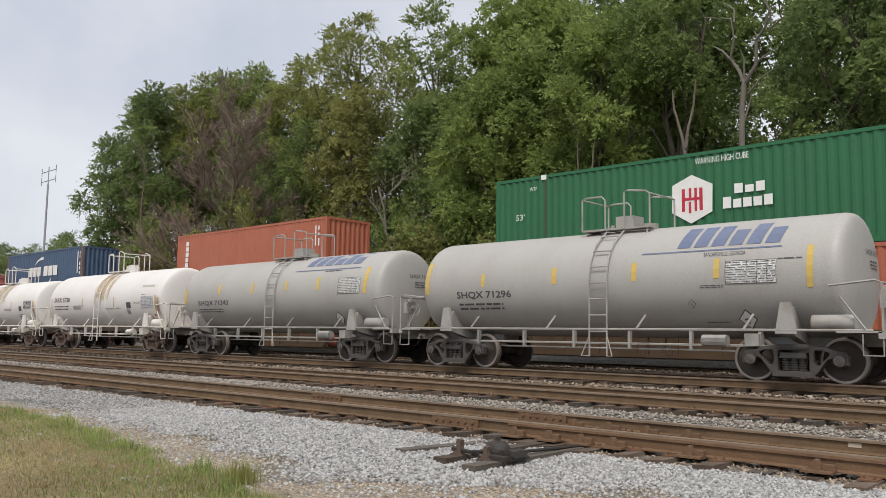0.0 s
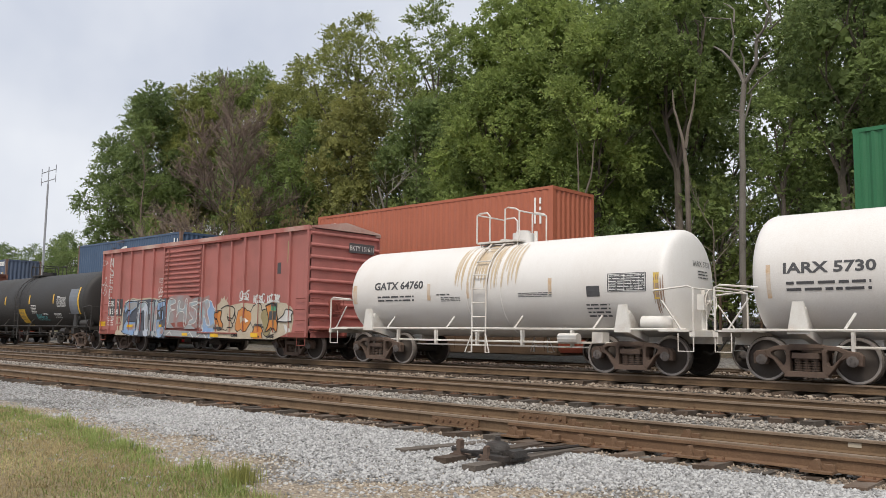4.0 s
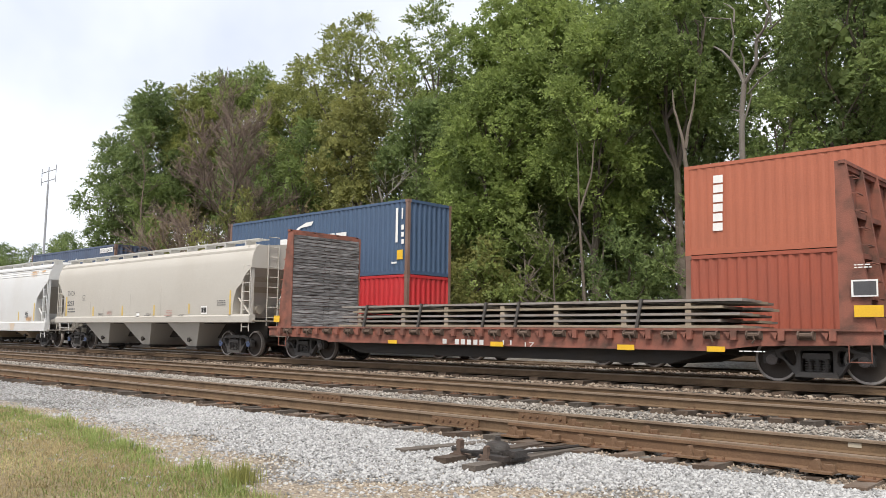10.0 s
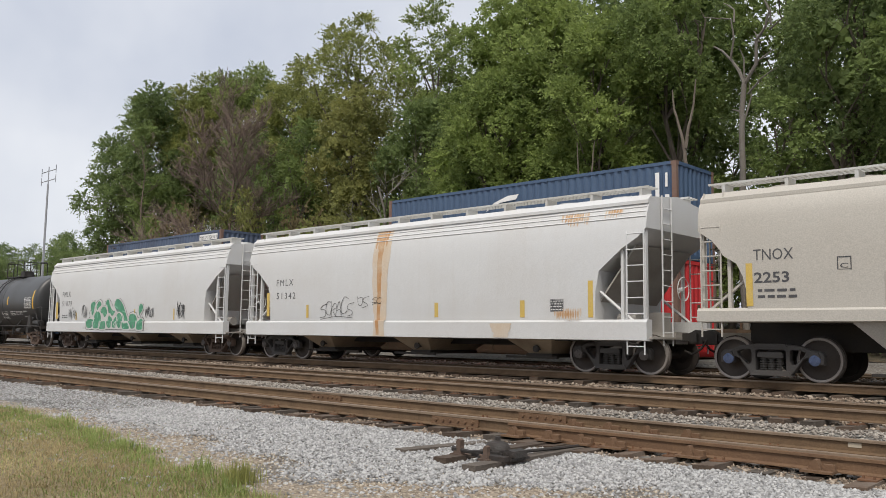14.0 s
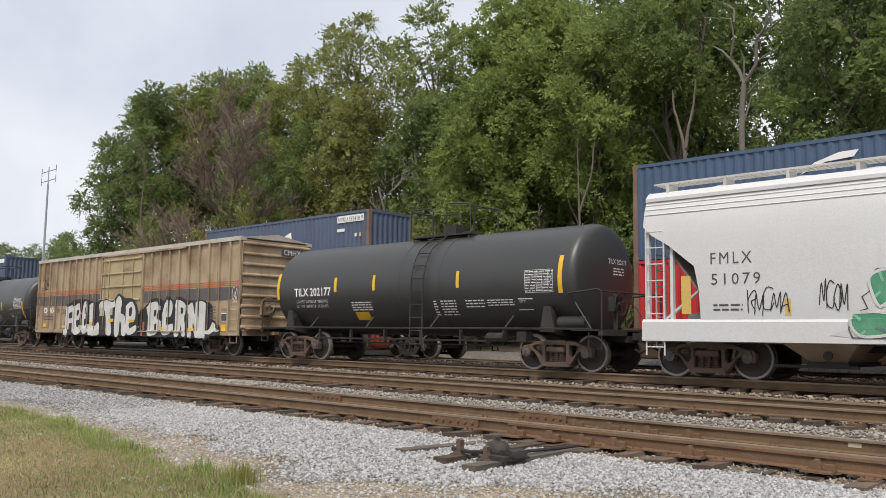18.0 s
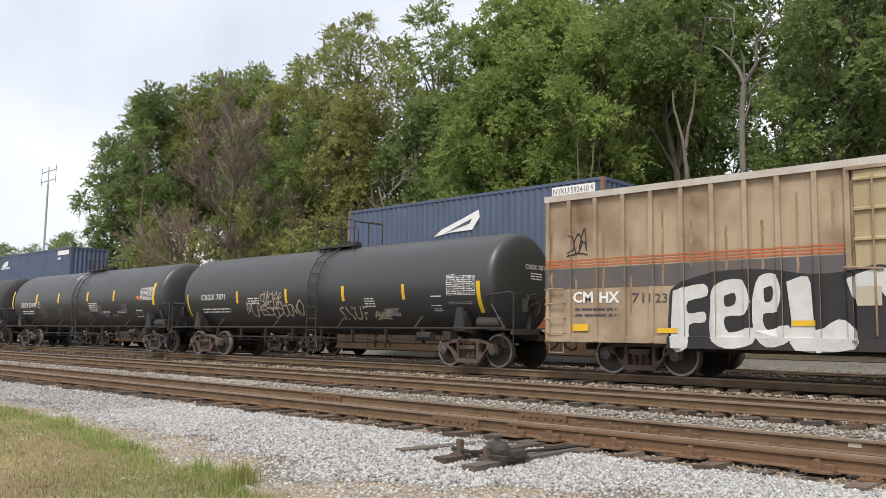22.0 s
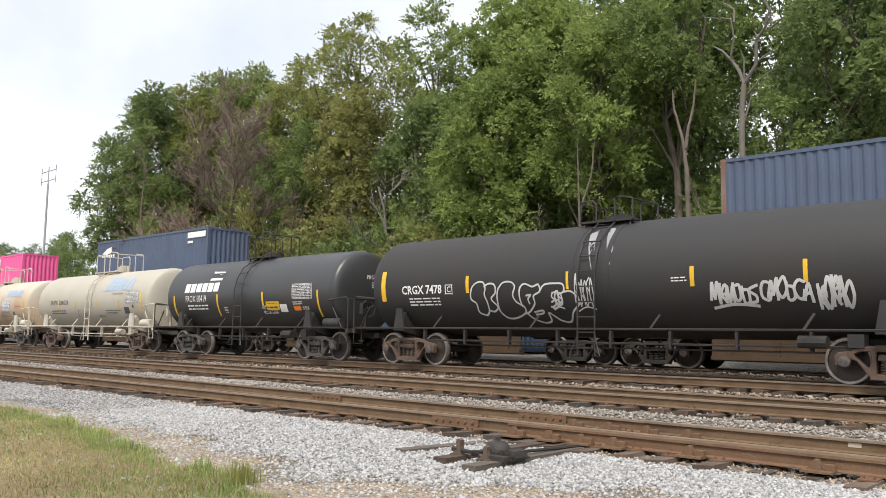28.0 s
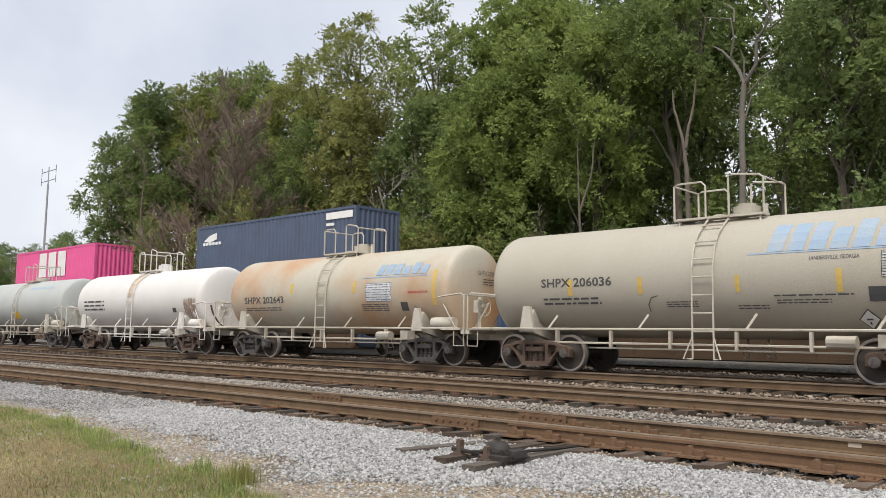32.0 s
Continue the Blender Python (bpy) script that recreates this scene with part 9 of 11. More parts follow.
mark(b5, "graffiti_shape", [[(5.06, 1.78), (5.55, 1.86), (5.71, 1.54), (5.74, 0.88), (5.48, 1.05), (5.09, 0.88), (5.26, 1.27)]], s5, M["spray_orange"], 0.014)
strips(b5, s5, "charcoal", "dark_panel", ((5.27, 5.67, 1.30, 1.59),), off=0.02)
strips(b5, s5, "charcoal", "dark_panel", ((5.45, 5.71, 1.71, 1.86),), off=0.02)
strips(b5, s5, "spray_green", "sticker", ((5.48, 5.67, 1.61, 1.75),), off=0.026)
mark(b5, "graffiti_shape", [[(5.70, 1.26), (6.07, 1.45), (6.23, 1.66), (6.61, 1.57), (6.51, 1.45), (6.52, 1.25), (6.10, 1.23)]], s5, M["spray_white"], 0.02)
mark(b5, "graffiti_shape", [[(6.09, 1.15), (6.38, 1.11), (6.49, 0.92), (6.31, 0.85), (6.17, 0.98)]], s5, M["spray_white"], 0.02)
mark(b5, "graffiti_line", ribbon(soft_line([(1.94, 1.50), (2.15, 1.65), (2.32, 1.59), (2.26, 1.34), (2.45, 1.12), (2.28, 0.97), (1.94, 1.50)], 3), 0.035), s5, M["spray_black"], 0.028)
mark(b5, "graffiti_line", ribbon(soft_line([(2.29, 1.72), (2.71, 1.83), (3.17, 1.70), (3.03, 1.34), (2.70, 1.52), (3.09, 1.09), (2.76, 1.03)], 3), 0.035), s5, M["spray_black"], 0.028)
mark(b5, "graffiti_line", ribbon(soft_line([(5.06, 1.78), (5.55, 1.86), (5.71, 1.54), (5.74, 0.88), (5.48, 1.05), (5.09, 0.88), (5.26, 1.27), (5.06, 1.78)], 3), 0.035), s5, M["spray_black"], 0.028)
mark(b5, "graffiti_line", ribbon(soft_line([(5.70, 1.26), (6.07, 1.45), (6.23, 1.66), (6.61, 1.57), (6.51, 1.45), (6.52, 1.25), (6.10, 1.23), (5.70, 1.26)], 3), 0.035), s5, M["spray_black"], 0.028)
mark(b5, "graffiti_line", ribbon(soft_line([(4.34, 0.87), (4.46, 1.16), (4.86, 1.04), (5.02, 0.67)], 3), 0.035), s5, M["spray_black"], 0.028)
mark(b5, "graffiti_tag", scrawl(3.45, 4.00, 2.02, 2.30, 4, 51, 0.05), s5, M["spray_white"], 0.008, "sprayed graffiti tag")
mark(b5, "graffiti_tag", scrawl(4.31, 4.95, 1.86, 2.17, 5, 52, 0.05), s5, M["spray_white"], 0.008, "sprayed graffiti tag")
mark(b5, "graffiti_tag", scrawl(5.12, 5.83, 1.91, 2.15, 6, 53, 0.05), s5, M["spray_white"], 0.008, "sprayed graffiti tag")
mark(b5, "graffiti_tag", scrawl(3.09, 3.48, 0.69, 0.81, 3, 54, 0.03), s5, M["spray_black"], 0.008, "sprayed graffiti tag")
mark(b5, "graffiti_tag", scrawl(4.36, 4.80, 0.71, 0.80, 3, 55, 0.03), s5, M["spray_black"], 0.008, "sprayed graffiti tag")
mark(b5, "graffiti_tag", scrawl(5.25, 5.64, 0.70, 0.82, 3, 56, 0.03), s5, M["spray_black"], 0.008, "sprayed graffiti tag")
strips(b5, s5, "charcoal", "dark_patch", ((5.64, 5.84, 2.86, 3.24),))
mark(b5, "faded_stain", [[(6.18, 3.95), (6.29, 3.96), (6.30, 3.66), (6.18, 3.17)]], s5, M["spray_mud"], 0.003)
strips(b5, s5, "charcoal", "placard_board", ((1.79, 2.35, 0.96, 1.06), (4.46, 4.87, 1.08, 1.16),), off=0.03)
strips(k6, s6, "yellow", "reflector", ((-7.82, -7.68, 1.97, 2.86), (-4.65, -4.50, 2.19, 2.62), (-2.02, -1.90, 2.17, 2.62), (1.29, 1.41, 2.16, 2.61), (4.28, 4.39, 2.15, 2.61), (7.08, 7.21, 1.62, 2.88)))
strips(k6, s6, "patch", "grey_patch", ((-7.36, -6.67, 1.81, 2.30), (-7.28, -7.07, 2.37, 2.60), (6.16, 7.05, 1.63, 2.81),), off=0.004)
words(k6, 'BRCX 5315', -6.73, 1.95, 0.23, s6, M["white"], 1.71, bold=0.02)
words(k6, 'LD LMT 206100 LB  93700 KG', -6.66, 1.78, 0.08, s6, M["white"], 1.49)
words(k6, 'LT  WT   79400 LB  36000 KG', -6.71, 1.65, 0.08, s6, M["white"], 1.49)
words(k6, 'C', -4.37, 2.01, 0.16, s6, M["white"], 0.17)
strips(k6, s6, "white", "plate_frame", ((-4.43, -4.15, 2.23, 2.25), (-4.46, -4.18, 1.97, 1.99), (-4.43, -4.42, 1.98, 2.25), (-4.17, -4.16, 1.98, 2.24),))
mark(k6, "fine_print", lines(-3.87, -3.43, 1.75, 1.83, 2, 3, 1), s6, M["white"])
strips(k6, s6, "yellow", "warning_panel", ((-0.17, 0.82, 1.05, 1.91),), off=0.005)
mark(k6, "fine_print", lines(-0.13, 0.50, 1.37, 1.87, 7, 3, 4), s6, M["spray_mud"])
mark(k6, "fine_print", lines(1.54, 2.20, 1.68, 2.13, 6, 3, 5), s6, M["white"])
mark(k6, "fine_print", lines(2.86, 3.43, 1.59, 1.70, 2, 4, 1), s6, M["white"])
mark(k6, "fine_print", lines(4.20, 5.05, 1.46, 1.70, 4, 6, 1), s6, M["white"])
chart(k6, s6, 4.77, 5.78, 1.99, 2.44, "", "white", 9)
mark(k6, "fine_print", lines(4.75, 5.07, 2.46, 2.51, 1, 1, 1), s6, M["white"])
words(k6, 'HOLDING', 1.96, 1.47, 0.18, s6, M["spray_sky"], 0.70, bold=0.01)
words(k6, 'ON TO A SECRET...', 1.96, 1.34, 0.20, s6, M["spray_sky"], 1.33, bold=0.01)
mark(k6, "fine_print", lines(5.92, 6.09, 1.65, 1.69, 1, 2, 1), s6, M["white"])
strips(f7, s7, "yellow", "reflector", ((9.14, 9.65, 1.30, 1.52),), off=0.02)
mark(f7, "fine_print", lines(9.16, 9.48, 2.21, 2.31, 2, 3, 1), s7, M["white"])
strips(f7, s7, "white", "data_frame", ((9.10, 9.57, 1.68, 2.00),), off=0.015)
strips(f7, s7, "charcoal", "data_plate", ((9.14, 9.54, 1.71, 1.97),), off=0.02)
strips(f7, s7, "yellow", "reflector", ((-9.27, -8.94, 1.22, 1.44),), off=0.02)
strips(f7, s7, "yellow", "reflector", ((-3.57, -3.21, 0.60, 0.70), (0.29, 0.71, 0.59, 0.71), (4.05, 4.49, 0.58, 0.70), (6.21, 6.61, 0.59, 0.70),), off=0.06)
strips(f7, s7, "spray_white", "name_mark", ((-1.41, -1.26, 0.63, 0.76), (-0.96, -0.81, 0.62, 0.76), (-0.74, -0.59, 0.62, 0.76), (-0.52, -0.38, 0.62, 0.75), (-0.30, -0.16, 0.62, 0.75), (-0.09, 0.05, 0.62, 0.75),), off=0.056, label='worn plain block of a company mark')
words(f7, '11', 0.69, 0.63, 0.12, s7, M["spray_white"], 0.29, off=0.056)
words(f7, '17', 1.40, 0.60, 0.11, s7, M["spray_white"], 0.30, off=0.056)
mark(f7, "fine_print", lines(6.89, 7.43, 0.59, 0.64, 1, 3, 1), s7, M["white"])
words(h8, 'TNOX', -6.74, 2.46, 0.23, s8, M["charcoal"], 0.81)
words(h8, '2253', -6.73, 2.00, 0.22, s8, M["charcoal"], 0.71, bold=0.02)
mark(h8, "fine_print", lines(-6.66, -5.86, 1.66, 1.91, 2, 4, 1), s8, M["charcoal"])
words(h8, 'C', -5.06, 2.24, 0.09, s8, M["charcoal"], 0.15)
strips(h8, s8, "charcoal", "plate_frame", ((-5.11, -4.85, 2.44, 2.46), (-5.11, -4.85, 2.21, 2.22), (-5.11, -5.09, 2.21, 2.46), (-4.87, -4.85, 2.20, 2.45),))
strips(h8, s8, "ochre", "reflector", ((-6.90, -6.76, 1.53, 2.41), (-4.04, -3.90, 1.51, 1.93), (-1.25, -1.12, 1.51, 1.93), (1.50, 1.61, 1.49, 1.91),))
mark(h8, "fine_print", lines(-3.44, -3.03, 1.52, 1.63, 3, 4, 1), s8, M["charcoal"])
mark(h8, "fine_print", lines(-2.63, -2.13, 1.52, 1.74, 4, 4, 1), s8, M["faint_red"])
mark(h8, "fine_print", lines(0.07, 0.36, 1.61, 1.64, 1, 2, 1), s8, M["charcoal"])
strips(h8, s8, "white", "label_plate", ((0.09, 0.35, 1.49, 1.59),))
mark(h8, "fine_print", lines(0.90, 1.31, 1.47, 1.59, 3, 4, 1), s8, M["charcoal"])
mark(h8, "fine_print", lines(2.51, 3.00, 1.46, 1.71, 4, 4, 1), s8, M["faint_red"])
mark(h8, "fine_print", lines(3.54, 3.94, 1.45, 1.53, 2, 3, 1), s8, M["charcoal"])
strips(h8, s8, "grime", "grime_streak", ((-4.29, -4.24, 1.53, 2.15),), off=0.004)
strips(h8, s8, "grime", "grime_streak", ((-3.00, -2.95, 1.49, 1.83),), off=0.004)
strips(h8, s8, "grime", "grime_streak", ((-0.51, -0.48, 1.49, 2.40),), off=0.004)
strips(h8, s8, "grime", "grime_streak", ((2.06, 2.09, 1.46, 2.57),), off=0.004)
strips(h8, s8, "grime", "grime_streak", ((3.35, 3.36, 1.48, 2.12),), off=0.004)
strips(h8, s8, "ochre", "reflector", ((7.02, 7.12, 1.50, 2.37), (4.21, 4.31, 1.55, 1.93),))
strips(h8, s8, "white", "label_plate", ((5.11, 5.54, 1.52, 1.82),))
strips(h8, s8, "black", "label_print", ((5.16, 5.32, 1.58, 1.77), (5.34, 5.50, 1.58, 1.77),), off=0.011)
mark(h8, "fine_print", lines(6.22, 6.79, 1.81, 2.04, 3, 4, 1), s8, M["charcoal"])
words(h9, 'FMLX', -6.12, 2.43, 0.21, s9, M["charcoal"], 0.92, spacing=1.3)
words(h9, '51342', -6.10, 1.99, 0.21, s9, M["charcoal"], 1.04, spacing=1.3)
strips(h9, s9, "ochre", "reflector", ((-6.65, -6.49, 1.42, 2.21), (-4.47, -4.35, 1.36, 1.78), (1.26, 1.40, 1.35, 1.75), (4.24, 4.39, 1.33, 1.76), (6.27, 6.41, 1.32, 2.19),))
strips(h9, s9, "charcoal", "data_plate", ((5.17, 5.57, 1.47, 1.77),))
chart(h9, s9, 5.19, 5.56, 1.48, 1.76, "", "white", 4)
mark(h9, "graffiti_tag", scrawl(-3.73, -2.16, 1.37, 1.91, 6, 61, 0.016), s9, M["spray_black"], 0.008, "sprayed graffiti tag")
mark(h9, "graffiti_tag", scrawl(-1.97, -1.50, 1.65, 2.03, 2, 62, 0.014), s9, M["spray_black"], 0.008, "sprayed graffiti tag")
mark(h9, "graffiti_tag", scrawl(-1.30, -0.90, 1.76, 1.95, 2, 63, 0.012), s9, M["spray_black"], 0.008, "sprayed graffiti tag")
rust_wash(h9, s9, "rust_wash", -1.36, -0.58, 0.80, 4.10, 31, 0.003)
rust_wash(h9, s9, "rust_stain", -1.18, -0.84, 3.2, 4.08, 32, 0.005)
rust_wash(h9, s9, "rust_stain", -1.12, -0.92, 0.84, 3.3, 33, 0.005)
rust_runs(h9, s9, "rust_stain", -1.28, -0.7, 3.3, 4.09, 4, 3, 0.007)
rust_wash(h9, s9, "rust_wash", 3.3, 4.0, 0.82, 1.18, 15, 0.003)
rust_runs(h9, s9, "rust_run", 5.44, 6.26, 3.51, 3.88, 9, 7, 0.003)
rust_runs(h9, s9, "rust_stain", 5.54, 6.10, 3.62, 3.84, 7, 8, 0.005)
rust_runs(h9, s9, "rust_run", 6.67, 7.18, 3.63, 3.87, 7, 9, 0.003)
rust_runs(h9, s9, "rust_stain", 6.76, 7.12, 3.70, 3.85, 5, 10, 0.005)
rust_runs(h9, s9, "rust_run", 5.27, 6.09, 1.24, 1.55, 12, 12, 0.003)
rust_runs(h9, s9, "rust_stain", 5.37, 6.03, 1.29, 1.49, 9, 13, 0.005)
words(h10, 'FMLX', -6.19, 2.43, 0.24, s10, M["charcoal"], 0.89, spacing=1.3)
words(h10, '51079', -6.18, 1.99, 0.24, s10, M["charcoal"], 1.05, spacing=1.3)
strips(h10, s10, "ochre", "reflector", ((-6.87, -6.65, 1.38, 2.20), (-4.66, -4.54, 1.34, 1.67), (1.00, 1.09, 1.34, 1.77), (4.21, 4.30, 1.32, 1.75),))
mark(h10, "graffiti_shape", [soft_line([(-3.44, 1.19), (-3.33, 1.39), (-3.13, 1.46), (-3.22, 1.68), (-3.08, 1.78), (-3.10, 2.00), (-2.95, 2.19), (-2.68, 2.21), (-2.55, 2.09), (-2.38, 2.20), (-2.12, 2.24), (-1.91, 2.10), (-1.87, 1.96), (-1.67, 1.96), (-1.67, 2.13), (-1.50, 2.26), (-1.30, 2.25), (-1.10, 2.11), (-0.91, 1.91), (-0.81, 1.94), (-0.79, 2.10), (-0.60, 2.25), (-0.29, 2.25), (-0.04, 2.12), (0.22, 1.85), (0.50, 1.46), (0.64, 1.61), (0.95, 1.68), (1.22, 1.61), (1.35, 1.40), (1.48, 1.44), (1.35, 1.66), (1.39, 1.91), (1.59, 2.04), (1.81, 1.96), (1.84, 1.75), (1.64, 1.54), (1.54, 1.44), (1.77, 1.43), (1.92, 1.29), (1.98, 1.06), (1.95, 0.90), (-3.40, 0.91), (-3.46, 1.07), (-3.44, 1.19)], 3)[:-1]], s10, M["spray_white"], 0.005)
mark(h10, "graffiti_line", ribbon([(-3.44, 1.19), (-3.33, 1.39), (-3.13, 1.46), (-3.22, 1.68), (-3.08, 1.78), (-3.10, 2.00), (-2.95, 2.19), (-2.68, 2.21), (-2.55, 2.09), (-2.38, 2.20), (-2.12, 2.24), (-1.91, 2.10), (-1.87, 1.96), (-1.67, 1.96), (-1.67, 2.13), (-1.50, 2.26), (-1.30, 2.25), (-1.10, 2.11), (-0.91, 1.91), (-0.81, 1.94), (-0.79, 2.10), (-0.60, 2.25), (-0.29, 2.25), (-0.04, 2.12), (0.22, 1.85), (0.50, 1.46), (0.64, 1.61), (0.95, 1.68), (1.22, 1.61), (1.35, 1.40), (1.48, 1.44), (1.35, 1.66), (1.39, 1.91), (1.59, 2.04), (1.81, 1.96), (1.84, 1.75), (1.64, 1.54), (1.54, 1.44), (1.77, 1.43), (1.92, 1.29), (1.98, 1.06), (1.95, 0.90), (-3.40, 0.91), (-3.46, 1.07), (-3.44, 1.19)], 0.022), s10, M["charcoal"], 0.008)
green_letter(h10, s10, [(-3.42, 1.38), (-2.79, 1.37), (-2.76, 1.02), (-2.98, 0.94), (-3.26, 0.95), (-3.42, 1.14), (-3.42, 1.38)])
mark(h10, "graffiti_line", ribbon([(-3.38, 1.35), (-3.26, 1.25)], 0.05), s10, M["spray_mint"], 0.014)
mark(h10, "graffiti_line", ribbon([(-2.80, 1.04), (-2.98, 1.09)], 0.05), s10, M["patch"], 0.014)
mark(h10, "graffiti_line", ribbon([(-3.24, 0.97), (-3.18, 1.04)], 0.05), s10, M["spray_mint"], 0.014)
green_letter(h10, s10, [(-2.76, 1.24), (-2.71, 1.55), (-2.43, 1.76), (-2.10, 1.62), (-1.99, 1.35), (-2.01, 1.09), (-2.19, 0.95), (-2.52, 0.93), (-2.71, 1.01), (-2.76, 1.24)])
mark(h10, "graffiti_line", ribbon([(-2.71, 1.24), (-2.58, 1.25)], 0.05), s10, M["spray_mint"], 0.014)
mark(h10, "graffiti_line", ribbon([(-2.42, 1.70), (-2.39, 1.44)], 0.05), s10, M["spray_mint"], 0.014)
mark(h10, "graffiti_line", ribbon([(-2.03, 1.34), (-2.18, 1.31)], 0.05), s10, M["spray_mint"], 0.014)
mark(h10, "graffiti_line", ribbon([(-2.21, 0.98), (-2.29, 1.11)], 0.05), s10, M["spray_mint"], 0.014)
mark(h10, "graffiti_line", ribbon([(-2.67, 1.04), (-2.49, 1.18)], 0.05), s10, M["spray_mint"], 0.014)
green_letter(h10, s10, [(-3.01, 1.65), (-3.09, 2.01), (-2.91, 2.16), (-2.67, 2.17), (-2.57, 2.03), (-2.67, 1.84), (-2.72, 1.65), (-2.91, 1.49), (-3.01, 1.65)])
mark(h10, "graffiti_line", ribbon([(-2.99, 1.68), (-2.91, 1.76)], 0.05), s10, M["spray_mint"], 0.014)
mark(h10, "graffiti_line", ribbon([(-2.90, 2.13), (-2.85, 1.97)], 0.05), s10, M["spray_mint"], 0.014)
mark(h10, "graffiti_line", ribbon([(-2.60, 2.01), (-2.73, 1.93)], 0.05), s10, M["spray_mint"], 0.014)
mark(h10, "graffiti_line", ribbon([(-2.73, 1.67), (-2.77, 1.76)], 0.05), s10, M["spray_mint"], 0.014)
green_letter(h10, s10, [(-2.54, 1.90), (-2.39, 2.13), (-2.16, 2.19), (-2.00, 2.04), (-2.06, 1.93), (-2.25, 1.86), (-2.37, 1.71), (-2.54, 1.90)])
mark(h10, "graffiti_line", ribbon([(-2.50, 1.91), (-2.36, 1.94)], 0.05), s10, M["spray_mint"], 0.014)
mark(h10, "graffiti_line", ribbon([(-2.17, 2.16), (-2.20, 2.08)], 0.05), s10, M["spray_mint"], 0.014)
mark(h10, "graffiti_line", ribbon([(-2.09, 1.94), (-2.18, 1.95)], 0.05), s10, M["spray_mint"], 0.014)
mark(h10, "graffiti_line", ribbon([(-2.36, 1.74), (-2.31, 1.84)], 0.05), s10, M["patch"], 0.014)
green_letter(h10, s10, [(-2.11, 1.77), (-1.88, 1.93), (-1.61, 1.91), (-1.43, 1.72), (-1.48, 1.53), (-1.70, 1.42), (-1.88, 1.58), (-2.07, 1.62), (-2.11, 1.77)])
mark(h10, "graffiti_line", ribbon([(-2.07, 1.76), (-1.93, 1.72)], 0.05), s10, M["spray_mint"], 0.014)
mark(h10, "graffiti_line", ribbon([(-1.63, 1.88), (-1.68, 1.81)], 0.05), s10, M["spray_mint"], 0.014)
mark(h10, "graffiti_line", ribbon([(-1.51, 1.55), (-1.65, 1.62)], 0.05), s10, M["spray_mint"], 0.014)
mark(h10, "graffiti_line", ribbon([(-1.87, 1.59), (-1.81, 1.65)], 0.05), s10, M["spray_mint"], 0.014)
green_letter(h10, s10, [(-1.67, 2.04), (-1.49, 2.23), (-1.31, 2.22), (-1.14, 1.95), (-0.92, 1.77), (-0.67, 1.72), (-0.80, 1.54), (-1.05, 1.47), (-1.36, 1.66), (-1.40, 1.85), (-1.67, 2.04)])
mark(h10, "graffiti_line", ribbon([(-1.61, 2.02), (-1.40, 1.93)], 0.05), s10, M["spray_mint"], 0.014)
mark(h10, "graffiti_line", ribbon([(-1.30, 2.18), (-1.24, 2.01)], 0.05), s10, M["spray_mint"], 0.014)
mark(h10, "graffiti_line", ribbon([(-0.95, 1.78), (-1.05, 1.81)], 0.05), s10, M["spray_mint"], 0.014)
mark(h10, "graffiti_line", ribbon([(-0.84, 1.58), (-1.04, 1.74)], 0.05), s10, M["spray_mint"], 0.014)
mark(h10, "graffiti_line", ribbon([(-1.34, 1.68), (-1.27, 1.75)], 0.05), s10, M["patch"], 0.014)
green_letter(h10, s10, [(-0.81, 1.96), (-0.64, 2.23), (-0.31, 2.22), (0.02, 2.00), (0.29, 1.65), (0.52, 1.26), (0.17, 1.23), (0.09, 1.47), (-0.15, 1.62), (-0.48, 1.66), (-0.64, 1.77), (-0.81, 1.96)])
mark(h10, "graffiti_line", ribbon([(-0.73, 1.93), (-0.42, 1.82)], 0.05), s10, M["spray_mint"], 0.014)
mark(h10, "graffiti_line", ribbon([(-0.29, 2.16), (-0.23, 1.93)], 0.05), s10, M["patch"], 0.014)
mark(h10, "graffiti_line", ribbon([(0.24, 1.65), (0.00, 1.70)], 0.05), s10, M["spray_mint"], 0.014)
mark(h10, "graffiti_line", ribbon([(0.13, 1.28), (-0.07, 1.58)], 0.05), s10, M["spray_mint"], 0.014)
mark(h10, "graffiti_line", ribbon([(-0.15, 1.63), (-0.16, 1.67)], 0.05), s10, M["spray_mint"], 0.014)
mark(h10, "graffiti_line", ribbon([(-0.59, 1.76), (-0.35, 1.74)], 0.05), s10, M["patch"], 0.014)
green_letter(h10, s10, [(0.03, 1.25), (0.46, 1.25), (0.73, 1.11), (0.76, 0.94), (0.10, 0.93), (0.03, 1.25)])
mark(h10, "graffiti_line", ribbon([(0.08, 1.23), (0.23, 1.17)], 0.05), s10, M["spray_mint"], 0.014)
mark(h10, "graffiti_line", ribbon([(0.69, 1.11), (0.56, 1.10)], 0.05), s10, M["spray_mint"], 0.014)
mark(h10, "graffiti_line", ribbon([(0.14, 0.95), (0.30, 1.03)], 0.05), s10, M["spray_mint"], 0.014)
green_letter(h10, s10, [(-0.59, 1.52), (-0.34, 1.66), (-0.10, 1.55), (0.00, 1.30), (-0.02, 1.06), (-0.19, 0.95), (-0.39, 1.06), (-0.51, 1.31), (-0.59, 1.52)])
mark(h10, "graffiti_line", ribbon([(-0.55, 1.50), (-0.37, 1.37)], 0.05), s10, M["spray_mint"], 0.014)
mark(h10, "graffiti_line", ribbon([(-0.12, 1.52), (-0.21, 1.38)], 0.05), s10, M["spray_mint"], 0.014)
mark(h10, "graffiti_line", ribbon([(-0.05, 1.09), (-0.15, 1.18)], 0.05), s10, M["spray_mint"], 0.014)
mark(h10, "graffiti_line", ribbon([(-0.37, 1.08), (-0.33, 1.17)], 0.05), s10, M["spray_mint"], 0.014)
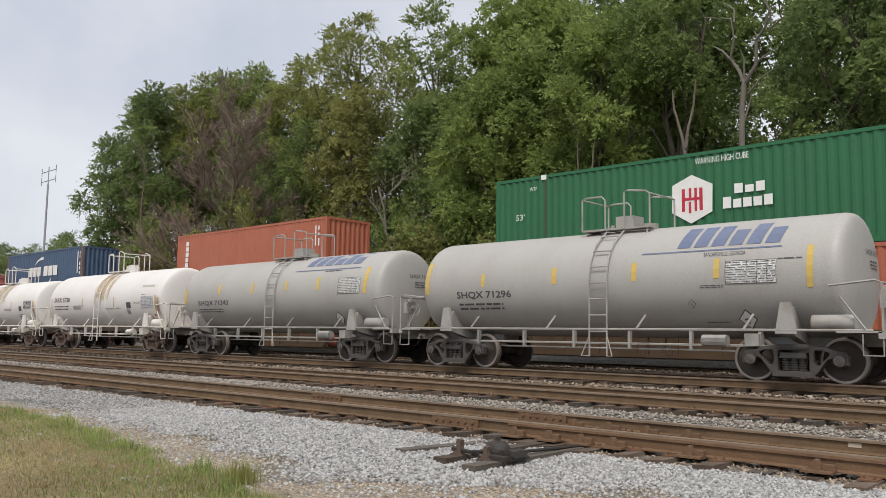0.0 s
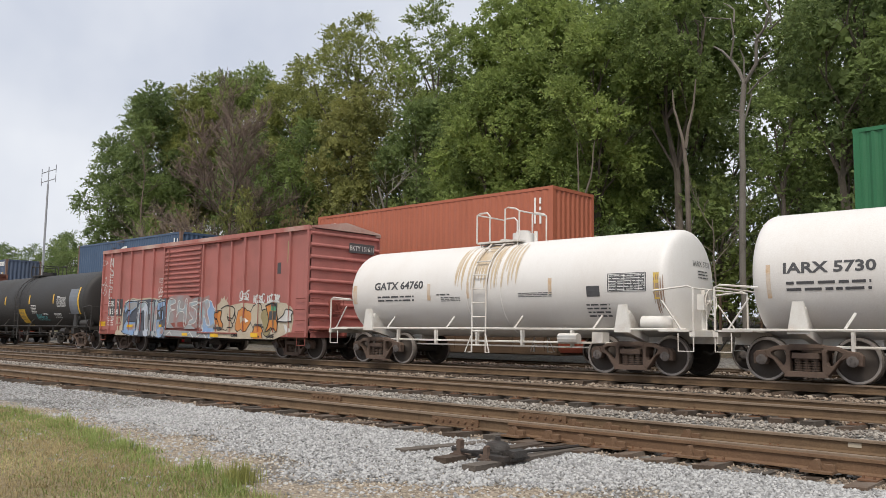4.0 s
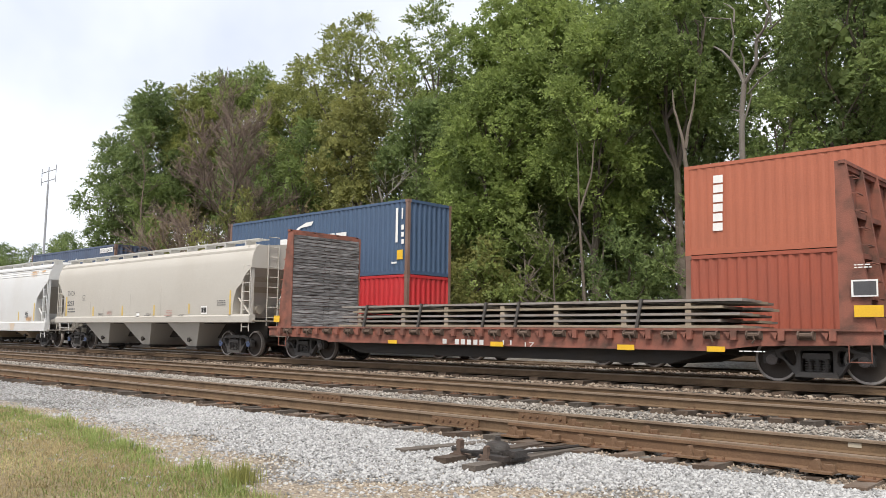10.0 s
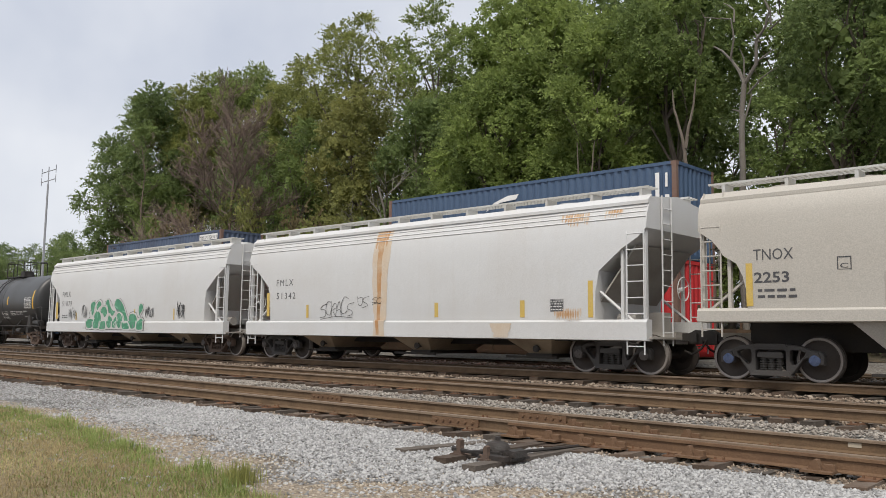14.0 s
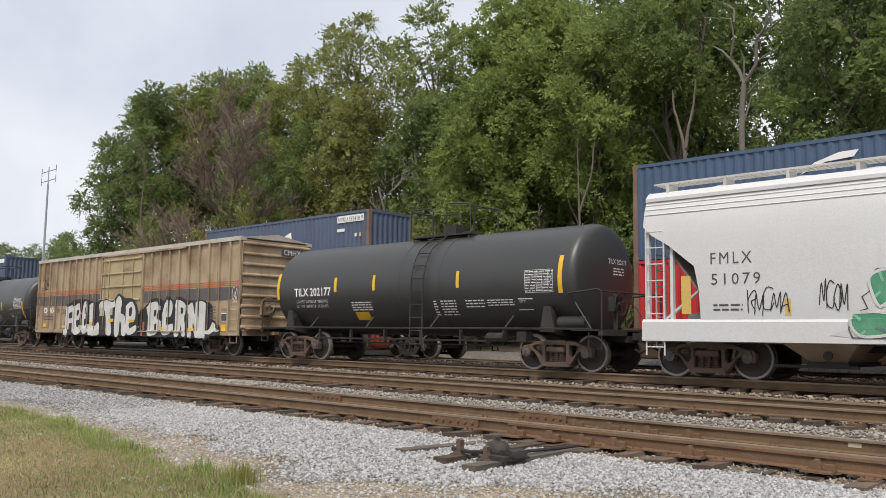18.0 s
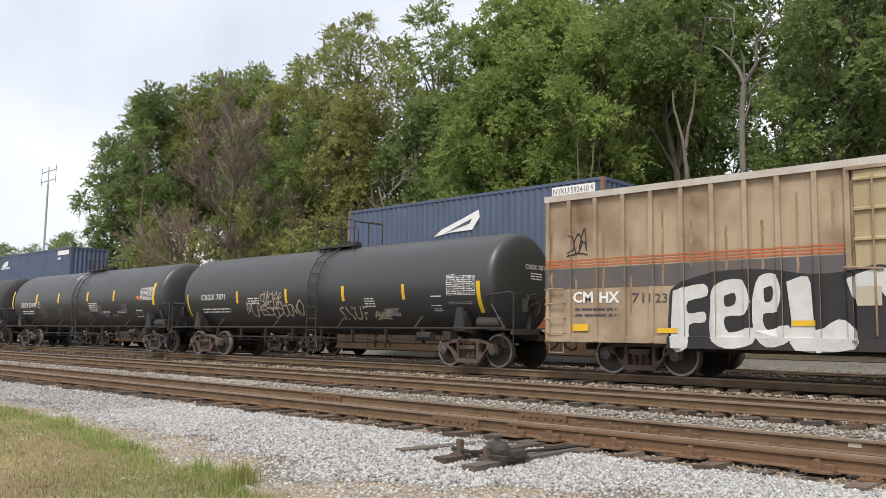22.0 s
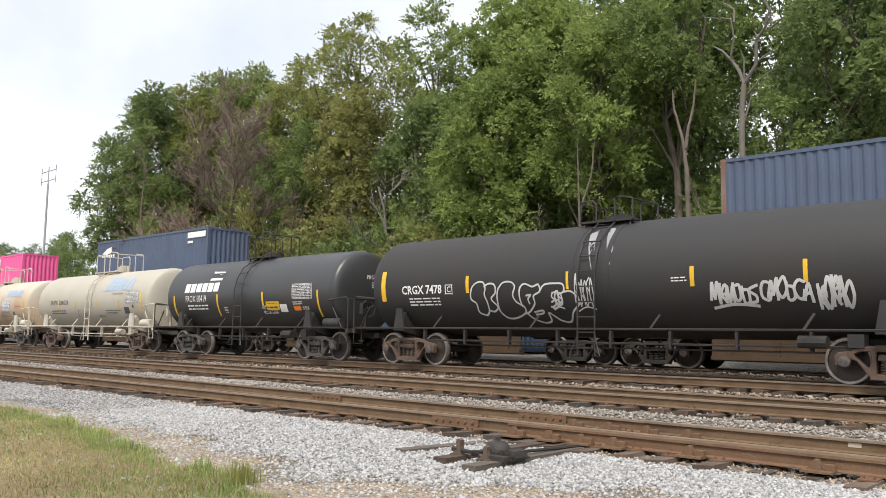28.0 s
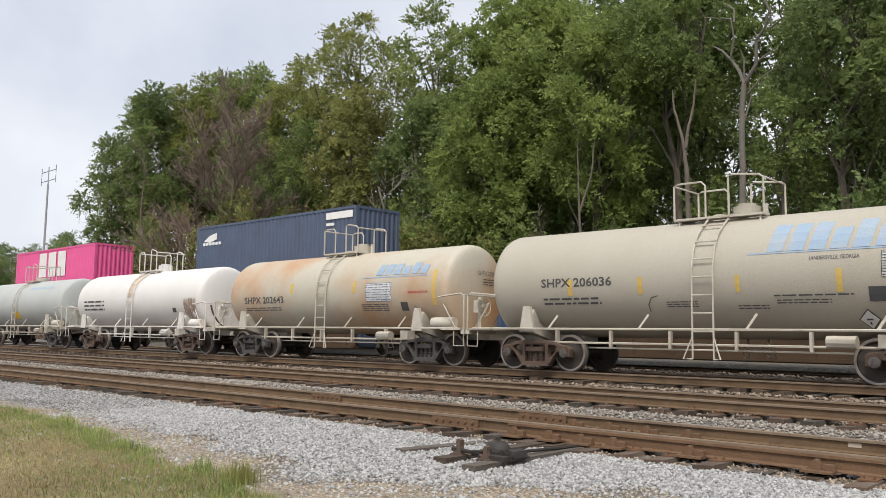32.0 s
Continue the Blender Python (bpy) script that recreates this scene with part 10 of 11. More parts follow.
green_letter(h10, s10, [(-1.41, 1.35), (-1.23, 1.61), (-1.01, 1.46), (-0.93, 1.31), (-0.93, 1.02), (-1.15, 0.95), (-1.36, 1.06), (-1.41, 1.35)])
mark(h10, "graffiti_line", ribbon([(-1.38, 1.34), (-1.27, 1.30)], 0.05), s10, M["spray_mint"], 0.014)
mark(h10, "graffiti_line", ribbon([(-1.03, 1.43), (-1.07, 1.36)], 0.05), s10, M["spray_mint"], 0.014)
mark(h10, "graffiti_line", ribbon([(-0.96, 1.05), (-1.07, 1.17)], 0.05), s10, M["spray_mint"], 0.014)
mark(h10, "graffiti_line", ribbon([(-1.34, 1.08), (-1.22, 1.18)], 0.05), s10, M["spray_mint"], 0.014)
green_letter(h10, s10, [(-2.07, 1.26), (-1.80, 1.29), (-1.48, 1.29), (-1.44, 1.01), (-1.53, 0.92), (-2.07, 0.92), (-2.07, 1.26)])
mark(h10, "graffiti_line", ribbon([(-2.03, 1.24), (-1.91, 1.19)], 0.05), s10, M["spray_mint"], 0.014)
mark(h10, "graffiti_line", ribbon([(-1.51, 1.27), (-1.61, 1.19)], 0.05), s10, M["spray_mint"], 0.014)
mark(h10, "graffiti_line", ribbon([(-1.55, 0.95), (-1.66, 1.04)], 0.05), s10, M["patch"], 0.014)
green_letter(h10, s10, [(-0.85, 1.36), (-0.60, 1.48), (-0.47, 1.28), (-0.48, 1.01), (-0.64, 0.95), (-0.85, 1.03), (-0.85, 1.36)])
mark(h10, "graffiti_line", ribbon([(-0.83, 1.33), (-0.72, 1.24)], 0.05), s10, M["spray_mint"], 0.014)
mark(h10, "graffiti_line", ribbon([(-0.49, 1.27), (-0.56, 1.23)], 0.05), s10, M["spray_mint"], 0.014)
mark(h10, "graffiti_line", ribbon([(-0.64, 0.97), (-0.65, 1.10)], 0.05), s10, M["spray_mint"], 0.014)
green_letter(h10, s10, [(0.51, 1.34), (0.64, 1.56), (0.95, 1.61), (1.21, 1.50), (1.31, 1.30), (1.27, 1.03), (1.09, 0.94), (0.79, 0.96), (0.64, 1.20), (0.51, 1.34)])
mark(h10, "graffiti_line", ribbon([(0.56, 1.33), (0.72, 1.30)], 0.05), s10, M["patch"], 0.014)
mark(h10, "graffiti_line", ribbon([(0.95, 1.57), (0.94, 1.40)], 0.05), s10, M["spray_mint"], 0.014)
mark(h10, "graffiti_line", ribbon([(1.27, 1.30), (1.11, 1.28)], 0.05), s10, M["spray_mint"], 0.014)
mark(h10, "graffiti_line", ribbon([(1.07, 0.98), (1.01, 1.12)], 0.05), s10, M["patch"], 0.014)
mark(h10, "graffiti_line", ribbon([(0.68, 1.21), (0.79, 1.23)], 0.05), s10, M["spray_mint"], 0.014)
green_letter(h10, s10, [(1.38, 1.28), (1.60, 1.40), (1.81, 1.31), (1.90, 1.11), (1.87, 0.92), (1.34, 0.91), (1.38, 1.28)])
mark(h10, "graffiti_line", ribbon([(1.42, 1.26), (1.57, 1.19)], 0.05), s10, M["spray_mint"], 0.014)
mark(h10, "graffiti_line", ribbon([(1.79, 1.29), (1.72, 1.22)], 0.05), s10, M["spray_mint"], 0.014)
mark(h10, "graffiti_line", ribbon([(1.85, 0.95), (1.75, 1.05)], 0.05), s10, M["spray_mint"], 0.014)
green_letter(h10, s10, [(1.37, 1.72), (1.44, 1.92), (1.62, 2.02), (1.80, 1.91), (1.79, 1.75), (1.61, 1.58), (1.50, 1.45), (1.42, 1.59), (1.37, 1.72)])
mark(h10, "graffiti_line", ribbon([(1.39, 1.73), (1.46, 1.73)], 0.05), s10, M["spray_mint"], 0.014)
mark(h10, "graffiti_line", ribbon([(1.62, 1.99), (1.60, 1.89)], 0.05), s10, M["spray_mint"], 0.014)
mark(h10, "graffiti_line", ribbon([(1.77, 1.75), (1.66, 1.75)], 0.05), s10, M["spray_mint"], 0.014)
mark(h10, "graffiti_line", ribbon([(1.51, 1.49), (1.54, 1.63)], 0.05), s10, M["patch"], 0.014)
mark(h10, "graffiti_line", ribbon([(-0.60, 1.08), (-0.68, 1.14), (-0.62, 1.22), (-0.53, 1.17), (-0.53, 1.04), (-0.64, 1.00)], 0.03), s10, M["spray_white"], 0.018)
mark(h10, "graffiti_line", ribbon([(-1.91, 1.45), (-1.79, 1.36), (-1.54, 1.38)], 0.03), s10, M["spray_white"], 0.018)
mark(h10, "graffiti_line", ribbon([(-3.22, 1.41), (-2.99, 1.38), (-2.64, 1.41)], 0.03), s10, M["spray_white"], 0.018)
mark(h10, "graffiti_tag", scrawl(-5.41, -4.54, 1.34, 1.86, 5, 71, 0.02), s10, M["spray_black"], 0.008, "sprayed graffiti tag")
mark(h10, "graffiti_tag", scrawl(-3.96, -3.46, 1.39, 1.95, 4, 72, 0.02), s10, M["spray_black"], 0.008, "sprayed graffiti tag")
mark(h10, "graffiti_tag", scrawl(1.96, 2.66, 1.39, 1.81, 6, 73, 0.02), s10, M["spray_black"], 0.008, "sprayed graffiti tag")
mark(h10, "graffiti_tag", scrawl(4.49, 5.08, 1.37, 1.96, 6, 74, 0.025), s10, M["spray_black"], 0.008, "sprayed graffiti tag")
mark(h10, "fine_print", lines(-6.15, -5.51, 1.42, 1.61, 2, 3, 1), s10, M["charcoal"])
strips(k11, s11, "yellow", "reflector", ((-5.98, -5.84, 1.97, 2.85), (-2.97, -2.84, 2.17, 2.62), (-1.17, -1.06, 2.17, 2.63), (2.22, 2.33, 2.15, 2.61), (5.60, 5.73, 1.93, 2.86)))
words(k11, 'TILX 202177', -5.01, 2.06, 0.27, s11, M["white"], 1.88, bold=0.02)
words(k11, 'LD LMT 217100 LB  98450 KG', -4.93, 1.85, 0.09, s11, M["white"], 1.61)
words(k11, 'LT  WT  68900 LB  31250 KG', -4.97, 1.70, 0.09, s11, M["white"], 1.61)
mark(k11, "fine_print", lines(-2.21, -1.27, 1.57, 1.86, 4, 4, 7), s11, M["white"])
strips(k11, s11, "yellow", "placard_panel", ((-2.16, -1.53, 1.30, 1.54),))
mark(k11, "fine_print", lines(1.29, 2.15, 1.40, 1.84, 6, 4, 8), s11, M["white"])
mark(k11, "fine_print", lines(2.50, 3.18, 1.60, 1.84, 3, 5, 1), s11, M["white"])
mark(k11, "fine_print", lines(3.26, 4.17, 1.64, 1.83, 3, 6, 1), s11, M["white"])
strips(k11, s11, "white", "plate_frame", ((4.31, 4.77, 1.80, 1.83), (4.25, 4.72, 1.53, 1.55), (4.31, 4.31, 1.53, 1.83), (4.75, 4.75, 1.52, 1.81),))
mark(k11, "fine_print", lines(4.34, 4.54, 1.72, 1.78, 2, 2, 1), s11, M["white"])
chart(k11, s11, 4.58, 5.45, 1.96, 2.53, "", "white", 8)
rnd_post = random.Random(61)
for k in range(25):
    xp = -8.86 + 0.744 * k + rnd_post.uniform(-0.06, 0.06)
    if not -1.9 < xp < 1.8:
        zt = rnd_post.uniform(2.9, 4.1)
        rust_wash(n12, s12, "post_rust", xp - 0.03, xp + 0.035, zt - rnd_post.uniform(0.8, 2.2), zt, k, 0.003)
es12 = end_side(9.06)
strips(n12, es12, "charcoal", "number_panel", ((0.15, 1.15, 3.72, 4.0),))
words(n12, "CMHX", 0.25, 3.76, 0.2, es12, M["white"], 0.78, off=0.012)
words(n12, 'CM', -8.22, 1.67, 0.27, s12, M["white"], 0.56, bold=0.03, off=0.012)
words(n12, 'HX', -7.48, 1.66, 0.26, s12, M["white"], 0.54, bold=0.03, off=0.012)
words(n12, '71', -6.62, 1.65, 0.22, s12, M["charcoal"], 0.31, off=0.012)
words(n12, '123', -6.14, 1.65, 0.20, s12, M["charcoal"], 0.40, off=0.012)
mark(n12, "fine_print", lines(-8.16, -7.02, 1.31, 1.58, 2, 4, 1), s12, M["charcoal"])
strips(n12, s12, "yellow", "reflector", ((-8.22, -7.78, 1.00, 1.17), (-5.98, -5.50, 0.97, 1.08), (-3.04, -2.58, 1.13, 1.24), (-0.91, -0.42, 1.25, 1.38), (0.97, 1.48, 1.25, 1.34), (3.33, 3.76, 0.92, 1.03), (5.51, 5.96, 0.89, 0.99),), off=0.03)
strips(n12, s12, "yellow", "reflector", ((7.80, 8.25, 0.90, 1.13),), off=0.012)
strips(n12, s12, "white", "data_frame", ((7.79, 8.24, 1.25, 1.55),), off=0.008)
strips(n12, s12, "charcoal", "data_plate", ((7.81, 8.22, 1.27, 1.53),), off=0.012)
mark(n12, "fine_print", lines(7.84, 8.21, 1.62, 1.73, 3, 3, 1), s12, M["charcoal"])
mark(n12, "graffiti_tag", scrawl(-8.37, -7.81, 2.85, 3.43, 3, 81, 0.03), s12, M["spray_black"], 0.008, "sprayed graffiti tag")
mark(n12, "graffiti_tag", scrawl(8.48, 8.92, 1.95, 2.42, 4, 82, 0.03), s12, M["spray_white"], 0.008, "sprayed graffiti tag")
mark(n12, "fine_print", lines(7.05, 7.48, 1.33, 1.84, 5, 3, 1), s12, M["tan_stripe"])
strips(k13, s13, "yellow", "reflector", ((-7.48, -7.39, 1.46, 2.29), (-4.12, -4.00, 1.90, 2.33), (-1.21, -1.09, 1.87, 2.34), (1.74, 1.87, 1.88, 2.35), (4.44, 4.56, 1.88, 2.32), (7.31, 7.45, 1.48, 2.32),))
words(k13, 'CRGX 7871', -6.45, 2.05, 0.21, s13, M["white"], 1.62)
mark(k13, "fine_print", lines(-6.46, -4.59, 1.56, 1.77, 2, 6, 1), s13, M["white"])
mark(k13, "fine_print", lines(-3.40, -2.72, 1.84, 2.10, 3, 3, 1), s13, M["white"])
mark(k13, "fine_print", lines(2.78, 3.24, 1.67, 1.97, 4, 3, 1), s13, M["white"])
chart(k13, s13, 6.22, 7.26, 1.96, 2.48, "", "white", 8)
mark(k13, "fine_print", lines(6.22, 6.54, 2.49, 2.54, 1, 1, 1), s13, M["white"])
strips(k13, s13, "white", "plate_frame", ((5.59, 5.99, 1.93, 1.96), (5.54, 5.95, 1.68, 1.70), (5.59, 5.59, 1.68, 1.96), (5.97, 5.97, 1.67, 1.95), (5.79, 5.79, 1.67, 1.95),))
mark(k13, "fine_print", lines(5.60, 5.95, 1.52, 1.62, 2, 3, 1), s13, M["white"])
mark(k13, "fine_print", lines(6.26, 7.11, 1.70, 1.79, 2, 7, 1), s13, M["spray_grey"])
mark(k13, "graffiti_tag", scrawl(-3.51, -0.26, 1.40, 1.89, 11, 91, 0.04), s13, M["spray_tan"], 0.008, "sprayed graffiti tag")
mark(k13, "graffiti_tag", scrawl(-2.65, -1.37, 1.71, 2.22, 5, 92, 0.03), s13, M["spray_tan"], 0.008, "sprayed graffiti tag")
words(k13, 'SNUF', 1.46, 1.29, 0.42, s13, M["spray_tan"], 1.35, shear=0.25)
mark(k13, "graffiti_tag", scrawl(3.09, 3.73, 1.34, 1.56, 3, 93, 0.04), s13, M["spray_tan"], 0.008, "sprayed graffiti tag")
mark(k13, "graffiti_tag", scrawl(3.57, 4.21, 1.43, 1.62, 6, 94, 0.02), s13, M["spray_white"], 0.008, "sprayed graffiti tag")
strips(k14, s14, "yellow", "reflector", ((-7.92, -7.78, 1.97, 2.86), (-4.82, -4.62, 2.18, 2.64), (-2.16, -2.00, 2.16, 2.62), (1.04, 1.19, 2.19, 2.62), (3.65, 3.80, 2.16, 2.62), (7.17, 7.33, 1.95, 2.84),))
words(k14, 'CRGX 29698', -6.74, 1.99, 0.24, s14, M["white"], 1.92, bold=0.01)
mark(k14, "fine_print", lines(-6.65, -5.15, 1.63, 1.85, 2, 6, 1), s14, M["white"])
words(k14, 'C', -4.47, 2.03, 0.12, s14, M["white"], 0.13)
strips(k14, s14, "white", "plate_frame", ((-4.55, -4.27, 2.23, 2.25), (-4.58, -4.30, 1.98, 2.00), (-4.55, -4.53, 1.98, 2.25), (-4.30, -4.28, 1.98, 2.24),))
chart(k14, s14, 6.13, 7.19, 2.16, 2.66, "", "white", 9)
mark(k14, "graffiti_tag", scrawl(5.80, 6.16, 2.19, 2.32, 3, 95, 0.04), s14, M["orange"], 0.008, "sprayed graffiti tag")
mark(k14, "fine_print", lines(1.25, 2.09, 1.71, 2.13, 5, 3, 9), s14, M["white"])
mark(k14, "fine_print", lines(2.55, 3.23, 1.65, 1.74, 2, 5, 1), s14, M["white"])
mark(k14, "fine_print", lines(3.91, 4.76, 1.64, 1.74, 2, 6, 1), s14, M["white"])
mark(k14, "fine_print", lines(-1.07, -0.24, 3.27, 3.47, 3, 2, 1), s14, M["white"])
strips(k14, s14, "white", "plate_frame", ((5.66, 6.16, 1.72, 1.75), (5.57, 6.08, 1.46, 1.49), (5.66, 5.65, 1.46, 1.75), (6.13, 6.12, 1.46, 1.74),))
mark(k14, "graffiti_tag", scrawl(-4.31, -3.63, 1.50, 1.94, 4, 101, 0.018), s14, M["spray_grey"], 0.008, "sprayed graffiti tag")
mark(k14, "graffiti_tag", scrawl(-2.35, -1.76, 1.44, 1.90, 4, 102, 0.018), s14, M["spray_grey"], 0.008, "sprayed graffiti tag")
mark(k14, "graffiti_tag", scrawl(0.09, 0.41, 1.58, 1.86, 4, 103, 0.018), s14, M["spray_grey"], 0.008, "sprayed graffiti tag")
mark(k14, "graffiti_tag", scrawl(0.54, 1.38, 1.39, 1.77, 4, 104, 0.018), s14, M["spray_grey"], 0.008, "sprayed graffiti tag")
mark(k14, "graffiti_tag", scrawl(2.10, 2.47, 1.50, 1.96, 4, 105, 0.018), s14, M["spray_grey"], 0.008, "sprayed graffiti tag")
mark(k14, "graffiti_tag", scrawl(2.57, 3.08, 1.48, 1.62, 4, 106, 0.018), s14, M["spray_grey"], 0.008, "sprayed graffiti tag")
mark(k14, "graffiti_tag", scrawl(3.37, 3.87, 1.50, 1.58, 4, 107, 0.018), s14, M["spray_grey"], 0.008, "sprayed graffiti tag")
mark(k14, "graffiti_tag", scrawl(4.42, 4.88, 1.71, 1.98, 4, 108, 0.018), s14, M["spray_grey"], 0.008, "sprayed graffiti tag")
strips(k15, s15, "yellow", "reflector", ((-7.25, -7.07, 1.83, 2.71), (-3.90, -3.79, 2.00, 2.46), (-0.64, -0.53, 2.02, 2.45), (2.61, 2.71, 1.99, 2.43), (5.02, 5.11, 2.00, 2.46),))
words(k15, 'CRGX 7478', -6.37, 2.01, 0.25, s15, M["white"], 1.57, bold=0.02)
mark(k15, "fine_print", lines(-6.11, -4.89, 1.67, 1.93, 3, 4, 1), s15, M["white"])
words(k15, 'C', -4.60, 2.04, 0.16, s15, M["white"], 0.14)
strips(k15, s15, "white", "plate_frame", ((-4.67, -4.39, 2.23, 2.25), (-4.69, -4.41, 1.99, 2.01), (-4.67, -4.64, 1.99, 2.25), (-4.42, -4.40, 1.98, 2.25),))
mark(k15, "graffiti_line", ribbon(soft_line([(-3.36, 1.41), (-3.58, 1.49), (-3.59, 1.72), (-3.75, 1.85), (-3.68, 2.13), (-3.49, 2.27), (-3.28, 2.27), (-3.21, 2.12), (-3.26, 1.94), (-3.20, 1.75), (-3.22, 1.52), (-3.36, 1.41)]), 0.045), s15, M["spray_white"], 0.012)
mark(k15, "graffiti_line", ribbon(soft_line([(-3.25, 2.16), (-3.07, 2.23), (-2.89, 2.19), (-2.88, 1.99), (-3.05, 1.83), (-2.88, 1.63), (-3.04, 1.51), (-3.20, 1.54)]), 0.045), s15, M["spray_white"], 0.012)
mark(k15, "graffiti_line", ribbon(soft_line([(-2.76, 2.10), (-2.60, 2.24), (-2.35, 2.25), (-2.22, 2.13), (-2.31, 1.92), (-2.23, 1.74), (-2.02, 1.62), (-2.04, 1.47), (-2.36, 1.35), (-2.66, 1.34), (-2.84, 1.49), (-2.85, 1.71), (-2.82, 1.95), (-2.76, 2.10)]), 0.045), s15, M["spray_white"], 0.012)
mark(k15, "graffiti_line", ribbon(soft_line([(-2.07, 1.62), (-2.10, 1.85), (-2.06, 2.08), (-1.90, 2.19), (-1.66, 2.11), (-1.47, 2.16), (-1.44, 1.99), (-1.65, 1.88), (-1.66, 1.69), (-1.88, 1.50), (-2.05, 1.45)]), 0.045), s15, M["spray_white"], 0.012)
mark(k15, "graffiti_line", ribbon(soft_line([(-1.89, 1.89), (-1.74, 1.91), (-1.84, 1.81), (-1.82, 1.69)]), 0.045), s15, M["spray_white"], 0.012)
mark(k15, "graffiti_line", ribbon(soft_line([(-1.44, 1.99), (-1.28, 2.15), (-0.95, 2.17), (-0.73, 2.14), (-0.72, 1.97), (-0.90, 1.89), (-0.80, 1.75), (-0.98, 1.61)]), 0.045), s15, M["spray_white"], 0.012)
mark(k15, "graffiti_line", ribbon(soft_line([(-2.00, 1.46), (-1.84, 1.31), (-1.57, 1.22), (-1.34, 1.27), (-1.32, 1.46), (-1.18, 1.38), (-1.02, 1.27), (-0.76, 1.25), (-0.56, 1.49), (-0.33, 1.67), (-0.37, 1.85), (-0.52, 1.97), (-0.70, 1.96)]), 0.045), s15, M["spray_white"], 0.012)
mark(k15, "graffiti_line", ribbon(soft_line([(-1.13, 1.72), (-0.97, 1.77), (-0.86, 1.68), (-1.04, 1.57), (-1.18, 1.61)]), 0.045), s15, M["spray_white"], 0.012)
mark(k15, "graffiti_line", ribbon(soft_line([(-1.75, 1.48), (-1.48, 1.52), (-1.50, 1.45), (-1.73, 1.42)]), 0.045), s15, M["spray_white"], 0.012)
mark(k15, "graffiti_tag", scrawl(-0.40, 0.12, 1.57, 2.24, 6, 111, 0.03), s15, M["spray_white"], 0.008, "sprayed graffiti tag")
mark(k15, "graffiti_tag", scrawl(-1.10, -0.80, 1.58, 1.95, 3, 112, 0.04), s15, M["spray_white"], 0.008, "sprayed graffiti tag")
mark(k15, "graffiti_tag", scrawl(3.09, 4.06, 1.58, 2.04, 6, 113, 0.06), s15, M["spray_white"], 0.008, "sprayed graffiti tag")
mark(k15, "graffiti_tag", scrawl(4.16, 5.19, 1.63, 2.05, 6, 114, 0.06), s15, M["spray_white"], 0.008, "sprayed graffiti tag")
mark(k15, "graffiti_tag", scrawl(5.28, 5.91, 1.44, 2.04, 5, 115, 0.06), s15, M["spray_white"], 0.008, "sprayed graffiti tag")
mark(k15, "fine_print", lines(2.16, 2.54, 2.09, 2.22, 2, 3, 1), s15, M["white"])
mark(k15, "drip_stain", [[(-0.24, 3.39), (-0.05, 3.48), (0.08, 2.99), (0.09, 2.46)]], s15, M["spray_grey"], 0.004)
mark(k15, "drip_stain", [[(0.22, 3.51), (0.38, 3.51), (0.61, 2.95), (0.58, 2.54)]], s15, M["spray_grey"], 0.004)
strips(p16, s16, "yellow", "reflector", ((-4.66, -4.55, 1.44, 2.26), (-1.55, -1.46, 1.46, 2.27), (1.32, 1.42, 1.81, 2.28), (4.39, 4.47, 1.41, 2.27),))
name_blocks(p16, s16, -3.86, -1.42, 2.37, 2.74, [0.9, 0.9, 0.9, 0.9, 0.9, 0.9], "white", 0.03, 0.16)
mark(p16, "name_mark", [[(-2.19, 2.80), (-2.24, 3.15), (-1.45, 3.12), (-1.38, 2.78)]], s16, M["white"], 0.008)
strips(p16, s16, "black_tank", "name_gap", ((-2.31, -1.36, 3.03, 3.07), (-2.23, -1.30, 2.92, 2.96),), off=0.012)
words(p16, 'PROX 60419', -3.74, 2.00, 0.25, s16, M["white"], 1.47)
mark(p16, "fine_print", lines(-3.60, -2.15, 1.68, 1.92, 2, 6, 1), s16, M["white"])
mark(p16, "fine_print", lines(-1.10, -0.86, 1.57, 1.79, 4, 2, 1), s16, M["white"])
strips(p16, s16, "yellow", "warning_panel", ((1.55, 2.30, 1.65, 1.94),))
words(p16, 'MOLTEN SULFUR', 1.32, 1.52, 0.11, s16, M["white"], 0.83)
strips(p16, s16, "white", "label_plate", ((2.33, 2.72, 1.58, 1.84),))
mark(p16, "fine_print", lines(1.62, 2.24, 1.85, 1.91, 1, 4, 1), s16, M["charcoal"], 0.01)
mark(p16, "label_print", lines(1.60, 2.26, 1.69, 1.80, 1, 3, 1), s16, M["charcoal"], 0.01)
words(p16, "HOT", 1.28, 1.69, 0.12, s16, M["white"], 0.24)
chart(p16, s16, 3.08, 4.15, 2.00, 2.50, "", "white", 9)
strips(p16, s16, "orange", "label_plate", ((3.10, 3.47, 1.62, 1.77),))
mark(p16, "fine_print", lines(3.08, 3.60, 1.80, 1.93, 2, 3, 1), s16, M["white"])
mark(p16, "fine_print", lines(3.58, 3.91, 1.63, 1.76, 2, 2, 1), s16, M["white"])
strips(c17, s17, "ochre", "reflector", ((-3.24, -3.11, 1.86, 2.25), (-1.32, -1.20, 1.85, 2.24), (0.99, 1.09, 1.84, 2.20), (3.01, 3.13, 1.80, 2.26), (5.01, 5.17, 1.68, 2.50),))
words(c17, 'SHPX 206036', -4.03, 2.07, 0.22, s17, M["charcoal"], 2.03, bold=0.02)
mark(c17, "fine_print", lines(-4.00, -2.33, 1.62, 1.84, 2, 6, 1), s17, M["charcoal"])
name_blocks(c17, s17, 1.60, 4.09, 2.65, 3.23, [1.0, 1.0, 1.0, 0.76, 1.0, 0.76], "logo_sky", 0.12, 0.22)
strips(c17, s17, "logo_sky", "name_underline", ((1.24, 4.45, 2.61, 2.64),))
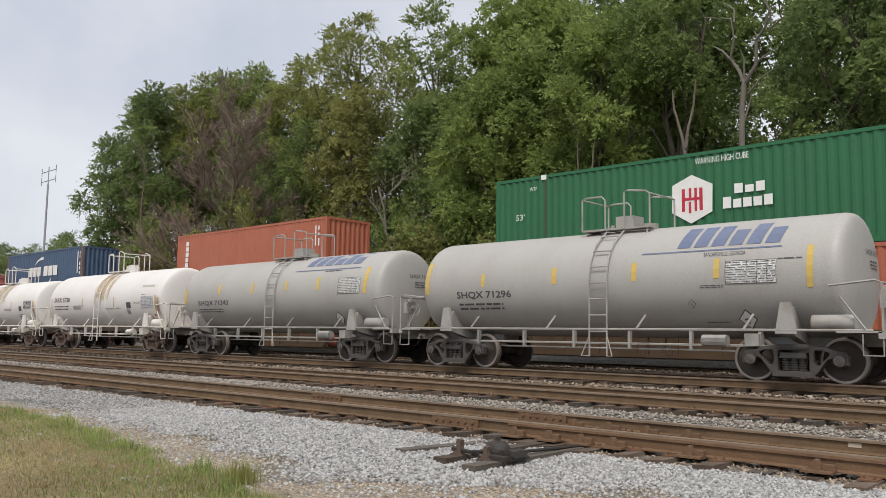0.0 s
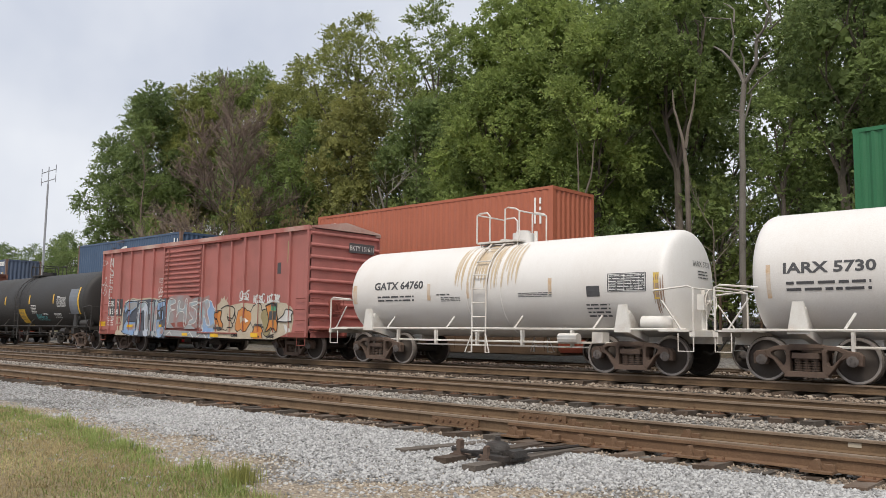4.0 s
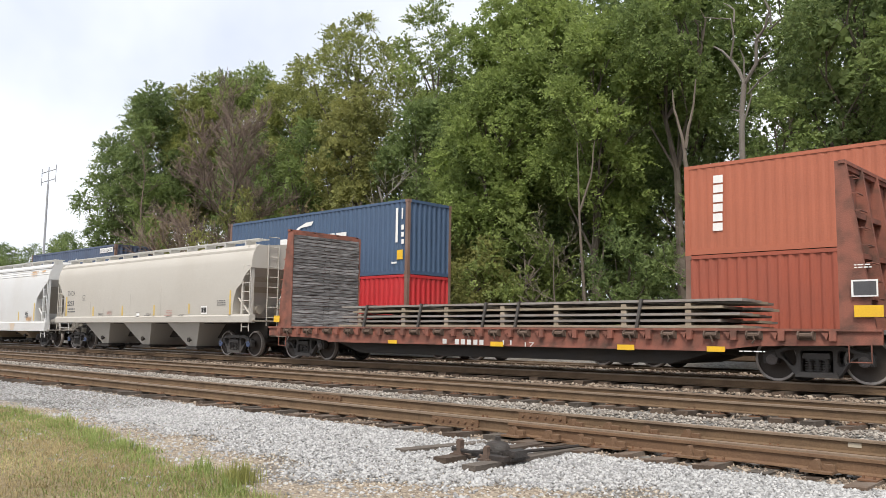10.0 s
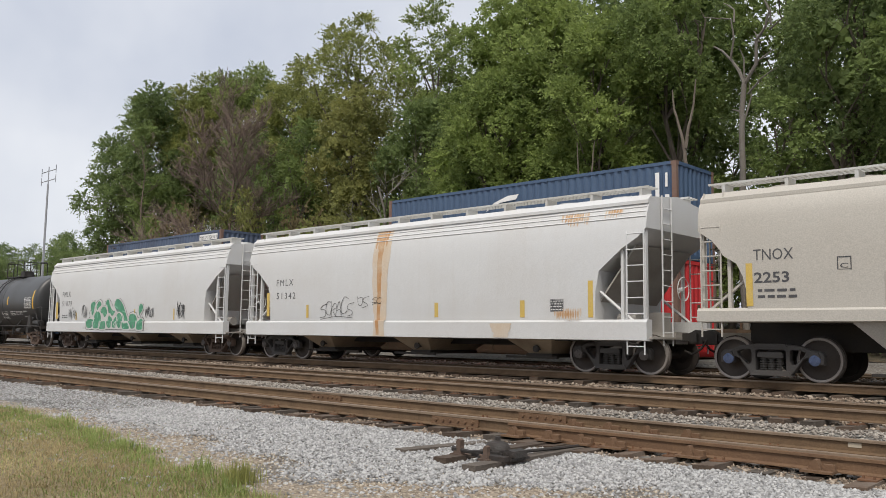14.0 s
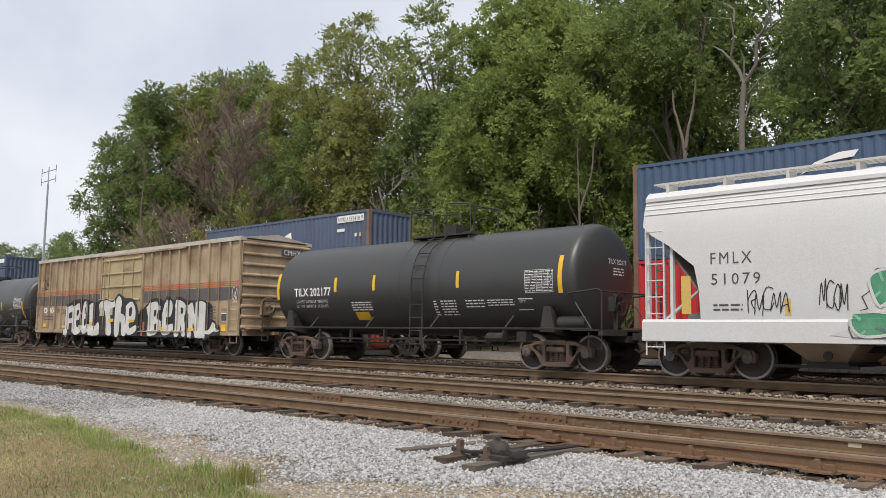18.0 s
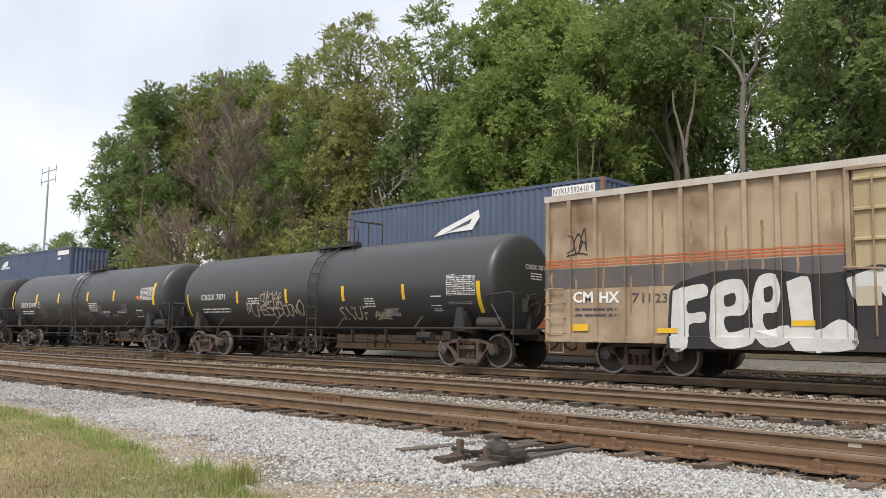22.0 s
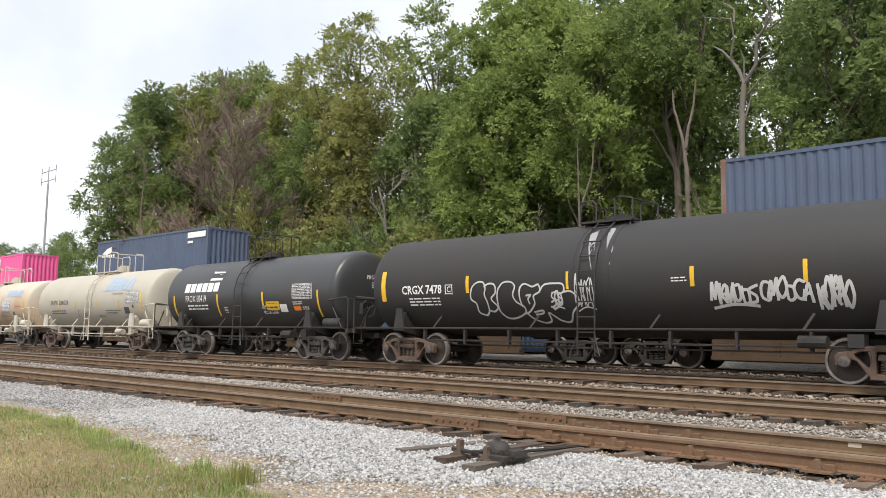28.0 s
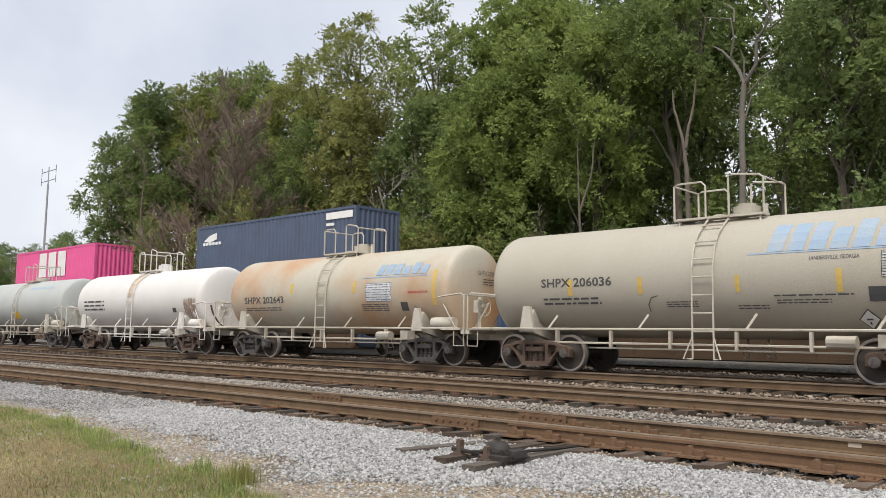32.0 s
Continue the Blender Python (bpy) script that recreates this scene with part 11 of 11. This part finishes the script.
words(c17, 'SANDERSVILLE, GEORGIA', 2.51, 2.43, 0.09, s17, M["charcoal"], 0.94)
chart(c17, s17, 3.83, 4.91, 2.06, 2.56, "white", "charcoal", 9)
strips(c17, s17, "charcoal", "data_plate", ((3.58, 4.04, 1.61, 1.89),))
strips(c17, s17, "charcoal", "label_plate", ((4.34, 4.48, 1.86, 1.98),))
placard(c17, s17, 3.50, 1.28, 0.20, "white", "charcoal")
mark(c17, "fine_print", lines(-0.65, 0.10, 1.54, 1.69, 3, 4, 1), s17, M["charcoal"])
mark(c17, "fine_print", lines(0.99, 1.65, 1.48, 1.59, 2, 4, 1), s17, M["charcoal"])
mark(c17, "fine_print", lines(1.78, 3.32, 1.72, 1.79, 1, 6, 1), s17, M["charcoal"])
mark(c17, "fine_print", lines(1.82, 2.89, 1.58, 1.69, 2, 6, 1), s17, M["charcoal"])
mark(c17, "graffiti_line", ribbon([(-1.09, 1.46), (-1.10, 1.62), (-1.00, 1.77), (-0.84, 1.81)], 0.02), s17, M["charcoal"], 0.012)
mark(c17, "rust_stain", [[(-5.76, 3.79), (-5.06, 3.87), (-4.83, 3.76), (-5.51, 3.66)]], s17, M["rust_run"], 0.004)
mark(c17, "rust_stain", [[(4.80, 3.65), (5.33, 3.76), (5.45, 3.65), (5.14, 3.45)]], s17, M["rust_run"], 0.004)
strips(c18, s18, "ochre", "reflector", ((-1.77, -1.59, 2.18, 2.51), (1.46, 1.61, 2.11, 2.50), (4.86, 5.02, 1.71, 2.71),))
words(c18, 'SHPX 202643', -4.43, 1.87, 0.24, s18, M["charcoal"], 2.31, bold=0.02)
mark(c18, "fine_print", lines(-4.40, -2.29, 1.61, 1.76, 2, 5, 1), s18, M["charcoal"])
name_blocks(c18, s18, 2.40, 4.62, 2.63, 2.96, [1.0, 1.0, 1.0, 0.76, 1.0, 0.76], "logo_sky", 0.08, 0.22)
strips(c18, s18, "logo_sky", "name_underline", ((1.79, 4.63, 2.56, 2.59),))
chart(c18, s18, 2.06, 3.19, 1.85, 2.40, "white", "logo_blue", 7)
mark(c18, "fine_print", lines(1.83, 3.04, 1.55, 1.79, 4, 4, 1), s18, M["charcoal"])
mark(c18, "fine_print", lines(3.91, 4.71, 2.06, 2.13, 2, 3, 1), s18, M["crimson"])
strips(c18, s18, "charcoal", "data_plate", ((3.56, 3.85, 1.56, 1.81),))
placard(c18, s18, 4.14, 1.56, 0.14, "white", "charcoal")
mark(w19, "fine_print", lines(-4.57, -2.53, 1.73, 2.25, 3, 3, 1), s19, M["charcoal"])
strips(w19, s19, "charcoal", "data_plate", ((3.39, 3.66, 1.63, 1.81),))
strips(w19, s19, "truck_brown", "stain", ((6.22, 6.36, 1.04, 1.88),), off=0.005)
placard(w19, s19, 4.95, 1.55, 0.15, "white", "crimson")
mark(v20, "fine_print", lines(1.14, 4.13, 2.88, 3.12, 1, 2, 1), s20, M["logo_sky"])
strips(v20, s20, "yellow", "label_plate", ((-0.34, 0.35, 1.42, 1.81),))
words(hub, 'WTP', -6.63, 2.40, 0.13, hs, M["white"], 0.31)
words(hub, "53'", -7.20, 1.45, 0.21, hs, M["white"], 0.36)
words(hub, 'WARNING HIGH CUBE', -0.72, 2.54, 0.18, hs, M["white"], 1.57)
mark(hub, "badge", [[(-1.44, 2.00), (-0.83, 2.26), (-0.20, 1.93), (-0.22, 1.15), (-0.86, 0.85), (-1.45, 1.20)]], hs, M["white"], 0.006)
strips(hub, hs, "crimson", "badge_bar", ((-1.14, -1.04, 1.21, 1.87), (-0.92, -0.84, 1.58, 1.88), (-0.93, -0.85, 1.15, 1.48), (-0.75, -0.67, 1.20, 1.87), (-0.60, -0.50, 1.21, 1.86),), off=0.012)
strips(hub, hs, "crimson", "badge_bar", ((-1.14, -0.50, 1.52, 1.60),), off=0.016)
name_blocks(hub, hs, 0.40, 1.31, 1.59, 1.86, [1, 0.75, 1], "white", 0, 0.2)
name_blocks(hub, hs, 0.07, 1.51, 1.19, 1.51, [1, 0.75, 0.8, 0.8, 0.9], "white", 0, 0.18)
strips(hub, hs, "white", "tag_plate", ((-6.16, -5.95, 2.74, 2.90),))
strips(hub, hs, "well", "panel_seam", ((-6.01, -5.96, 0.83, 2.74),))
name_blocks(tri, ts, -5.23, -4.92, 2.01, 2.23, [1], "white", 0, 0.1)
name_blocks(tri, ts, -5.24, -4.92, 1.74, 1.96, [1], "white", 0, 0.1)
name_blocks(tri, ts, -5.25, -4.93, 1.47, 1.69, [1], "white", 0, 0.1)
name_blocks(tri, ts, -5.25, -4.94, 1.20, 1.42, [1], "white", 0, 0.1)
name_blocks(tri, ts, -5.26, -4.95, 0.93, 1.15, [1], "white", 0, 0.1)
name_blocks(tri, ts, -5.27, -4.95, 0.66, 0.88, [1], "white", 0, 0.1)
strips(tri, ts, "white", "number_strip", ((5.34, 5.42, 1.38, 2.25), (5.55, 5.63, 2.03, 2.23), (5.55, 5.63, 1.81, 1.93), (5.56, 5.64, 1.36, 1.69),))
name_blocks(cma, cs, -2.07, -0.06, 1.24, 1.89, [0.95, 0.95, 0.95], "white", 0, 0.14)
name_blocks(cma, cs, 0.31, 2.56, 1.24, 1.91, [0.95, 0.95, 0.95], "white", 0, 0.14)
mark(cma, "swoosh", [[(-1.16, 2.01), (-0.77, 2.30), (-0.16, 2.49), (0.31, 2.50), (0.19, 2.33), (-0.50, 2.28), (-0.94, 2.10)]], cs, M["white"], 0.008)
mark(cma, "swoosh", [[(0.21, 0.61), (0.80, 0.66), (1.29, 0.84), (1.61, 1.12), (1.54, 0.83), (1.06, 0.60), (0.34, 0.53)]], cs, M["white"], 0.008)
strips(cma, cs, "yellow", "label_plate", ((5.52, 5.84, 0.58, 0.95),))
strips(cma, cs, "white", "number_strip", ((5.42, 5.55, 1.25, 2.59), (5.74, 5.82, 2.14, 2.56), (5.73, 5.87, 1.72, 1.91), (5.74, 5.88, 1.45, 1.63), (5.75, 5.89, 1.17, 1.35),))
strips(cma, cs, "white", "mark", ((5.22, 5.51, 0.43, 0.50),))
strips(nyk, ns, "white", "number_panel", ((4.13, 5.78, 2.15, 2.43), (4.13, 4.61, 1.78, 1.90),))
words(nyk, 'NYKU 592410 9', 4.19, 2.18, 0.19, ns, M["charcoal"], 1.53, off=0.011)
strips(nyk, ns, "white", "label_plate", ((5.24, 5.37, 1.53, 1.67),))
strips(nyk, ns, "ochre", "label_plate", ((5.52, 5.64, 1.51, 1.67),))
mark(nyk, "wing_mark", [[(-1.19, 1.19), (-0.77, 1.44), (0.09, 1.71), (0.98, 2.01), (1.03, 1.74), (0.68, 1.32), (-0.39, 1.29)]], ns, M["white"], 0.008)
mark(nyk, "wing_gap", [[(-0.69, 1.27), (-0.03, 1.49), (0.68, 1.73), (0.57, 1.55), (-0.27, 1.36)]], ns, M["c_navy"], 0.012)
name_blocks(nyk, ns, -1.79, 1.93, 0.80, 1.02, [0.8, 0.8, 0.8, 0.8, 0.8, 0.8, 0.8, 0.8], "white", 0, 0.22)
strips(nyk2, ns2, "white", "number_panel", ((4.17, 5.88, 2.43, 2.72),))
strips(nyk2, ns2, "white", "label_plate", ((4.19, 4.71, 2.16, 2.28),))
mark(nyk2, "wing_mark", [[(-5.40, 2.15), (-4.90, 2.40), (-4.24, 2.52), (-4.26, 2.19), (-4.87, 2.06)]], ns2, M["white"], 0.008)
name_blocks(nyk2, ns2, -5.50, -3.84, 1.93, 2.10, [0.8, 0.8, 0.8, 0.8, 0.8, 0.8], "white", 0, 0.22)
name_blocks(one, os_, -2.24, 2.18, 1.08, 2.75, [0.95, 0.95, 0.95], "white", 0, 0.2)
for xa, xb in ((-8.98, -1.97), (1.9, 8.98)):
    strips(n12, s12, "tan_stripe", "side_band", ((xa, xb, 2.02, 2.5),), 0.004)
    strips(n12, s12, "orange_line", "side_line", ((xa, xb, 2.54, 2.575), (xa, xb, 2.61, 2.645), (xa, xb, 2.68, 2.715)), 0.004)
mark(n12, "graffiti_shadow", [soft_line([(-5.74, 0.63), (-5.70, 1.61), (-5.56, 2.0), (-4.66, 2.27), (-3.62, 2.29), (-2.65, 2.15), (-1.98, 2.18), (-1.35, 2.27), (-0.62, 2.14), (-0.09, 2.46), (0.53, 2.25), (1.17, 2.22), (1.58, 1.93), (1.70, 1.66), (2.03, 1.86), (2.66, 2.17), (3.26, 2.19), (3.57, 2.09), (3.92, 2.29), (4.33, 2.10), (4.82, 2.22), (5.29, 2.09), (5.88, 2.05), (6.17, 2.08), (6.58, 2.04), (7.11, 1.89), (7.22, 1.45), (7.12, 0.59), (6.41, 0.61), (3.45, 0.60), (2.06, 0.65), (-1.85, 0.65), (-6.02, 0.63)], 3)[:-1]], s12, M["spray_black"], 0.006)
mark(n12, "graffiti_letter", [soft_line([(-5.60, 1.90), (-4.89, 2.03), (-4.81, 1.77), (-5.24, 1.66), (-5.24, 1.40), (-4.88, 1.43), (-4.87, 1.21), (-5.23, 1.15), (-5.25, 0.67), (-5.65, 0.66), (-5.60, 1.90)], 3)[:-1]], s12, M["spray_white"], 0.012)
mark(n12, "graffiti_letter", [soft_line([(-4.73, 1.60), (-4.58, 2.02), (-4.06, 2.09), (-3.88, 1.75), (-3.97, 1.37), (-4.42, 1.32), (-4.34, 0.99), (-3.82, 1.10), (-3.82, 0.77), (-4.41, 0.66), (-4.76, 0.93), (-4.73, 1.60)], 3)[:-1]], s12, M["spray_white"], 0.012)
mark(n12, "graffiti_letter", [soft_line([(-3.83, 1.70), (-3.69, 2.13), (-3.34, 2.17), (-3.22, 1.79), (-3.33, 1.42), (-3.61, 1.37), (-3.54, 1.05), (-3.12, 1.15), (-3.07, 0.84), (-3.53, 0.70), (-3.82, 1.04), (-3.83, 1.70)], 3)[:-1]], s12, M["spray_white"], 0.012)
mark(n12, "graffiti_letter", [soft_line([(-3.13, 2.01), (-2.71, 2.10), (-2.64, 1.57), (-2.57, 1.05), (-2.17, 1.26), (-1.87, 1.10), (-1.87, 0.70), (-2.97, 0.65), (-3.05, 1.26), (-3.13, 2.01)], 3)[:-1]], s12, M["spray_white"], 0.012)
mark(n12, "graffiti_letter", [soft_line([(-1.98, 2.03), (-1.35, 2.21), (-0.62, 2.09), (-0.44, 2.18), (-0.38, 1.89), (-0.74, 1.80), (-0.74, 1.35), (-0.62, 0.72), (-1.10, 0.71), (-1.16, 1.25), (-1.35, 1.76), (-1.79, 1.56), (-1.98, 2.03)], 3)[:-1]], s12, M["spray_white"], 0.012)
mark(n12, "graffiti_letter", [soft_line([(-0.32, 2.13), (-0.03, 2.36), (0.25, 2.11), (0.19, 1.63), (0.52, 1.53), (0.68, 1.16), (0.73, 0.71), (0.35, 0.68), (0.30, 1.11), (0.13, 1.25), (0.07, 0.70), (-0.33, 0.72), (-0.32, 2.13)], 3)[:-1]], s12, M["spray_white"], 0.012)
mark(n12, "graffiti_letter", [soft_line([(0.63, 1.91), (1.06, 2.09), (1.37, 1.94), (1.52, 1.61), (1.42, 1.25), (1.00, 1.20), (1.05, 0.97), (1.57, 1.11), (1.62, 0.89), (1.15, 0.70), (0.78, 0.78), (0.68, 1.25), (0.63, 1.91)], 3)[:-1]], s12, M["spray_white"], 0.012)
mark(n12, "graffiti_letter", [soft_line([(2.18, 1.83), (2.66, 2.04), (3.21, 2.02), (3.34, 1.76), (3.20, 1.42), (3.42, 1.24), (3.36, 0.86), (3.00, 0.71), (2.45, 0.72), (2.41, 1.34), (2.32, 1.51), (2.18, 1.83)], 3)[:-1]], s12, M["spray_white"], 0.012)
mark(n12, "graffiti_letter", [soft_line([(3.51, 1.58), (3.70, 2.00), (4.08, 2.11), (4.29, 1.90), (4.19, 1.49), (3.85, 1.37), (3.89, 1.12), (4.35, 1.16), (4.34, 0.84), (3.88, 0.70), (3.54, 0.87), (3.51, 1.58)], 3)[:-1]], s12, M["spray_white"], 0.012)
mark(n12, "graffiti_letter", [soft_line([(4.45, 1.90), (4.74, 2.09), (5.20, 1.95), (5.35, 1.67), (5.19, 1.36), (5.47, 0.74), (5.17, 0.71), (4.91, 1.16), (4.94, 0.72), (4.58, 0.72), (4.60, 1.48), (4.45, 1.90)], 3)[:-1]], s12, M["spray_white"], 0.012)
mark(n12, "graffiti_letter", [soft_line([(5.50, 1.87), (5.77, 1.97), (6.00, 1.47), (6.13, 1.96), (6.51, 2.00), (6.81, 1.75), (6.83, 0.65), (6.53, 0.63), (6.19, 0.65), (5.85, 1.24), (5.87, 0.70), (5.58, 0.70), (5.50, 1.87)], 3)[:-1]], s12, M["spray_white"], 0.012)
mark(n12, "graffiti_hole", [soft_line([(2.84, 1.72), (3.02, 1.72), (3.00, 1.50), (2.83, 1.46), (2.84, 1.72)], 3)[:-1]], s12, M["spray_black"], 0.018)
mark(n12, "graffiti_hole", [soft_line([(2.92, 1.16), (3.10, 1.16), (3.05, 0.92), (2.91, 0.92), (2.92, 1.16)], 3)[:-1]], s12, M["spray_black"], 0.018)
mark(n12, "graffiti_hole", [soft_line([(3.82, 1.75), (3.97, 1.81), (3.97, 1.62), (3.83, 1.56), (3.82, 1.75)], 3)[:-1]], s12, M["spray_black"], 0.018)
mark(n12, "graffiti_hole", [soft_line([(4.93, 1.80), (5.12, 1.76), (5.08, 1.56), (4.94, 1.56), (4.93, 1.80)], 3)[:-1]], s12, M["spray_black"], 0.018)
mark(n12, "graffiti_hole", [soft_line([(-4.43, 1.76), (-4.20, 1.81), (-4.20, 1.59), (-4.41, 1.54), (-4.43, 1.76)], 3)[:-1]], s12, M["spray_black"], 0.018)
mark(n12, "graffiti_hole", [soft_line([(-3.59, 1.89), (-3.42, 1.93), (-3.42, 1.67), (-3.57, 1.62), (-3.59, 1.89)], 3)[:-1]], s12, M["spray_black"], 0.018)
mark(n12, "graffiti_hole", [soft_line([(0.95, 1.81), (1.19, 1.85), (1.18, 1.53), (0.97, 1.48), (0.95, 1.81)], 3)[:-1]], s12, M["spray_black"], 0.018)
strips(n12, s12, "box_red", "red_stroke", ((1.92, 2.08, 0.67, 1.25),), off=0.016)
strips(n12, s12, "spray_tan", "faded_patch", ((-1.79, -1.35, 1.51, 1.87), (-0.83, -0.56, 1.53, 1.83),), off=0.016)
words(n12, 'CLOSE AND LOCK', 0.20, 3.48, 0.09, s12, M["charcoal"], 0.75, off=0.012)
words(n12, 'DOORS BEFORE', 0.22, 3.38, 0.09, s12, M["charcoal"], 0.66, off=0.012)
es8 = end_side(8.3)
words(h8, "TNOX", 0.62, 3.66, 0.17, es8, M["charcoal"], 0.55, 0.01)
words(h8, "2253", 0.62, 3.42, 0.17, es8, M["charcoal"], 0.5, 0.01)
mark(h8, "fine_print", lines(-0.1, 0.5, 3.2, 3.5, 4, 3, 5), es8, M["charcoal"], 0.01)

# reporting marks on the tank heads
for car, r, zc, ln, word, mt in ((g1, 1.32, 2.19, 12.1, "SHQX 71299", "charcoal"), (g2, 1.32, 2.19, 12.1, "SHQX 71343", "charcoal"), (w3, 1.36, 2.2, 11.7, "IARX 5730", "charcoal"), (w4, 1.30, 2.14, 11.5, "IARX 5732", "charcoal"), (k6, 1.44, 2.29, 16.4, "BRCX 5315", "white"),
                               (k11, 1.46, 2.31, 12.9, "TILX 202177", "white"), (k13, 1.44, 2.29, 16.4, "CRGX 7871", "white"), (k14, 1.44, 2.29, 16.4, "CRGX 29698", "white"), (k15, 1.44, 2.29, 16.2, "CRGX 7478", "white"), (p16, 1.38, 2.24, 11.3, "PROX 60419", "white"), (c17, 1.36, 2.22, 12.1, "SHPX 206036", "charcoal"), (c18, 1.32, 2.18, 11.6, "SHPX 202643", "charcoal")):
    hs_ = head_side(r, zc, ln)
    words(car, word, -0.1, zc + 0.42, 0.13, hs_, M[mt], 0.95, 0.008)
    mark(car, "fine_print", lines(0.12, 0.68, zc + 0.12, zc + 0.34, 3, 3, 5), hs_, M[mt], 0.008)

mark(n12, "graffiti_shadow", [[(6.60, 0.82), (6.88, 1.08), (7.19, 1.33), (7.54, 1.23), (7.86, 0.93), (7.86, 0.75), (7.33, 0.71), (6.79, 0.70)]], s12, M["spray_black"], 0.007)
mark(n12, "graffiti_letter", [[(6.72, 0.79), (7.06, 1.00), (7.23, 1.24), (7.47, 1.12), (7.75, 0.86), (7.44, 0.89), (7.15, 0.77)]], s12, M["spray_white"], 0.012)


# ---- motion ----
def run_at(table, t):
    """Distance by a smooth curve through the table (the same that walk() glides along)."""
    ts, ds = [a for a, _ in table], [b for _, b in table]
    i = max(0, min(len(ts) - 2, sum(1 for q in ts[1:-1] if q <= t)))
    h = ts[i + 1] - ts[i]
    def slope(j):
        if j == 0 or j == len(ts) - 1:
            k = min(max(j, 1), len(ts) - 1)
            return (ds[k] - ds[k - 1]) / (ts[k] - ts[k - 1])
        return (ds[j + 1] - ds[j - 1]) / (ts[j + 1] - ts[j - 1])
    u = (t - ts[i]) / h
    return ((2 * u ** 3 - 3 * u * u + 1) * ds[i] + (u ** 3 - 2 * u * u + u) * h * slope(i) + (3 * u * u - 2 * u ** 3) * ds[i + 1] + (u ** 3 - u * u) * h * slope(i + 1))


def motions():
    near_rows = [(0.5 * i, run_at(NEAR_RUN, 0.5 * i)) for i in range(65)]
    far_rows = [(1.0 * i, run_at(FAR_RUN, 1.0 * i)) for i in range(33)]
    for car, x in NEAR_CARS:
        walk(car, [(t, pose(x + d, NEAR_Y, 0)) for t, d in near_rows])
    for car, x, z in FAR_CARS:
        walk(car, [(t, pose(x + d, FAR_Y, z)) for t, d in far_rows])
    near_turn = [(i / 15, run_at(NEAR_RUN, i / 15) / WR) for i in range(481)]
    far_turn = [(i / 5, run_at(FAR_RUN, i / 5) / WR) for i in range(161)]
    for wheels, turns in ((NEAR_WHEELS, near_turn), (FAR_WHEELS, far_turn)):
        for w, x in wheels:
            walk(w, [(t, Matrix.Translation((x, 0, WR)) @ Matrix.Rotation(a, 4, "Y")) for t, a in turns])


motions()
